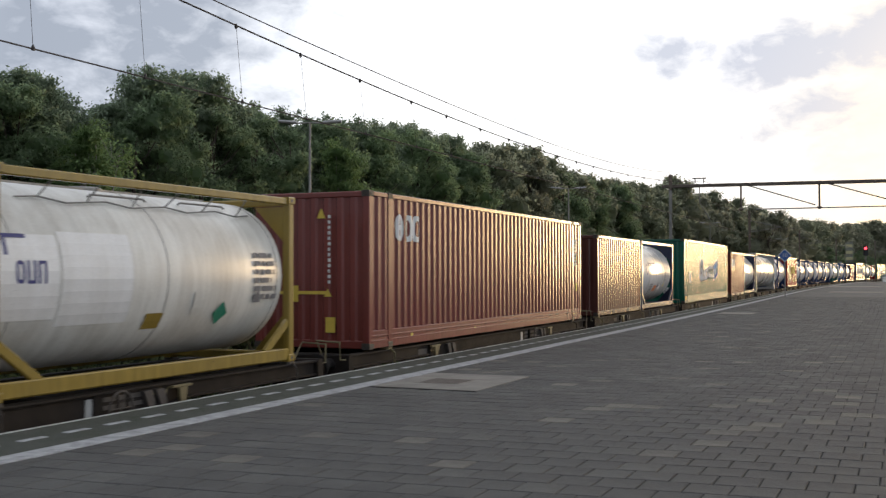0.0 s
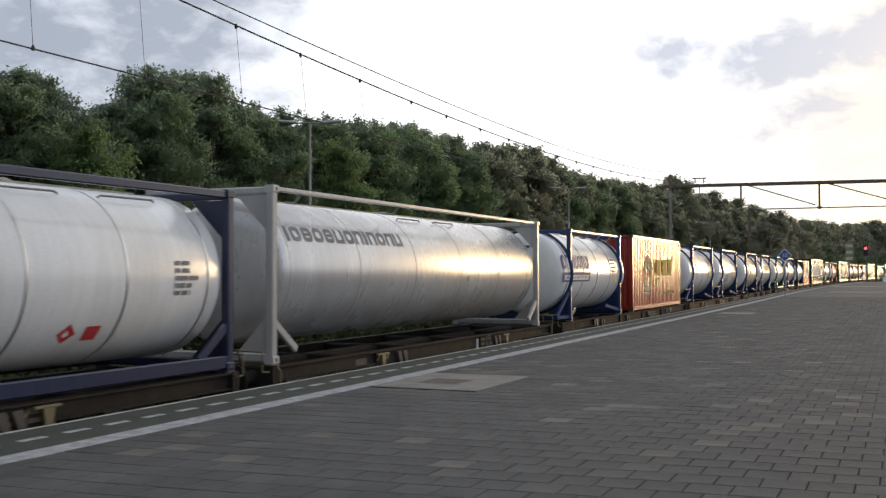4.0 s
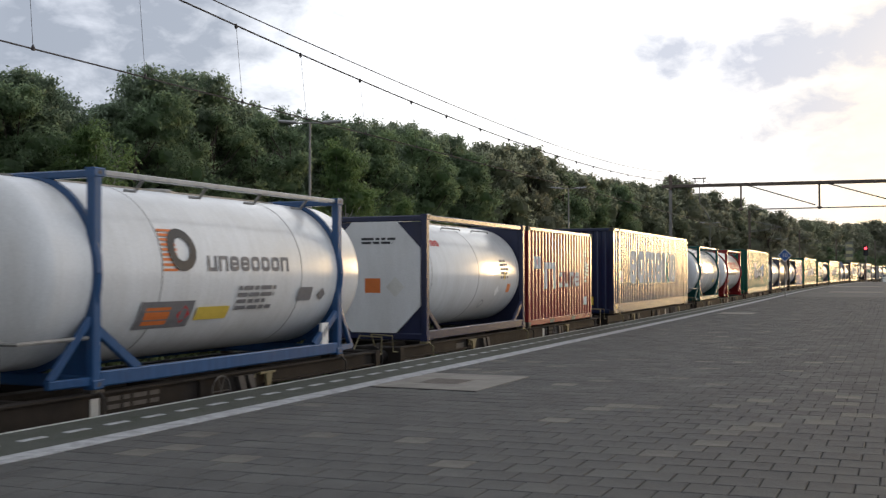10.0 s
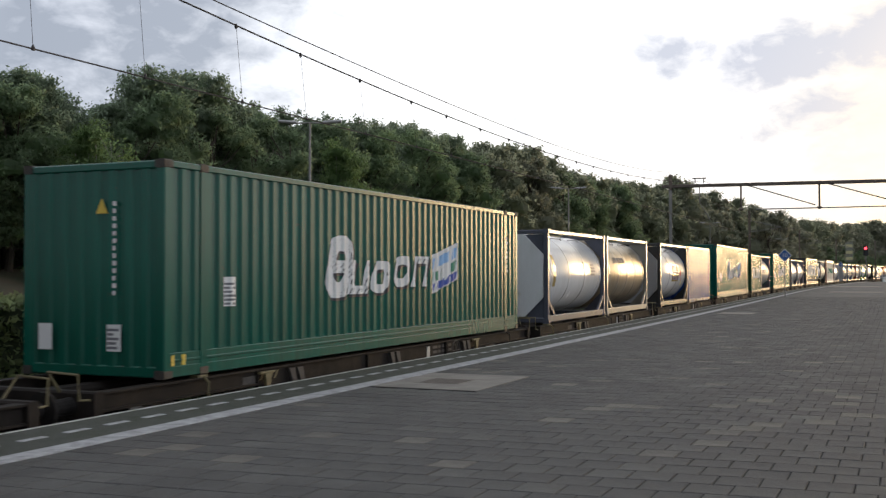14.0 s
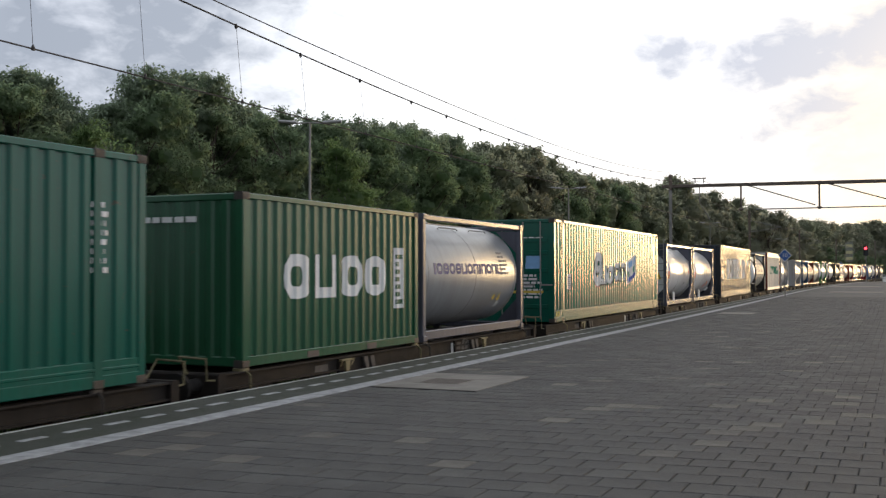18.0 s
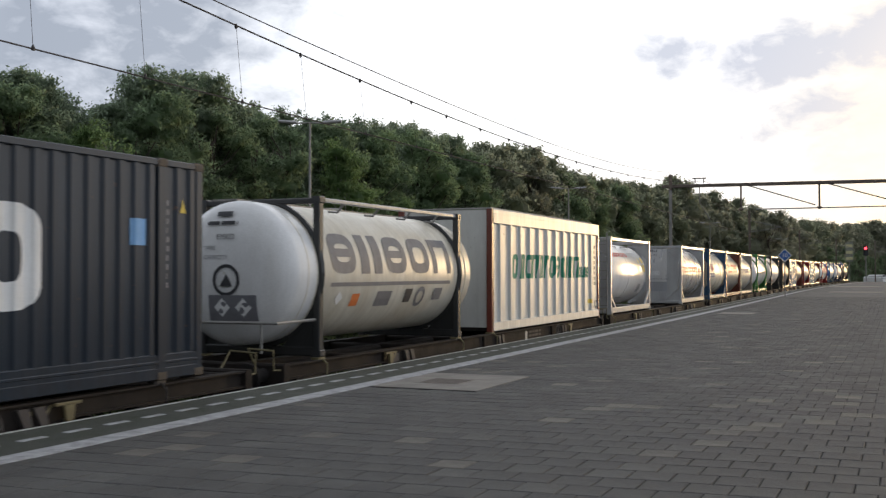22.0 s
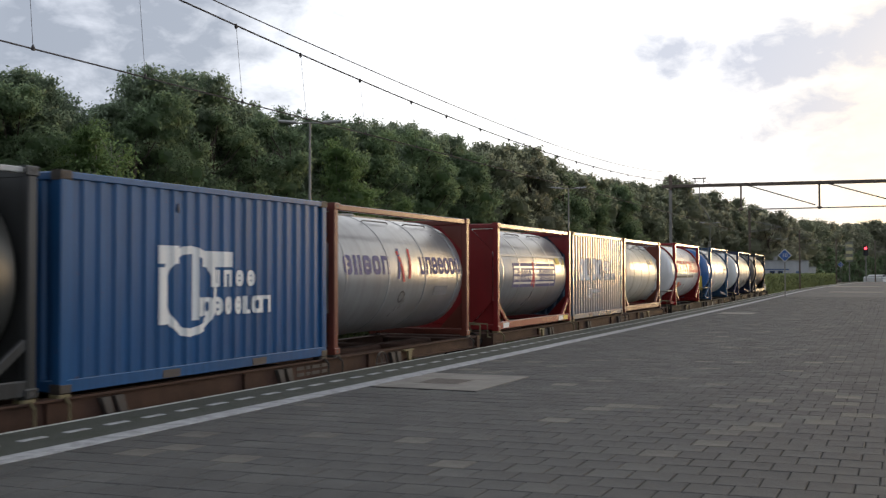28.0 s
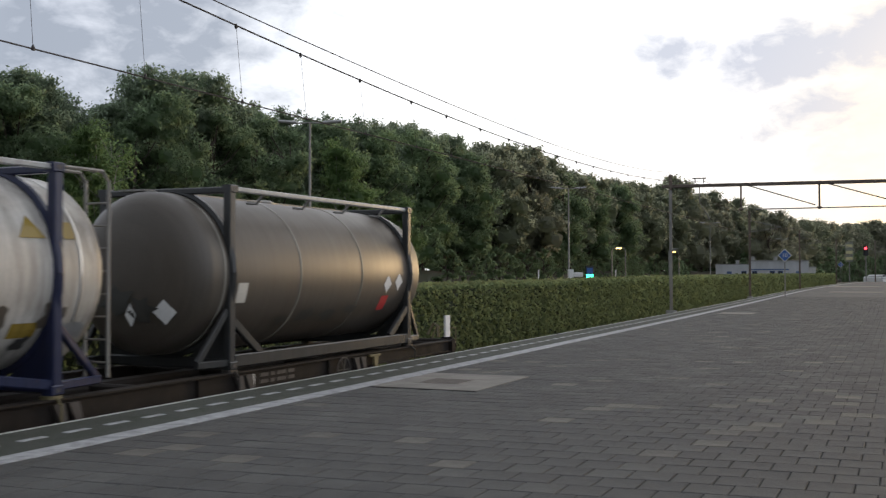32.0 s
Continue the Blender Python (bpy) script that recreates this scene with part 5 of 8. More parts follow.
def ribbed_container(name, label, length, height, paint, trim, marks, posts):
    """A smooth-sided box with upright ribs."""
    root = thing(name, label, "container", "containers on the train")
    L, H = length / 2, height
    for sx in (-1, 1):
        part("side_wall", Shape().box(min(sx * 1.15, sx * 1.18), max(sx * 1.15, sx * 1.18), -L + 0.1, L - 0.1, 0.2, H - 0.12), paint, root)
        for i in range(posts):
            y = L - 0.92 - 0.735 * i
            part("rib", Shape().add([(sx * x, y + u, z) for x, u in ((1.178, -0.09), (1.235, -0.055), (1.235, 0.055), (1.178, 0.09)) for z in (0.20, H - 0.34)], [(0, 2, 3, 1), (2, 4, 5, 3), (4, 6, 7, 5), (0, 6, 4, 2), (1, 3, 5, 7)]), paint, root)
        part("top_band", Shape().add([(sx * x, y, z) for y in (-L + 0.1, L - 0.1) for x, z in ((1.18, H - 0.36), (1.235, H - 0.33), (1.235, H - 0.12), (1.20, H - 0.04), (1.10, H + 0.005))], [(0, 5, 6, 1), (1, 6, 7, 2), (2, 7, 8, 3), (3, 8, 9, 4)]), paint, root)
        part("top_rail", Shape().beam((sx * 1.18, -L + 0.1, H - 0.10), (sx * 1.18, L - 0.1, H - 0.10), 0.1, 0.2), paint, root)
        part("bottom_rail", Shape().beam((sx * 1.185, -L + 0.1, 0.12), (sx * 1.185, L - 0.1, 0.12), 0.09, 0.22), paint, root)
        for sy in (-1, 1):
            part("corner_post", Shape().beam((sx * 1.15, sy * (L - 0.07), 0.0), (sx * 1.15, sy * (L - 0.07), H), 0.14, 0.14, 0.1), trim, root, "red brown corner post")
    for sy in (-1, 1):
        part("end_wall", Shape().box(-1.1, 1.1, sy * (L - 0.09) - 0.02, sy * (L - 0.09) + 0.02, 0.1, H - 0.05), paint, root)
    part("roof", Shape().box(-1.14, 1.14, -L + 0.1, L - 0.1, H - 0.06, H - 0.02), paint, root)
    part("floor", Shape().box(-1.14, 1.14, -L + 0.1, L - 0.1, 0.02, 0.1), WAGON, root)
    for i in range(12):
        y = -L + 0.6 + (length - 1.2) * i / 11
        part("roof_bow", Shape().tube([(1.12, y, H - 0.02), (1.0, y, H + 0.05), (-1.0, y, H + 0.05)], 0.02, 6), GALV, root)
    part("roof_cord", Shape().tube([(1.05, -L + 0.3, H + 0.03), (1.05, L - 0.3, H + 0.03)], 0.03, 6), GALV, root)

    def over_ribs(a, b):
        u = abs((L - 0.92 - a + 0.3675) % 0.735 - 0.3675)
        return (1.184 + 0.058 * min(1.0, max(0.0, (0.10 - u) / 0.035)), a, b)

    put_marks(root, Face(over_ribs, 0.02), length, marks)
    return root


def tank(name, label, shell, frame, length=6.058, height=2.591, radius=1.15, over=-0.09, bands=4, band=None, side="rail", brace="corner", top="beam", marks=(), end_marks=(), words=(),
         end_words=(), plate=None, ladder=False, drain=0, low=None, end_shell=None, guard=False, hoses=False):
    """A tank container: a dished cylinder in a steel frame, base at z = 0.
    over: how far the tank's domes stand out past the frame's ends; brace: how the frame's ends are stayed."""
    root = thing(name, label, "tank container", "tank containers on the train")
    L, H, R = length / 2, height, radius
    zc = low if low is not None else max(R + 0.18, H / 2 + 0.06)
    half = L + over                        # half the tank's own length
    dome = 0.20 if over < 0.2 else 0.40
    prof = []
    for k in range(9):
        a = k / 8 * math.pi / 2
        prof.append((-half + dome * (1 - math.sin(a)) if k < 8 else -half + dome * 0.0, max(0.02, R * math.cos(a) ** 0.62 if k < 8 else 0.02)))
    prof = sorted(prof)
    body = prof + [(-y, r) for y, r in reversed(prof)]
    main = [(y, r) for y, r in body]
    part("tank_shell", Shape().lathe(main, 48, "y", (0, 0, zc)), shell, root, smooth=True)
    bandm = band or CHROME
    if not bands:
        for i in range(3 if length < 10 else 6):
            y = -half + dome + 0.12 + (2 * (half - dome) - 0.24) * (i + 0.5 * (over > 0.2)) / (2 if length < 10 else 5)
            if abs(y) < half - dome:
                part("seam", Shape().lathe([(y - 0.009, R), (y - 0.005, R + 0.004), (y + 0.005, R + 0.004), (y + 0.009, R)], 48, "y", (0, 0, zc)), SEAM, root, smooth=True)
    for i in range(bands):
        y = (-half + dome + 0.25) + (2 * (half - dome) - 0.5) * i / max(1, bands - 1)
        part("band", Shape().lathe([(y - 0.021, R + 0.001), (y - 0.016, R + 0.009), (y + 0.016, R + 0.009), (y + 0.021, R + 0.001)], 48, "y", (0, 0, zc)), bandm, root, smooth=True)
    if end_shell:
        y = -half + dome + 0.5
        part("end_jacket", Shape().lathe([(a, r + 0.006) for a, r in prof] + [(y, R + 0.006), (y, R - 0.01)], 48, "y", (0, 0, zc)), end_shell, root, "blue painted end", smooth=True)
    for sy in (-1, 1):
        yp = sy * (L - 0.075)
        for sx in (-1, 1):
            part("corner_post", Shape().beam((sx * 1.14, yp, 0.06), (sx * 1.14, yp, H - 0.06), 0.13, 0.14, 0.12), frame, root)
        if over < 0.2:
            part("top_cross", Shape().beam((-1.08, yp, H - 0.08), (1.08, yp, H - 0.08), 0.12, 0.12), frame, root)
            part("bottom_cross", Shape().beam((-1.08, yp, 0.09), (1.08, yp, 0.09), 0.12, 0.14), frame, root)
            for sx in (-1, 1):
                for z0, z1 in ((0.15, 0.75), (H - 0.15, H - 0.72)):
                    part("gusset", Shape().add([(sx * 1.08, yp - 0.02, z0), (sx * 0.52, yp - 0.02, z0), (sx * 1.08, yp - 0.02, z1), (sx * 1.08, yp + 0.02, z0), (sx * 0.52, yp + 0.02, z0), (sx * 1.08, yp + 0.02, z1)],
                                               [(0, 1, 2), (5, 4, 3), (0, 3, 4, 1), (1, 4, 5, 2), (2, 5, 3, 0)]), frame, root)
        else:
            n = 40
            pts = []
            for k in range(n + 1):
                a = k * math.tau / n
                pts.append(((R + 0.02) * math.cos(a), yp, zc + (R + 0.02) * math.sin(a)))
            part("saddle_ring", Shape().tube(pts, 0.06, 6), frame, root)
            part("top_cross", Shape().beam((-1.08, yp, H - 0.07), (1.08, yp, H - 0.07), 0.10, 0.10), frame, root)
            part("bottom_cross", Shape().beam((-1.08, yp, 0.09), (1.08, yp, 0.09), 0.14, 0.16), frame, root)
            for sx in (-1, 1):
                part("saddle_plate", Shape().add([(sx * 1.1, yp - 0.02, 0.15), (sx * 0.45, yp - 0.02, 0.15), (sx * 1.1, yp - 0.02, 0.95), (sx * 1.1, yp + 0.02, 0.15), (sx * 0.45, yp + 0.02, 0.15), (sx * 1.1, yp + 0.02, 0.95)],
                                                 [(0, 1, 2), (5, 4, 3), (0, 3, 4, 1), (1, 4, 5, 2), (2, 5, 3, 0)]), frame, root)
    for sx in (-1, 1):
        if top == "beam":
            part("top_rail", Shape().beam((sx * 1.15, -L + 0.15, H - 0.07), (sx * 1.15, L - 0.15, H - 0.07), 0.09, 0.11), frame, root)
        elif top == "pipe":
            part("top_rail", Shape().beam((sx * 1.12, -L + 0.1, H - 0.05), (sx * 1.12, L - 0.1, H - 0.05), 0.10, 0.07), FGREY, root, "pale grey top rail")
            for i in range(4):
                y = -L + 1.0 + (length - 2.0) * i / 3
                part("rail_bracket", Shape().tube([(sx * 1.12, y, H - 0.06), (sx * 0.98, y, H - 0.22), (sx * 0.80, y, H - 0.20)], 0.022, 6), GALV, root)
        if side == "rail":
            part("bottom_rail", Shape().beam((sx * 1.15, -L + 0.15, 0.12), (sx * 1.15, L - 0.15, 0.12), 0.10, 0.19), frame, root)
        for sy in (-1, 1):
            y0 = sy * (L - 0.14)
            if brace == "corner":
                part("brace", Shape().beam((sx * 1.15, y0, 0.62), (sx * 1.15, y0 - sy * 0.62, 0.18), 0.07, 0.12), frame, root)
            elif brace == "splay":
                part("brace", Shape().beam((sx * 1.13, sy * (L - 0.08), 0.85), (sx * 1.0, sy * (L + 0.75), 0.14), 0.08, 0.10), frame, root)
                part("brace", Shape().beam((sx * 1.13, sy * (L - 0.14), 0.10), (sx * 1.02, sy * (L + 0.78), 0.10), 0.09, 0.11), frame, root)
                part("brace", Shape().beam((sx * 1.13, sy * (L - 0.14), 0.12), (sx * 0.95, sy * (L - 1.25), 0.30), 0.08, 0.12), frame, root)
            elif brace == "both":
                part("brace", Shape().beam((sx * 1.15, y0, 0.70), (sx * 1.15, y0 - sy * 0.72, 0.20), 0.08, 0.13), frame, root)
                part("brace", Shape().beam((sx * 1.13, sy * (L - 0.02), 0.85), (sx * 1.05, sy * (L + 0.55), 0.14), 0.08, 0.10), frame, root)
                part("brace", Shape().beam((sx * 1.13, sy * (L - 0.04), 0.10), (sx * 1.05, sy * (L + 0.58), 0.10), 0.09, 0.11), frame, root)
    cast = shared("corner_casting", lambda: Shape().beam((0, -0.089, 0), (0, 0.089, 0), 0.162, 0.118, 0.12), frame)
    for sx in (-1, 1):
        for sy in (-1, 1):
            for z in (0.059, H - 0.056):
                part("corner_casting", cast, frame, root, at=pose(sx * 1.139, sy * (L - 0.089), z))
                if sx > 0:
                    part("casting_hole", hole_mesh(), BLACK, root, at=pose(1.2205, sy * (L - 0.089), z))
    # walkway, manhole and valves on top
    top_z = zc + R
    part("walkway", Shape().box(-0.62, -0.12, -half + 0.5, half - 0.5, min(H - 0.05, top_z + 0.02), min(H - 0.05, top_z + 0.02) + 0.03), GALV, root)
    part("manhole", Shape().lathe([(top_z - 0.06, 0.28), (top_z + 0.05, 0.28), (top_z + 0.08, 0.22)], 18, "z", (-0.34, 0, 0)), GALV, root)
    if over < 0.2:
        for y in (-0.9, 0.9):
            pts = [((R + 0.02) * math.cos(a), y, zc + (R + 0.02) * math.sin(a)) for a in [radians(55 + 5 * k) for k in range(5)]]
            part("grab_line", Shape().tube([pts[1], (pts[1][0], y + 0.05, pts[1][2] + 0.03), (pts[1][0], y + 1.05, pts[1][2] + 0.03), (pts[1][0], y + 1.1, pts[1][2])], 0.016, 6), SEAM, root)
    if hoses:
        a0, rr = radians(52), R + 0.025
        part("steam_hose", Shape().tube([(rr * math.cos(a0 + 0.05 * math.sin(k * 2.1)), -half + 0.7 + k * (2 * half - 1.2) / 12, zc + rr * math.sin(a0 + 0.05 * math.sin(k * 2.1))) for k in range(13)], 0.012, 6), SEAM, root)
        for k in range(1, 12, 2):
            y = -half + 0.7 + k * (2 * half - 1.2) / 12
            part("hose_stay", Shape().tube([(rr * math.cos(a0 + 0.05 * math.sin(k * 2.1)), y, zc + rr * math.sin(a0 + 0.05 * math.sin(k * 2.1))), (1.06, y - 0.12, H - 0.09)], 0.011, 5), SEAM, root)
    if ladder:
        y = -(L + 0.06)
        xl = 0.75
        h = Shape().tube([(xl, y, 0.1), (xl, y, H + 0.12), (xl, y + 0.3, H + 0.18)], 0.02, 6).tube([(xl + 0.34, y, 0.1), (xl + 0.34, y, H + 0.12), (xl + 0.34, y + 0.3, H + 0.18)], 0.02, 6)
        for k in range(8):
            h.tube([(xl, y, 0.3 + k * 0.29), (xl + 0.34, y, 0.3 + k * 0.29)], 0.014, 6)
        part("ladder", h, GALV, root)
    if guard:
        y = -(L + over + 0.06)
        part("guard_rail", Shape().tube([(1.12, -L, 0.62), (1.05, y, 0.60), (-1.05, y, 0.60), (-1.12, -L, 0.62)], 0.028, 6).tube([(0.75, y, 0.60), (0.75, y, 0.12)], 0.024, 6).tube([(-0.75, y, 0.60), (-0.75, y, 0.12)], 0.024, 6), GALV, root)
    if drain:
        y = -L + 1.65 if drain > 0 else L - 0.55
        part("valve_box", Shape().beam((1.16, y, 0.2), (1.16, y, 0.56), 0.06, 0.22), WHITE, root)
    if plate:
        y = -(L - 0.02)
        c = 0.55
        o = [(-1.06 + c, 0.16), (1.06 - c, 0.16), (1.06, 0.16 + c), (1.06, H - 0.14 - c), (1.06 - c, H - 0.14), (-1.06 + c, H - 0.14), (-1.06, H - 0.14 - c), (-1.06, 0.16 + c)]
        part("end_plate", Shape().add([(x, y + d, z) for d in (-0.02, 0.02) for x, z in o], [tuple(range(8)), tuple(range(15, 7, -1))] + [(i, i + 8, (i + 1) % 8 + 8, (i + 1) % 8) for i in range(8)]), plate, root)
    face = Face(lambda a, b: ((R + 0.006) * math.cos((b - zc) / R), a, zc + (R + 0.006) * math.sin((b - zc) / R)), 0.5, "r", zc)
    put_marks(root, face, 2 * half, marks)
    for w, a, b, size, material in words:
        text_on(root, face, 2 * half, w, a, b, size, material)

    def dome_fn(a, b):
        if plate:
            return (a, -L - 0.004, b)
        r = min(math.hypot(a, b - zc) / R, 0.985)
        ang = math.acos(r ** (1 / 0.62))
        return (a, -half + dome * (1 - math.sin(ang)) - 0.012 - 0.02 * r, b)

    end = Face(dome_fn, 0.14, "y")
    put_marks(root, end, 2.0, end_marks)
    for w, a, b, size, material in end_words:
        text_on(root, end, 2.0, w, a, b, size, material)
    return root


# ---- wagons ----


def far_ladder(root):
    """Bent tube ladder at a tank container's far end."""
    ladder = part("ladder", Shape().tube([(1.12, 3.03, 2.64), (1.12, 3.75, 2.64), (1.12, 3.86, 2.52), (1.12, 3.86, 0.12)], 0.024, 6).tube([(0.76, 3.03, 2.64), (0.76, 3.75, 2.64), (0.76, 3.86, 2.52), (0.76, 3.86, 0.12)], 0.024, 6), GALV, root, "bent galvanised ladder")
    for k in range(8):
        part("rung", Shape().tube([(0.76, 3.86, 0.3 + 0.28 * k), (1.12, 3.86, 0.3 + 0.28 * k)], 0.015, 6), GALV, ladder)


def wagon(length, paint, label, slots, tail=False):
    """A container flat wagon, centre at y = 0; z = 0 at the container's underside."""
    root = thing("flat_wagon", label, "wagon", "flat wagons of the train")
    L = length / 2
    belly = [(-L, -0.25), (-L + 3.5, -0.25), (-L + 4.7, -0.44), (L - 4.7, -0.44), (L - 3.5, -0.25), (L, -0.25)]
    for sx in (-1, 1):
        web, flange = Shape(), Shape()
        for (y0, z0), (y1, z1) in zip(belly, belly[1:]):
            web.add([(sx * x, y, z) for x in (1.08, 1.165) for y, z in ((y0, z0), (y1, z1), (y1, -0.07), (y0, -0.07))], [(0, 1, 2, 3), (7, 6, 5, 4), (0, 4, 5, 1), (2, 6, 7, 3)])
            flange.add([(sx * x, y, z) for x in (1.03, 1.225) for y, z in ((y0, z0 - 0.03), (y1, z1 - 0.03), (y1, z1), (y0, z0))], [(0, 1, 2, 3), (7, 6, 5, 4), (0, 4, 5, 1), (2, 6, 7, 3)])
        part("side_beam", welded(web), paint, root)
        part("lower_flange", welded(flange), paint, root)
        part("upper_flange", Shape().beam((sx * 1.125, -L, -0.055), (sx * 1.125, L, -0.055), 0.20, 0.03), paint, root)
        pairs = max(2, round((length - 7.5) / 3.3))
        for i in range(pairs):
            y = -L + 4.4 + (length - 8.8) * i / (pairs - 1)
            for dy in (0.0, 0.24):
                part("bracket", Shape().add([(sx * x, y + dy + u, z) for x in (1.166, 1.235) for u, z in ((0.07, -0.33), (0.19, -0.33), (0.12, -0.10), (-0.04, -0.10))], [(0, 1, 2, 3), (7, 6, 5, 4), (0, 4, 5, 1), (1, 5, 6, 2), (2, 6, 7, 3), (3, 7, 4, 0)]), GREYBOX, root)
            part("web_rib", Shape().box(min(sx * 1.165, sx * 1.215), max(sx * 1.165, sx * 1.215), y - 0.9, y - 0.88, -0.40, -0.07), paint, root)
        if sx < 0:
            continue
        for sy in (-1, 1):
            y = sy * (L - 3.7)
            part("towing_hook", Shape().beam((sx * 1.24, y - 0.2, -0.10), (sx * 1.24, y + 0.2, -0.10), 0.05, 0.035).add([(sx * 1.26 + d, y + u, z) for d in (-0.02, 0.02) for u, z in ((-0.085, -0.118), (0.085, -0.118), (0.045, -0.34), (-0.045, -0.34))],
                 [(0, 1, 2, 3), (7, 6, 5, 4), (0, 4, 5, 1), (1, 5, 6, 2), (2, 6, 7, 3), (3, 7, 4, 0)]), YELLOW, root, "dull yellow towing hook")
            for k in range(4):
                part("hazard_stripe", Shape().add([(sx * 1.172, y - sy * 0.3 - 0.13 * k + u, z) for u, z in ((0, -0.22), (0.05, -0.22), (0.14, -0.10), (0.09, -0.10))], [(0, 1, 2, 3)]), YELLOW, root)
        for row in range(2):
            x = 0.11 * length + 0.3
            for k, wide in enumerate((0.22, 0.12, 0.26, 0.18)):
                part("stencil_bar", Shape().box(sx * 1.168 - 0.003, sx * 1.168 + 0.003, x, x + wide, -0.17 - 0.10 * row, -0.115 - 0.10 * row), STENCIL, root)
                x += wide + 0.06
        part("label_panel", Shape().box(sx * 1.168 - 0.003, sx * 1.168 + 0.003, -0.30 * length, -0.30 * length + 0.42, -0.30, -0.14), STENCIL, root)
        part("data_plate", Shape().box(sx * 1.168 - 0.004, sx * 1.168 + 0.004, 0.11 * length, 0.11 * length + 0.15, -0.33, -0.11), PLATE, root, "small pale data plate")
    for i in range(int(length / 2.4) + 1):
        y = -L + 0.2 + (length - 0.4) * i / int(length / 2.4)
        part("cross_member", Shape().beam((-1.06, y, -0.19), (1.06, y, -0.19), 0.16, 0.24), paint, root)
    part("centre_sill", Shape().beam((0, -L, -0.22), (0, L, -0.22), 0.34, 0.28), paint, root)
    for y in slots:
        for sx in (-1, 1):
            part("container_spigot", Shape().beam((sx * 1.13, y, -0.06), (sx * 1.13, y, -0.002), 0.18, 0.22).tube([(sx * 1.21, y, -0.03), (sx * 1.34, y - 0.06, -0.1), (sx * 1.34, y - 0.06, -0.3)], 0.018, 6), YELLOW if y < 0 else CASTING, root)
    for sy in (-1, 1):
        part("end_beam", Shape().beam((-1.25, sy * (L - 0.08), -0.2), (1.25, sy * (L - 0.08), -0.2), 0.16, 0.36), paint, root)
        for sx in (-1, 1):
            part("buffer", Shape().lathe([(0, 0.11), (sy * 0.36, 0.09), (sy * 0.38, 0.09), (sy * 0.40, 0.22), (sy * 0.44, 0.22)], 14, "y", (sx * 0.875, sy * L, -0.20)), BOGIE, root)
            part("grab_handle", Shape().tube([(sx * 1.18, sy * (L - 0.05), -0.12), (sx * 1.18, sy * (L + 0.18), -0.10), (sx * 1.18, sy * (L + 0.20), 0.20), (sx * 0.72, sy * (L + 0.20), 0.22), (sx * 0.70, sy * (L - 0.02), -0.05)], 0.018, 6), YELLOW, root, "yellow grab handle")
        bogie = part("bogie", Shape().beam((-1.02, sy * (L - 2.6) - 1.4, -0.62), (-1.02, sy * (L - 2.6) + 1.4, -0.62), 0.14, 0.22).beam((1.02, sy * (L - 2.6) - 1.4, -0.62), (1.02, sy * (L - 2.6) + 1.4, -0.62), 0.14, 0.22).beam((-1.02, sy * (L - 2.6), -0.6), (1.02, sy * (L - 2.6), -0.6), 0.4, 0.3), BOGIE, root)
        for dy in (-0.9, 0.9):
            y = sy * (L - 2.6) + dy
            for sx in (-1, 1):
                part("wheel", Shape().lathe([(-0.065, 0.08), (-0.065, 0.43), (-0.03, 0.46), (0.05, 0.47), (0.07, 0.49), (0.07, 0.08)] if sx < 0 else [(-0.07, 0.08), (-0.07, 0.49), (-0.05, 0.47), (0.03, 0.46), (0.065, 0.43), (0.065, 0.08)], 24, "x", (sx * 0.76, y, -1.12 + 0.47)), WHEEL, bogie)
                part("axle_box", Shape().lathe([(0, 0.16), (0.12, 0.16), (0.15, 0.10)] if sx > 0 else [(-0.15, 0.10), (-0.12, 0.16), (0, 0.16)], 14, "x", (sx * 1.08, y, -0.65)), BOGIE, bogie)
            part("axle", Shape().lathe([(-0.8, 0.08), (0.8, 0.08)], 10, "x", (0, y, -0.65)), BOGIE, bogie)
    rim = [(1.27, L - 4.9 + 0.21 * math.cos(k * math.tau / 16), -0.26 + 0.21 * math.sin(k * math.tau / 16)) for k in range(17)]
    wheel = part("brake_wheel", Shape().tube(rim, 0.014, 6), STENCIL, root)
    for k in (0, 3, 5, 8, 11, 13):
        part("spoke", Shape().tube([(1.27, L - 4.9, -0.26), rim[k]], 0.009, 5), STENCIL, wheel)
    if tail:
        part("tail_marker", Shape().beam((1.05, L + 0.02, 0.02), (1.05, L + 0.02, 0.48), 0.05, 0.24), WHITE, root, "white tail marker plate")
        part("tail_marker", Shape().beam((-1.05, L + 0.02, 0.02), (-1.05, L + 0.02, 0.48), 0.05, 0.24), WHITE, root, "white tail marker plate")
        part("end_hose", Shape().tube([(0.6, L, 0.05), (0.7, L + 0.1, 0.3), (0.85, L, 0.25), (0.9, L - 0.1, 0.02)], 0.03, 6), YELLOW, root)
    return root

# ---- the train: every load with the place of its near end along the track ----
LOADS = []            # (thing, near end, length)


def load(s, length, ob):
    LOADS.append((ob, s, length))
    return ob


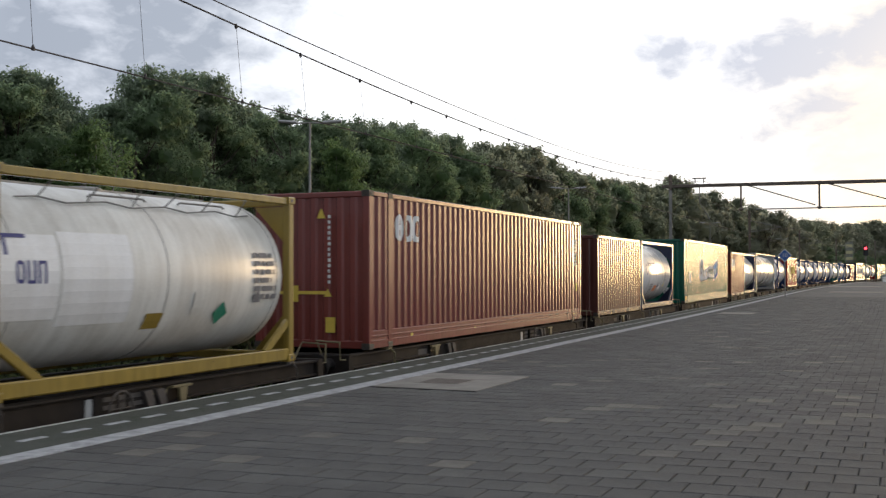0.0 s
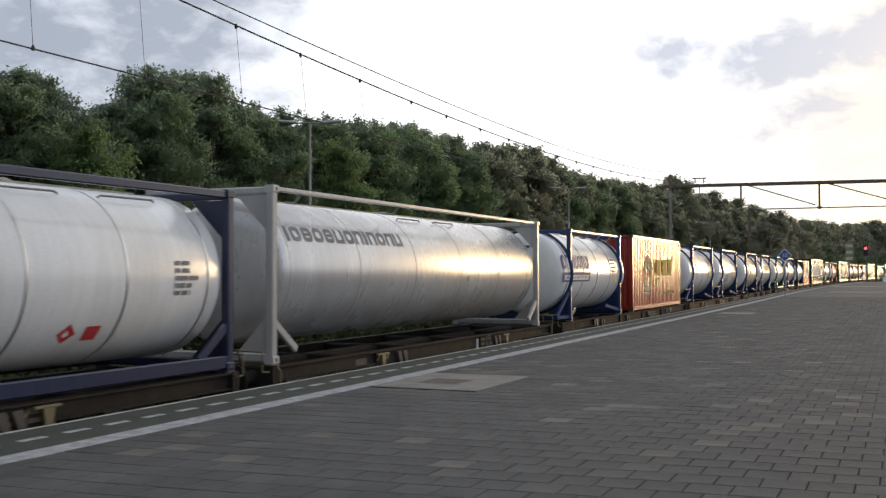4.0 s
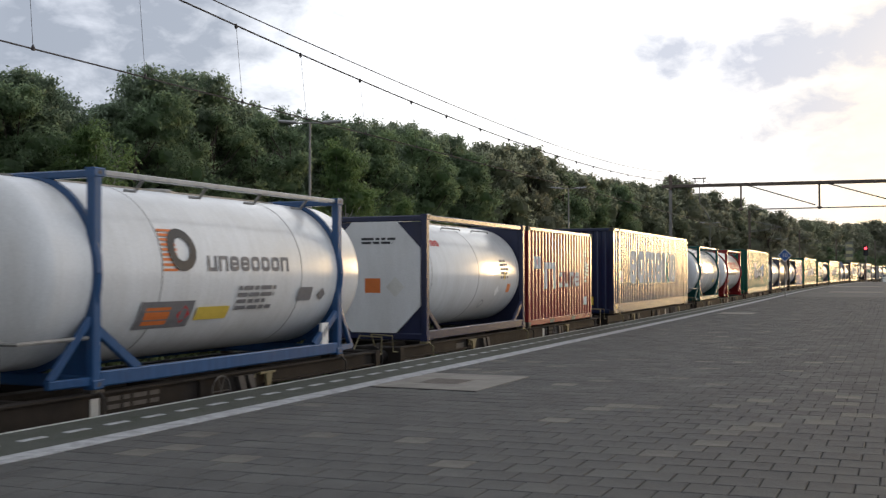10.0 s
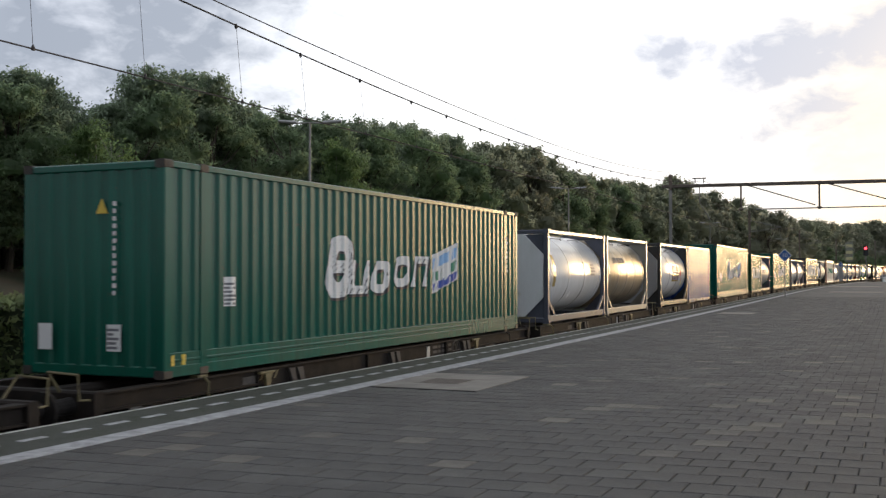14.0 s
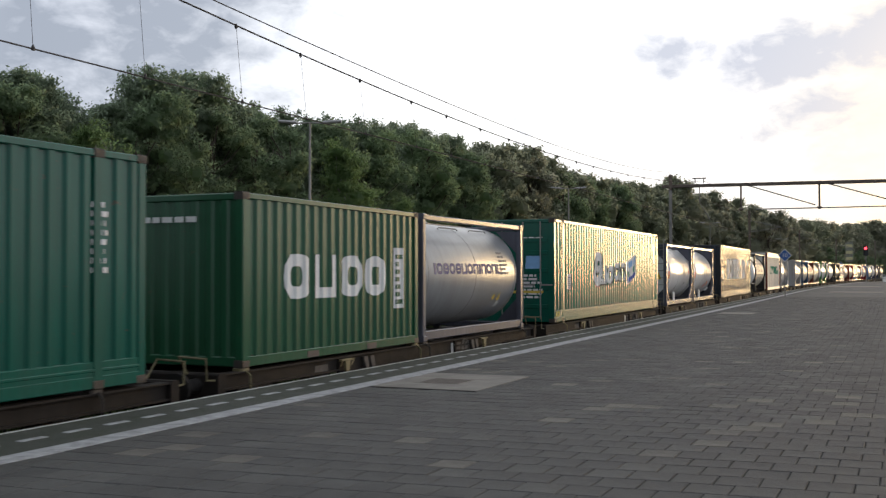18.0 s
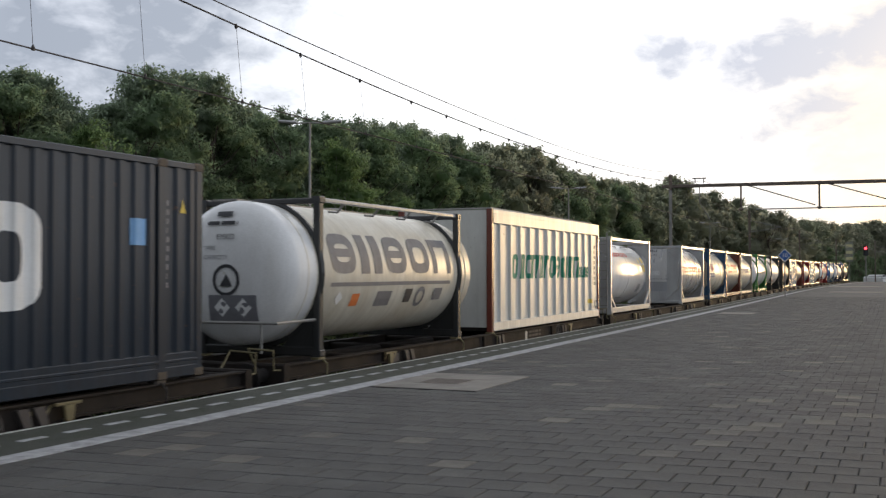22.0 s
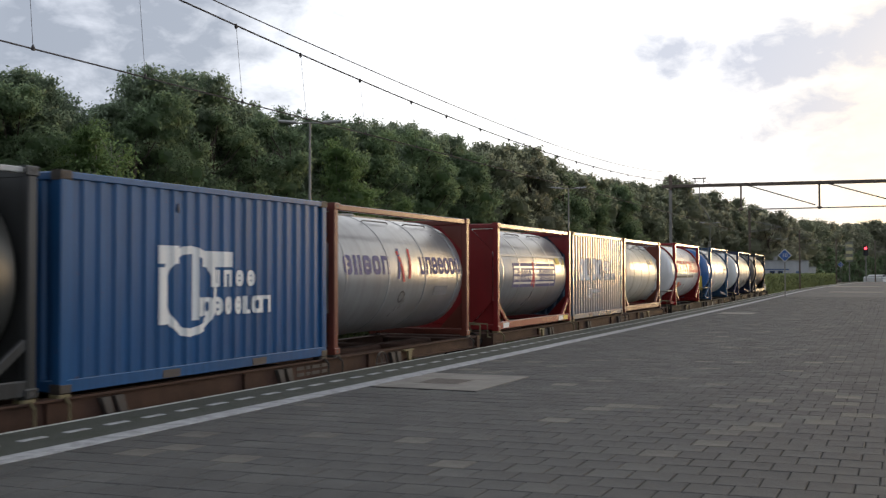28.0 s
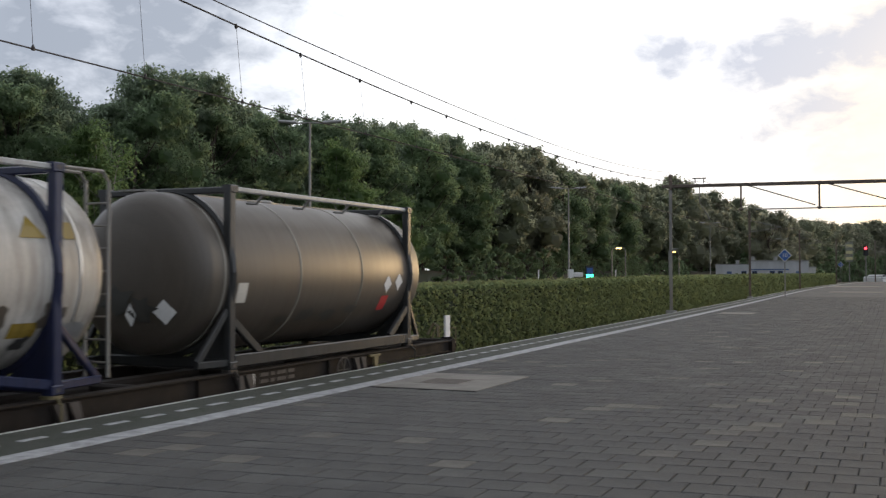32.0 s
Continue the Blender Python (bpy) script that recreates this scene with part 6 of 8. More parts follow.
def script_marks(y):
    return [*[("word", y + u, v + z, w, h, m, c, lean) for m, u, z in ((BLACK, 0.004, -0.05), (WHITE, 0.0, 0.0)) for v, w, h, c, lean in ((0.96, 0.86, 1.08, "8", 0.16),)],
            *[("word", y + u + k, v + z, w, 0.60, m, c, 0.26) for m, u, z in ((BLACK, 0.004, -0.05), (WHITE, 0.0, 0.0)) for k, v, w, c in ((0.060, 1.02, 1.50, "uo"), (0.185, 1.12, 1.55, "on"))], ("quad", y + 0.320, 0.96, 1.28, 0.80, WHITE), ("quad", y + 0.323, 1.46, 1.2, 0.22, SKYM), ("quad", y + 0.323, 1.20, 0.3, 0.2, GREENM), ("quad", y + 0.388, 1.40, 0.3, 0.2, GREENM), ("quad", y + 0.323, 1.00, 1.2, 0.16, ROYALM),
                   ("rect", 0.098, 0.92, 0.30, 0.42, WHITE), ("bars", 0.10, 1.28, 0.24, 0.34, GREYM, 6), ("rect", 0.010, 0.17, 0.30, 0.14, YELLOWM), ("bars", 0.93, 2.3, 0.28, 0.9, WHITE, 8)]


BOX_END = [("bars", 0.66, 2.4, 0.06, 1.3, WHITE, 13), ("rect", 0.62, 0.35, 0.24, 0.36, WHITE), ("bars", 0.625, 0.68, 0.2, 0.3, GREYM, 5), ("rect", 0.10, 0.35, 0.24, 0.36, WHITE), ("tri", 0.58, 2.2, 0.2, 0.2, YELLOWM)]
ARROW_END = [("bars", 0.66, 2.5, 0.06, 1.3, WHITE, 13), ("rect", 0.15, 1.0, 1.15, 0.06, YELLOWM), ("tri", 0.66, 0.96, 0.16, 0.14, YELLOWM), ("rect", 0.30, 0.86, 0.2, 0.3, YELLOWM), ("rect", 0.64, 0.3, 0.2, 0.28, YELLOWM), ("tri", 0.6, 2.4, 0.18, 0.18, YELLOWM)]
END_DATA = [("bars", 0.30, 2.22, 0.75, 0.22, BLACK, 2)]


load(-234.66, 6.058, tank("tank_container", "grey white tank container in an ochre yellow frame", SGREYW, OCHRE, hoses=True, bands=0, marks=[
    ("rect", 0.0, 0.85, 0.98, 1.0, SWHITE), ("rect", 0.175, 0.75, 1.22, 1.15, SWHITE), ("word", 0.055, 1.28, 0.46, 0.26, NAVYM, 3), ("rect", 0.03, 1.60, 0.05, 0.22, NAVYM), ("rect", 0.03, 1.80, 0.35, 0.05, NAVYM), ("rect", 0.445, 0.62, 0.34, 0.24, OCHRE),
    ("dia", 0.72, 0.80, 0.34, 0.38, GREENM), ("bars", 0.84, 1.75, 0.7, 0.75, GREYM, 6), ("tri", 0.86, 0.95, 0.2, 0.22, GREYM), ("rect", 0.60, 0.80, 0.22, 0.34, SGREYW)]))
load(-226.05, 13.716, container("long_container", "long brick red corrugated container", 13.716, 2.896, CAI_RED, marks=[
    ("word", 0.085, 2.0, 1.08, 0.52, WHITE, 3), ("rect", 0.93, 0.10, 0.3, 0.12, YELLOWM), ("rect", 0.12, 0.10, 0.3, 0.12, YELLOWM), ("rect", 0.36, 0.09, 0.45, 0.08, YELLOWM), ("tri", 0.965, 1.75, 0.2, 0.22, YELLOWM), ("rect", 0.96, 0.85, 0.12, 0.22, YELLOWM), ("bars", 0.955, 2.4, 0.12, 0.8, WHITE, 8)], end_marks=ARROW_END))
load(-210.37, 6.058, container("container", "dull brown corrugated container", 6.058, 2.591, BROWN_BOX, marks=[("bars", 0.9, 2.2, 0.14, 0.9, GREYM, 8)], end_marks=[("bars", 0.62, 2.3, 0.06, 1.3, WHITE, 13)]))
load(-204.03, 6.058, tank("tank_container", "clean white tank container in a navy frame", SWHITE, FNAVY, bands=5, marks=[
    ("word", 0.25, 1.62, 1.30, 0.15, NAVYM, 6), ("disc", 0.20, 1.50, 0.2, 0.2, NAVYM, 0.8), ("rect", 0.475, 0.60, 0.50, 0.26, ORANGEM), ("tri", 0.59, 0.78, 0.34, 0.16, BLACK), ("dia", 0.65, 0.75, 0.34, 0.34, WHITE), ("disc", 0.405, 0.56, 0.16, 0.16, BLACK, 0.8),
    ("tri", 0.77, 0.80, 0.2, 0.22, YELLOWM), ("bars", 0.34, 0.98, 0.8, 0.3, GREYM, 3), ("bars", 0.75, 1.45, 0.4, 0.4, GREYM, 4)], words=[("22K2 T11 L4BN", 0.75, 1.56, 0.12, GREYM)]))
load(-195.37, 13.716, container("long_container", "long deep green corrugated container with white lettering", 13.716, 2.896, EUGREEN, marks=script_marks(0.305), end_marks=BOX_END))
load(-180.10, 6.058, container("container", "brick red corrugated container with white lettering", 6.058, 2.591, CAI_RED, marks=[
    ("word", 0.10, 1.68, 0.92, 0.52, WHITE, 3), ("bars", 0.86, 2.1, 0.10, 1.1, GREYM, 9), ("bars", 0.91, 2.1, 0.08, 0.5, GREYM, 4), ("rect", 0.965, 1.2, 0.12, 0.10, WHITE)], end_marks=[("bars", 0.5, 2.2, 0.06, 1.2, WHITE, 12), ("rect", 0.8, 1.2, 0.2, 0.09, WHITE)]))
load(-173.72, 6.058, tank("tank_container", "white tank container in a navy frame", SWHITE, FNAVY, bands=4, marks=[
    ("dia", 0.50, 0.62, 0.3, 0.3, REDM), ("rect", 0.55, 0.5, 0.25, 0.22, REDM), ("rect", 0.12, 0.55, 0.3, 0.14, GREYM), ("rect", 0.10, 1.3, 0.35, 0.35, SGREYW), ("bars", 0.80, 1.6, 0.5, 0.5, GREYM, 5)]))
load(-166.64, 12.9, tank("long_tank_container", "long brushed silver tank container in a pale grey frame", SSILVER, FGREY, 12.9, 2.75, 1.18, -0.25, bands=0, side="none", brace="corner", top="pipe", marks=[
    ("word", 0.03, 1.92, 4.25, 0.28, GREYM, 13, 0.1), ("rect", 0.62, 1.2, 0.12, 0.12, GREYM)]))
load(-150.76, 6.058, tank("swap_tank", "white swap tank with rounded ends in a navy blue frame", SWHITE, FBLUE, 6.058, 2.67, 1.19, 0.86, bands=5, side="none", brace="splay", top="pipe", band=GREYM, marks=[
    ("word", 0.03, 1.50, 2.75, 0.42, NAVYM, 9), ("rect", 0.03, 1.12, 2.8, 0.28, NAVYM), ("word", 0.04, 1.17, 2.6, 0.15, WHITE, 15), ("bars", 0.73, 1.9, 0.6, 0.5, GREYM, 4), ("tri", 0.76, 1.20, 0.2, 0.2, YELLOWM), ("rect", 0.79, 1.06, 0.3, 0.14, YELLOWM), ("disc", 0.48, 0.75, 0.16, 0.16, GREYM, 0.8)], end_marks=END_DATA))
load(-142.99, 9.125, container("container", "bright red corrugated bulk container with yellow lettering", 9.125, 2.75, BULKRED, marks=[
    ("disc", 0.285, 1.32, 0.80, 0.80, CREAM, 0.93), ("disc", 0.285, 1.32, 0.69, 0.69, STRAW, 0.66), ("disc", 0.285, 1.32, 0.41, 0.41, CREAM, 0.86), ("disc", 0.300, 1.52, 0.09, 0.09, WHITE), ("word", 0.395, 1.26, 3.5, 0.66, YELLOWM, 9), ("word", 0.395, 0.90, 1.15, 0.26, OCHRE, 5), ("word", 0.59, 0.50, 2.4, 0.14, OCHRE, 15)],
    end_marks=[("bars", 0.62, 2.5, 0.06, 1.3, YELLOWM, 13), ("tri", 0.56, 0.45, 0.2, 0.2, YELLOWM)]))
load(-130.56, 6.058, tank("swap_tank", "white swap tank with rounded ends in a navy blue frame", SWHITE, FBLUE, 6.058, 2.67, 1.19, 0.96, bands=5, side="none", brace="splay", top="pipe", band=GREYM, guard=True, marks=[
    ("rect", 0.24, 1.55, 0.5, 0.3, NAVYM), ("word", 0.36, 1.5, 0.5, 0.2, TEALM, 3), ("dia", 0.36, 0.62, 0.3, 0.3, REDM), ("rect", 0.28, 0.5, 0.3, 0.26, REDM), ("rect", 0.725, 1.25, 0.55, 0.22, YELLOWM), ("tri", 0.825, 1.2, 0.24, 0.24, YELLOWM), ("bars", 0.72, 1.95, 0.8, 0.25, GREYM, 2)],
    words=[("EMKD", 0.74, 1.62, 0.15, BLACK)], end_marks=[("bars", 0.36, 2.15, 0.8, 0.22, BLACK, 2), ("tri", 0.82, 1.85, 0.26, 0.22, YELLOWM), ("dia", 0.60, 0.72, 0.3, 0.3, REDM), ("rect", 0.40, 0.95, 0.24, 0.4, SKYM)], end_words=[("EMKD", 0.42, 1.86, 0.14, BLACK)]))
load(-121.08, 6.058, tank("swap_tank", "white swap tank with dark label on rounded end, blue frame", SWHITE, FBLUE, 6.058, 2.67, 1.19, 0.96, bands=4, side="none", brace="splay", top="pipe", guard=True, marks=[
    ("word", 0.16, 1.40, 0.88, 0.20, NAVYM, 7), ("disc", 0.215, 1.92, 0.2, 0.2, REDM), ("rect", 0.20, 1.62, 0.12, 0.16, REDM), ("rect", 0.30, 0.82, 1.3, 0.42, GREYM), ("bars", 0.71, 2.0, 0.9, 0.35, GREYM, 3), ("rect", 0.725, 1.10, 0.42, 0.20, YELLOWM), ("rect", 0.735, 0.86, 0.2, 0.18, YELLOWM), ("bars", 0.16, 1.34, 0.7, 0.14, GREYM, 2)],
    end_marks=[("rect", 0.40, 0.72, 0.95, 0.62, BLACK), ("bars", 0.22, 2.28, 0.9, 0.2, BLACK, 2)], end_words=[("EMKD", 0.35, 1.92, 0.14, BLACK)]))
load(-109.98, 6.058, tank("swap_tank", "stained cream swap tank with grey bands in a blue frame", SCREAM, FBLUE, 6.058, 2.67, 1.19, 0.96, bands=6, side="none", brace="splay", top="pipe", band=GREYM, ladder=False, end_shell=SWHITE, marks=[
    ("word", 0.295, 1.62, 0.9, 0.38, SKYM, 2), ("word", 0.292, 1.38, 0.95, 0.14, NAVYM, 10), ("rect", 0.298, 0.62, 0.5, 0.26, ORANGEM), ("dia", 0.405, 0.72, 0.3, 0.3, REDM), ("bars", 0.295, 1.28, 1.0, 0.45, GREYM, 4), ("rect", 0.70, 1.75, 0.34, 0.24, OCHRE), ("rect", 0.765, 1.72, 0.3, 0.2, OCHRE), ("blot", 0.52, 0.85, 0.16, 0.14, SGREY), ("blot", 0.64, 0.80, 0.22, 0.16, SDIRTY), ("rect", 0.427, 1.05, 0.4, 0.9, SWHITE), ("rect", 0.80, 0.85, 0.28, 0.12, YELLOWM)],
    end_marks=[("dia", 0.60, 0.75, 0.3, 0.3, REDM), ("rect", 0.30, 1.25, 0.85, 0.34, SCREAM), ("rect", 0.25, 0.45, 0.12, 0.22, SKYM)], end_words=[("EMKD", 0.34, 2.05, 0.17, BLACK), ("MAX GROSS", 0.20, 1.80, 0.13, BLACK), ("TARE", 0.20, 1.63, 0.13, BLACK), ("MAWP:", 0.20, 1.47, 0.13, BLACK)]))
far_ladder(LOADS[-1][0])
load(-100.54, 6.058, tank("swap_tank", "smooth white swap tank in a blue frame with lettering", SWHITE, FBLUE, 6.058, 2.67, 1.19, 0.96, bands=0, side="none", brace="both", top="pipe", ladder=True, marks=[
    ("rect", 0.17, 1.0, 0.58, 0.82, SGREYW), ("word", 0.19, 1.38, 0.42, 0.46, NAVYM, 2), ("word", 0.316, 1.48, 2.7, 0.40, BLACK, 7), ("disc", 0.58, 0.92, 0.14, 0.14, BLACK), ("rect", 0.65, 0.95, 0.14, 0.12, BLACK), ("rect", 0.715, 1.5, 0.7, 0.22, YELLOWM), ("bars", 0.70, 1.92, 0.6, 0.2, GREYM, 2)],
    end_marks=[("rect", 0.38, 1.0, 0.36, 0.55, GREYM), ("word", 0.42, 1.2, 0.26, 0.28, NAVYM, 2), ("bars", 0.36, 2.25, 0.8, 0.12, BLACK, 1), ("bars", 0.40, 0.8, 0.4, 0.3, GREYM, 4)], end_words=[("AMKD", 0.40, 1.95, 0.13, BLACK)]))
load(-89.41, 6.058, tank("swap_tank", "clean white swap tank in a teal green frame", SWHITE, FTEAL, 6.058, 2.67, 1.19, 0.96, bands=0, side="rail", brace="both", top="pipe", guard=True, marks=[
    ("rect", 0.185, 1.05, 0.62, 0.78, SGREYW), ("word", 0.19, 1.22, 0.54, 0.5, NAVYM, 2), ("rect", 0.705, 0.88, 0.42, 0.16, YELLOWM), ("bars", 0.65, 1.95, 1.1, 0.5, GREYM, 5)],
    end_marks=[("rect", 0.40, 0.95, 0.30, 0.55, SGREYW), ("word", 0.41, 1.15, 0.26, 0.32, NAVYM, 2), ("bars", 0.34, 2.28, 0.75, 0.12, BLACK, 1)], end_words=[("EMKD", 0.44, 2.0, 0.12, BLACK)]))
load(-79.93, 6.058, tank("swap_tank", "white swap tank with orange and dark emblem in a blue frame", SWHITE, FMID, 6.058, 2.67, 1.19, 0.96, bands=0, side="rail", brace="both", top="pipe", guard=True, drain=-1, marks=[
    ("word", 0.405, 1.42, 2.1, 0.22, GREYM, 8), *[("rect", 0.285, 1.42 + 0.068 * k, 0.30, 0.036, ORANGEM) for k in range(9)], ("disc", 0.338, 1.72, 0.30, 0.30, BLACK, 0.55), ("rect", 0.24, 0.62, 1.1, 0.40, GREYM), ("rect", 0.255, 0.68, 0.5, 0.26, ORANGEM), ("dia", 0.355, 0.82, 0.28, 0.28, REDM), ("rect", 0.39, 0.72, 0.75, 0.2, YELLOWM), ("bars", 0.50, 1.25, 1.0, 0.4, GREYM, 4), ("rect", 0.71, 0.95, 0.4, 0.22, GREYM), ("dia", 0.80, 1.05, 0.22, 0.22, GREYM)],
    end_marks=[("dia", 0.60, 0.8, 0.3, 0.3, GREYM), ("rect", 0.56, 0.55, 0.3, 0.4, SGREYW)]))
load(-70.35, 6.058, tank("tank_container", "white tank container with white end plate in a navy frame", SWHITE, FNAVY, plate=SWHITE, bands=0, marks=[
    ("word", 0.02, 1.98, 0.95, 0.16, REDM, 5), ("rect", 0.83, 0.9, 0.22, 0.22, ORANGEM), ("dia", 0.72, 0.95, 0.28, 0.28, WHITE), ("bars", 0.74, 1.75, 0.6, 0.5, GREYM, 5), ("rect", 0.78, 1.22, 0.06, 0.2, YELLOWM), ("disc", 0.60, 0.62, 0.12, 0.12, GREYM, 0.8)],
    end_marks=[("rect", 0.40, 0.98, 0.36, 0.3, ORANGEM), ("dia", 0.75, 1.1, 0.42, 0.42, SGREYW), ("bars", 0.36, 2.15, 0.8, 0.16, BLACK, 2)]))
# added plate: its navy stands for the shade on the red wall behind
part("far_plate", Shape().box(-1.07, 1.07, 2.90, 2.93, 0.12, 2.50), FNAVY, LOADS[-1][0], "added navy plate for the shade behind the tank")
load(-64.02, 6.058, container("container", "crimson corrugated container with white lettering", 6.058, 2.591, KRED, marks=[
    ("word", 0.24, 0.95, 0.9, 0.72, WHITE, 1), ("word", 0.445, 0.98, 2.0, 0.42, WHITE, 4), ("rect", 0.085, 1.50, 0.5, 0.32, WHITE), ("disc", 0.125, 1.68, 0.08, 0.08, REDM), ("bars", 0.885, 2.1, 0.10, 1.0, WHITE, 9), ("bars", 0.925, 1.7, 0.1, 0.4, WHITE, 4), ("rect", 0.865, 0.42, 0.22, 0.24, WHITE)]))
load(-55.18, 13.716, container("long_container", "long dark navy corrugated container with white lettering", 13.716, 2.896, SAMBLUE, marks=[
    ("word", 0.175, 0.98, 6.15, 1.2, WHITE, "8om8i"), ("word", 0.640, 0.98, 0.66, 1.2, TEALM, "<"), ("word", 0.697, 0.98, 1.25, 1.2, WHITE, "io"), ("rect", 0.07, 1.02, 0.28, 0.42, WHITE), ("bars", 0.072, 1.4, 0.22, 0.34, REDM, 4), ("rect", 0.02, 0.12, 0.3, 0.16, YELLOWM), ("rect", 0.93, 0.1, 0.3, 0.1, YELLOWM)], end_marks=ARROW_END + [("rect", 0.60, 0.36, 0.22, 0.4, WHITE), ("rect", 0.1, 0.36, 0.22, 0.4, WHITE)]))
load(-38.02, 6.058, tank("swap_tank", "clean white swap tank in a teal green frame", SWHITE, FTEAL, 6.058, 2.67, 1.19, 0.96, bands=5, side="rail", brace="both", top="pipe", band=SGREYW, guard=True, hoses=True, marks=[
    ("rect", 0.185, 1.05, 0.62, 0.78, SGREYW), ("word", 0.19, 1.22, 0.54, 0.5, NAVYM, 2), ("rect", 0.695, 0.85, 0.22, 0.18, YELLOWM), ("rect", 0.738, 0.85, 0.24, 0.18, YELLOWM), ("tri", 0.825, 1.55, 0.2, 0.26, YELLOWM), ("bars", 0.67, 2.0, 0.7, 0.6, GREYM, 5)],
    end_marks=[("rect", 0.40, 0.95, 0.30, 0.55, SGREYW), ("word", 0.41, 1.15, 0.26, 0.32, NAVYM, 2), ("bars", 0.34, 2.28, 0.75, 0.12, BLACK, 1)], end_words=[("EMKD", 0.44, 2.0, 0.12, BLACK)]))
load(-28.48, 6.058, tank("swap_tank", "white swap tank with red lettering in a red frame", SWHITE, FRED, 6.058, 2.67, 1.19, 0.96, bands=5, side="none", brace="both", top="pipe", band=SGREYW, marks=[
    ("word", 0.163, 1.50, 5.3, 0.50, REDM, 11), ("rect", 0.163, 1.24, 3.6, 0.10, BLACK), ("dia", 0.214, 0.82, 0.3, 0.3, REDM), ("rect", 0.26, 0.70, 0.5, 0.26, ORANGEM), ("bars", 0.67, 2.25, 0.6, 0.3, GREYM, 3), ("tri", 0.80, 1.98, 0.2, 0.2, YELLOWM)], words=[("LIQUID LOGISTICS", 0.63, 1.30, 0.13, BLACK)],
    end_marks=[("bars", 0.30, 2.36, 0.75, 0.12, BLACK, 1)], end_words=[("AMKD", 0.42, 2.1, 0.12, BLACK), ("MAX GROSS", 0.22, 1.85, 0.11, GREYM), ("4,00 bar", 0.5, 1.66, 0.11, GREYM), ("CAPACITY", 0.22, 1.48, 0.11, GREYM)]))
load(-18.87, 13.716, container("long_container", "long deep green corrugated container with white lettering", 13.716, 2.896, EUGREEN, marks=script_marks(0.305), end_marks=BOX_END))
load(-2.58, 6.058, tank("tank_container", "white tank container with white end plate in a navy frame", SWHITE, FSTEEL, plate=SWHITE, bands=4, side="rail", marks=[
    ("rect", 0.10, 1.0, 0.24, 0.9, OCHRE), ("dia", 0.44, 0.72, 0.3, 0.3, WHITE), ("disc", 0.62, 1.6, 0.12, 0.12, BLACK, 0.7), ("bars", 0.75, 1.7, 0.6, 0.4, GREYM, 4)], end_marks=[("dia", 0.62, 0.8, 0.4, 0.4, SGREYW)]))
load(3.77, 6.058, tank("tank_container", "stained steel tank container in a grey cream frame", SGOLD, FCREAM, bands=5, marks=[("word", 0.2, 1.7, 1.6, 0.22, GREYM, 8)]))
load(12.33, 6.058, tank("tank_container", "white tank container with an orange name panel, navy frame", SWHITE, FDARK, bands=4, band=GREYM, plate=SGREY, hoses=True, marks=[
    ("rect", 0.45, 1.0, 1.5, 0.72, OCHRE), ("word", 0.46, 1.32, 1.4, 0.36, NAVYM, 5), ("word", 0.46, 1.06, 1.4, 0.16, NAVYM, 10), ("dia", 0.76, 1.35, 0.42, 0.42, REDM), ("rect", 0.79, 1.02, 0.14, 0.13, REDM), ("rect", 0.82, 0.82, 0.10, 0.18, YELLOWM)],
    words=[("22K2", 0.80, 1.52, 0.12, GREYM), ("UN PORTABLE TANK T11", 0.80, 1.36, 0.10, GREYM), ("IMDG-EQUASM", 0.80, 1.25, 0.10, GREYM), ("TC IMPACT APPROVED", 0.80, 1.14, 0.10, GREYM), ("4", 0.78, 0.62, 0.18, BLACK)]))
load(18.66, 6.058, container("container", "strong blue corrugated container with few markings", 6.058, 2.591, BOXBLUE, marks=[("bars", 0.90, 2.1, 0.1, 1.3, WHITE, 10), ("rect", 0.955, 1.32, 0.1, 0.16, YELLOWM), ("rect", 0.955, 1.12, 0.1, 0.14, WHITE)] + [("rect", 0.18 + 0.16 * i, 2.3, 0.05, 0.14, BLACK) for i in range(5)]))
load(27.24, 13.716, container("long_container", "long deep green corrugated container with white lettering", 13.716, 2.896, EUGREEN, marks=script_marks(0.305), end_marks=BOX_END))
load(43.13, 6.058, container("container", "faded grass green corrugated container with white lettering", 6.058, 2.591, UASGREEN, marks=[
    ("word", 0.195, 0.98, 3.45, 0.72, WHITE, 4), ("rect", 0.832, 0.72, 0.36, 1.15, WHITE), ("bars", 0.84, 1.8, 0.3, 1.0, UASGREEN, 7)], end_marks=[("bars", 0.1, 2.3, 1.4, 0.14, WHITE, 1)]))
load(49.46, 6.058, tank("tank_container", "dull grey tank container in a steel frame", SGREY, FSTEEL, bands=0, side="rail", brace="none", marks=[
    ("word", 0.10, 1.36, 4.0, 0.24, NAVYM, 13), ("bars", 0.76, 1.95, 0.6, 0.6, GREYM, 6), ("tri", 0.80, 0.70, 0.2, 0.22, YELLOWM), ("rect", 0.80, 0.5, 0.2, 0.16, WHITE), ("rect", 0.73, 0.72, 0.12, 0.14, YELLOWM)]))
load(58.17, 13.716, container("long_container", "long deep green corrugated container with doors toward the platform end", 13.716, 2.896, EUGREEN, marks=script_marks(0.305), doors=True, end_marks=[
    ("bars", 0.58, 2.45, 0.75, 0.16, WHITE, 1), ("rect", 0.12, 2.2, 0.14, 0.18, WHITE), ("word", 0.02, 1.62, 1.0, 0.24, WHITE, "uoon", 0.2), ("rect", 0.66, 1.5, 0.42, 0.36, SKYM, 0.1), ("bars", 0.56, 1.38, 0.8, 0.7, WHITE, 7), ("rect", 0.02, 0.82, 2.0, 0.07, YELLOWM)]))
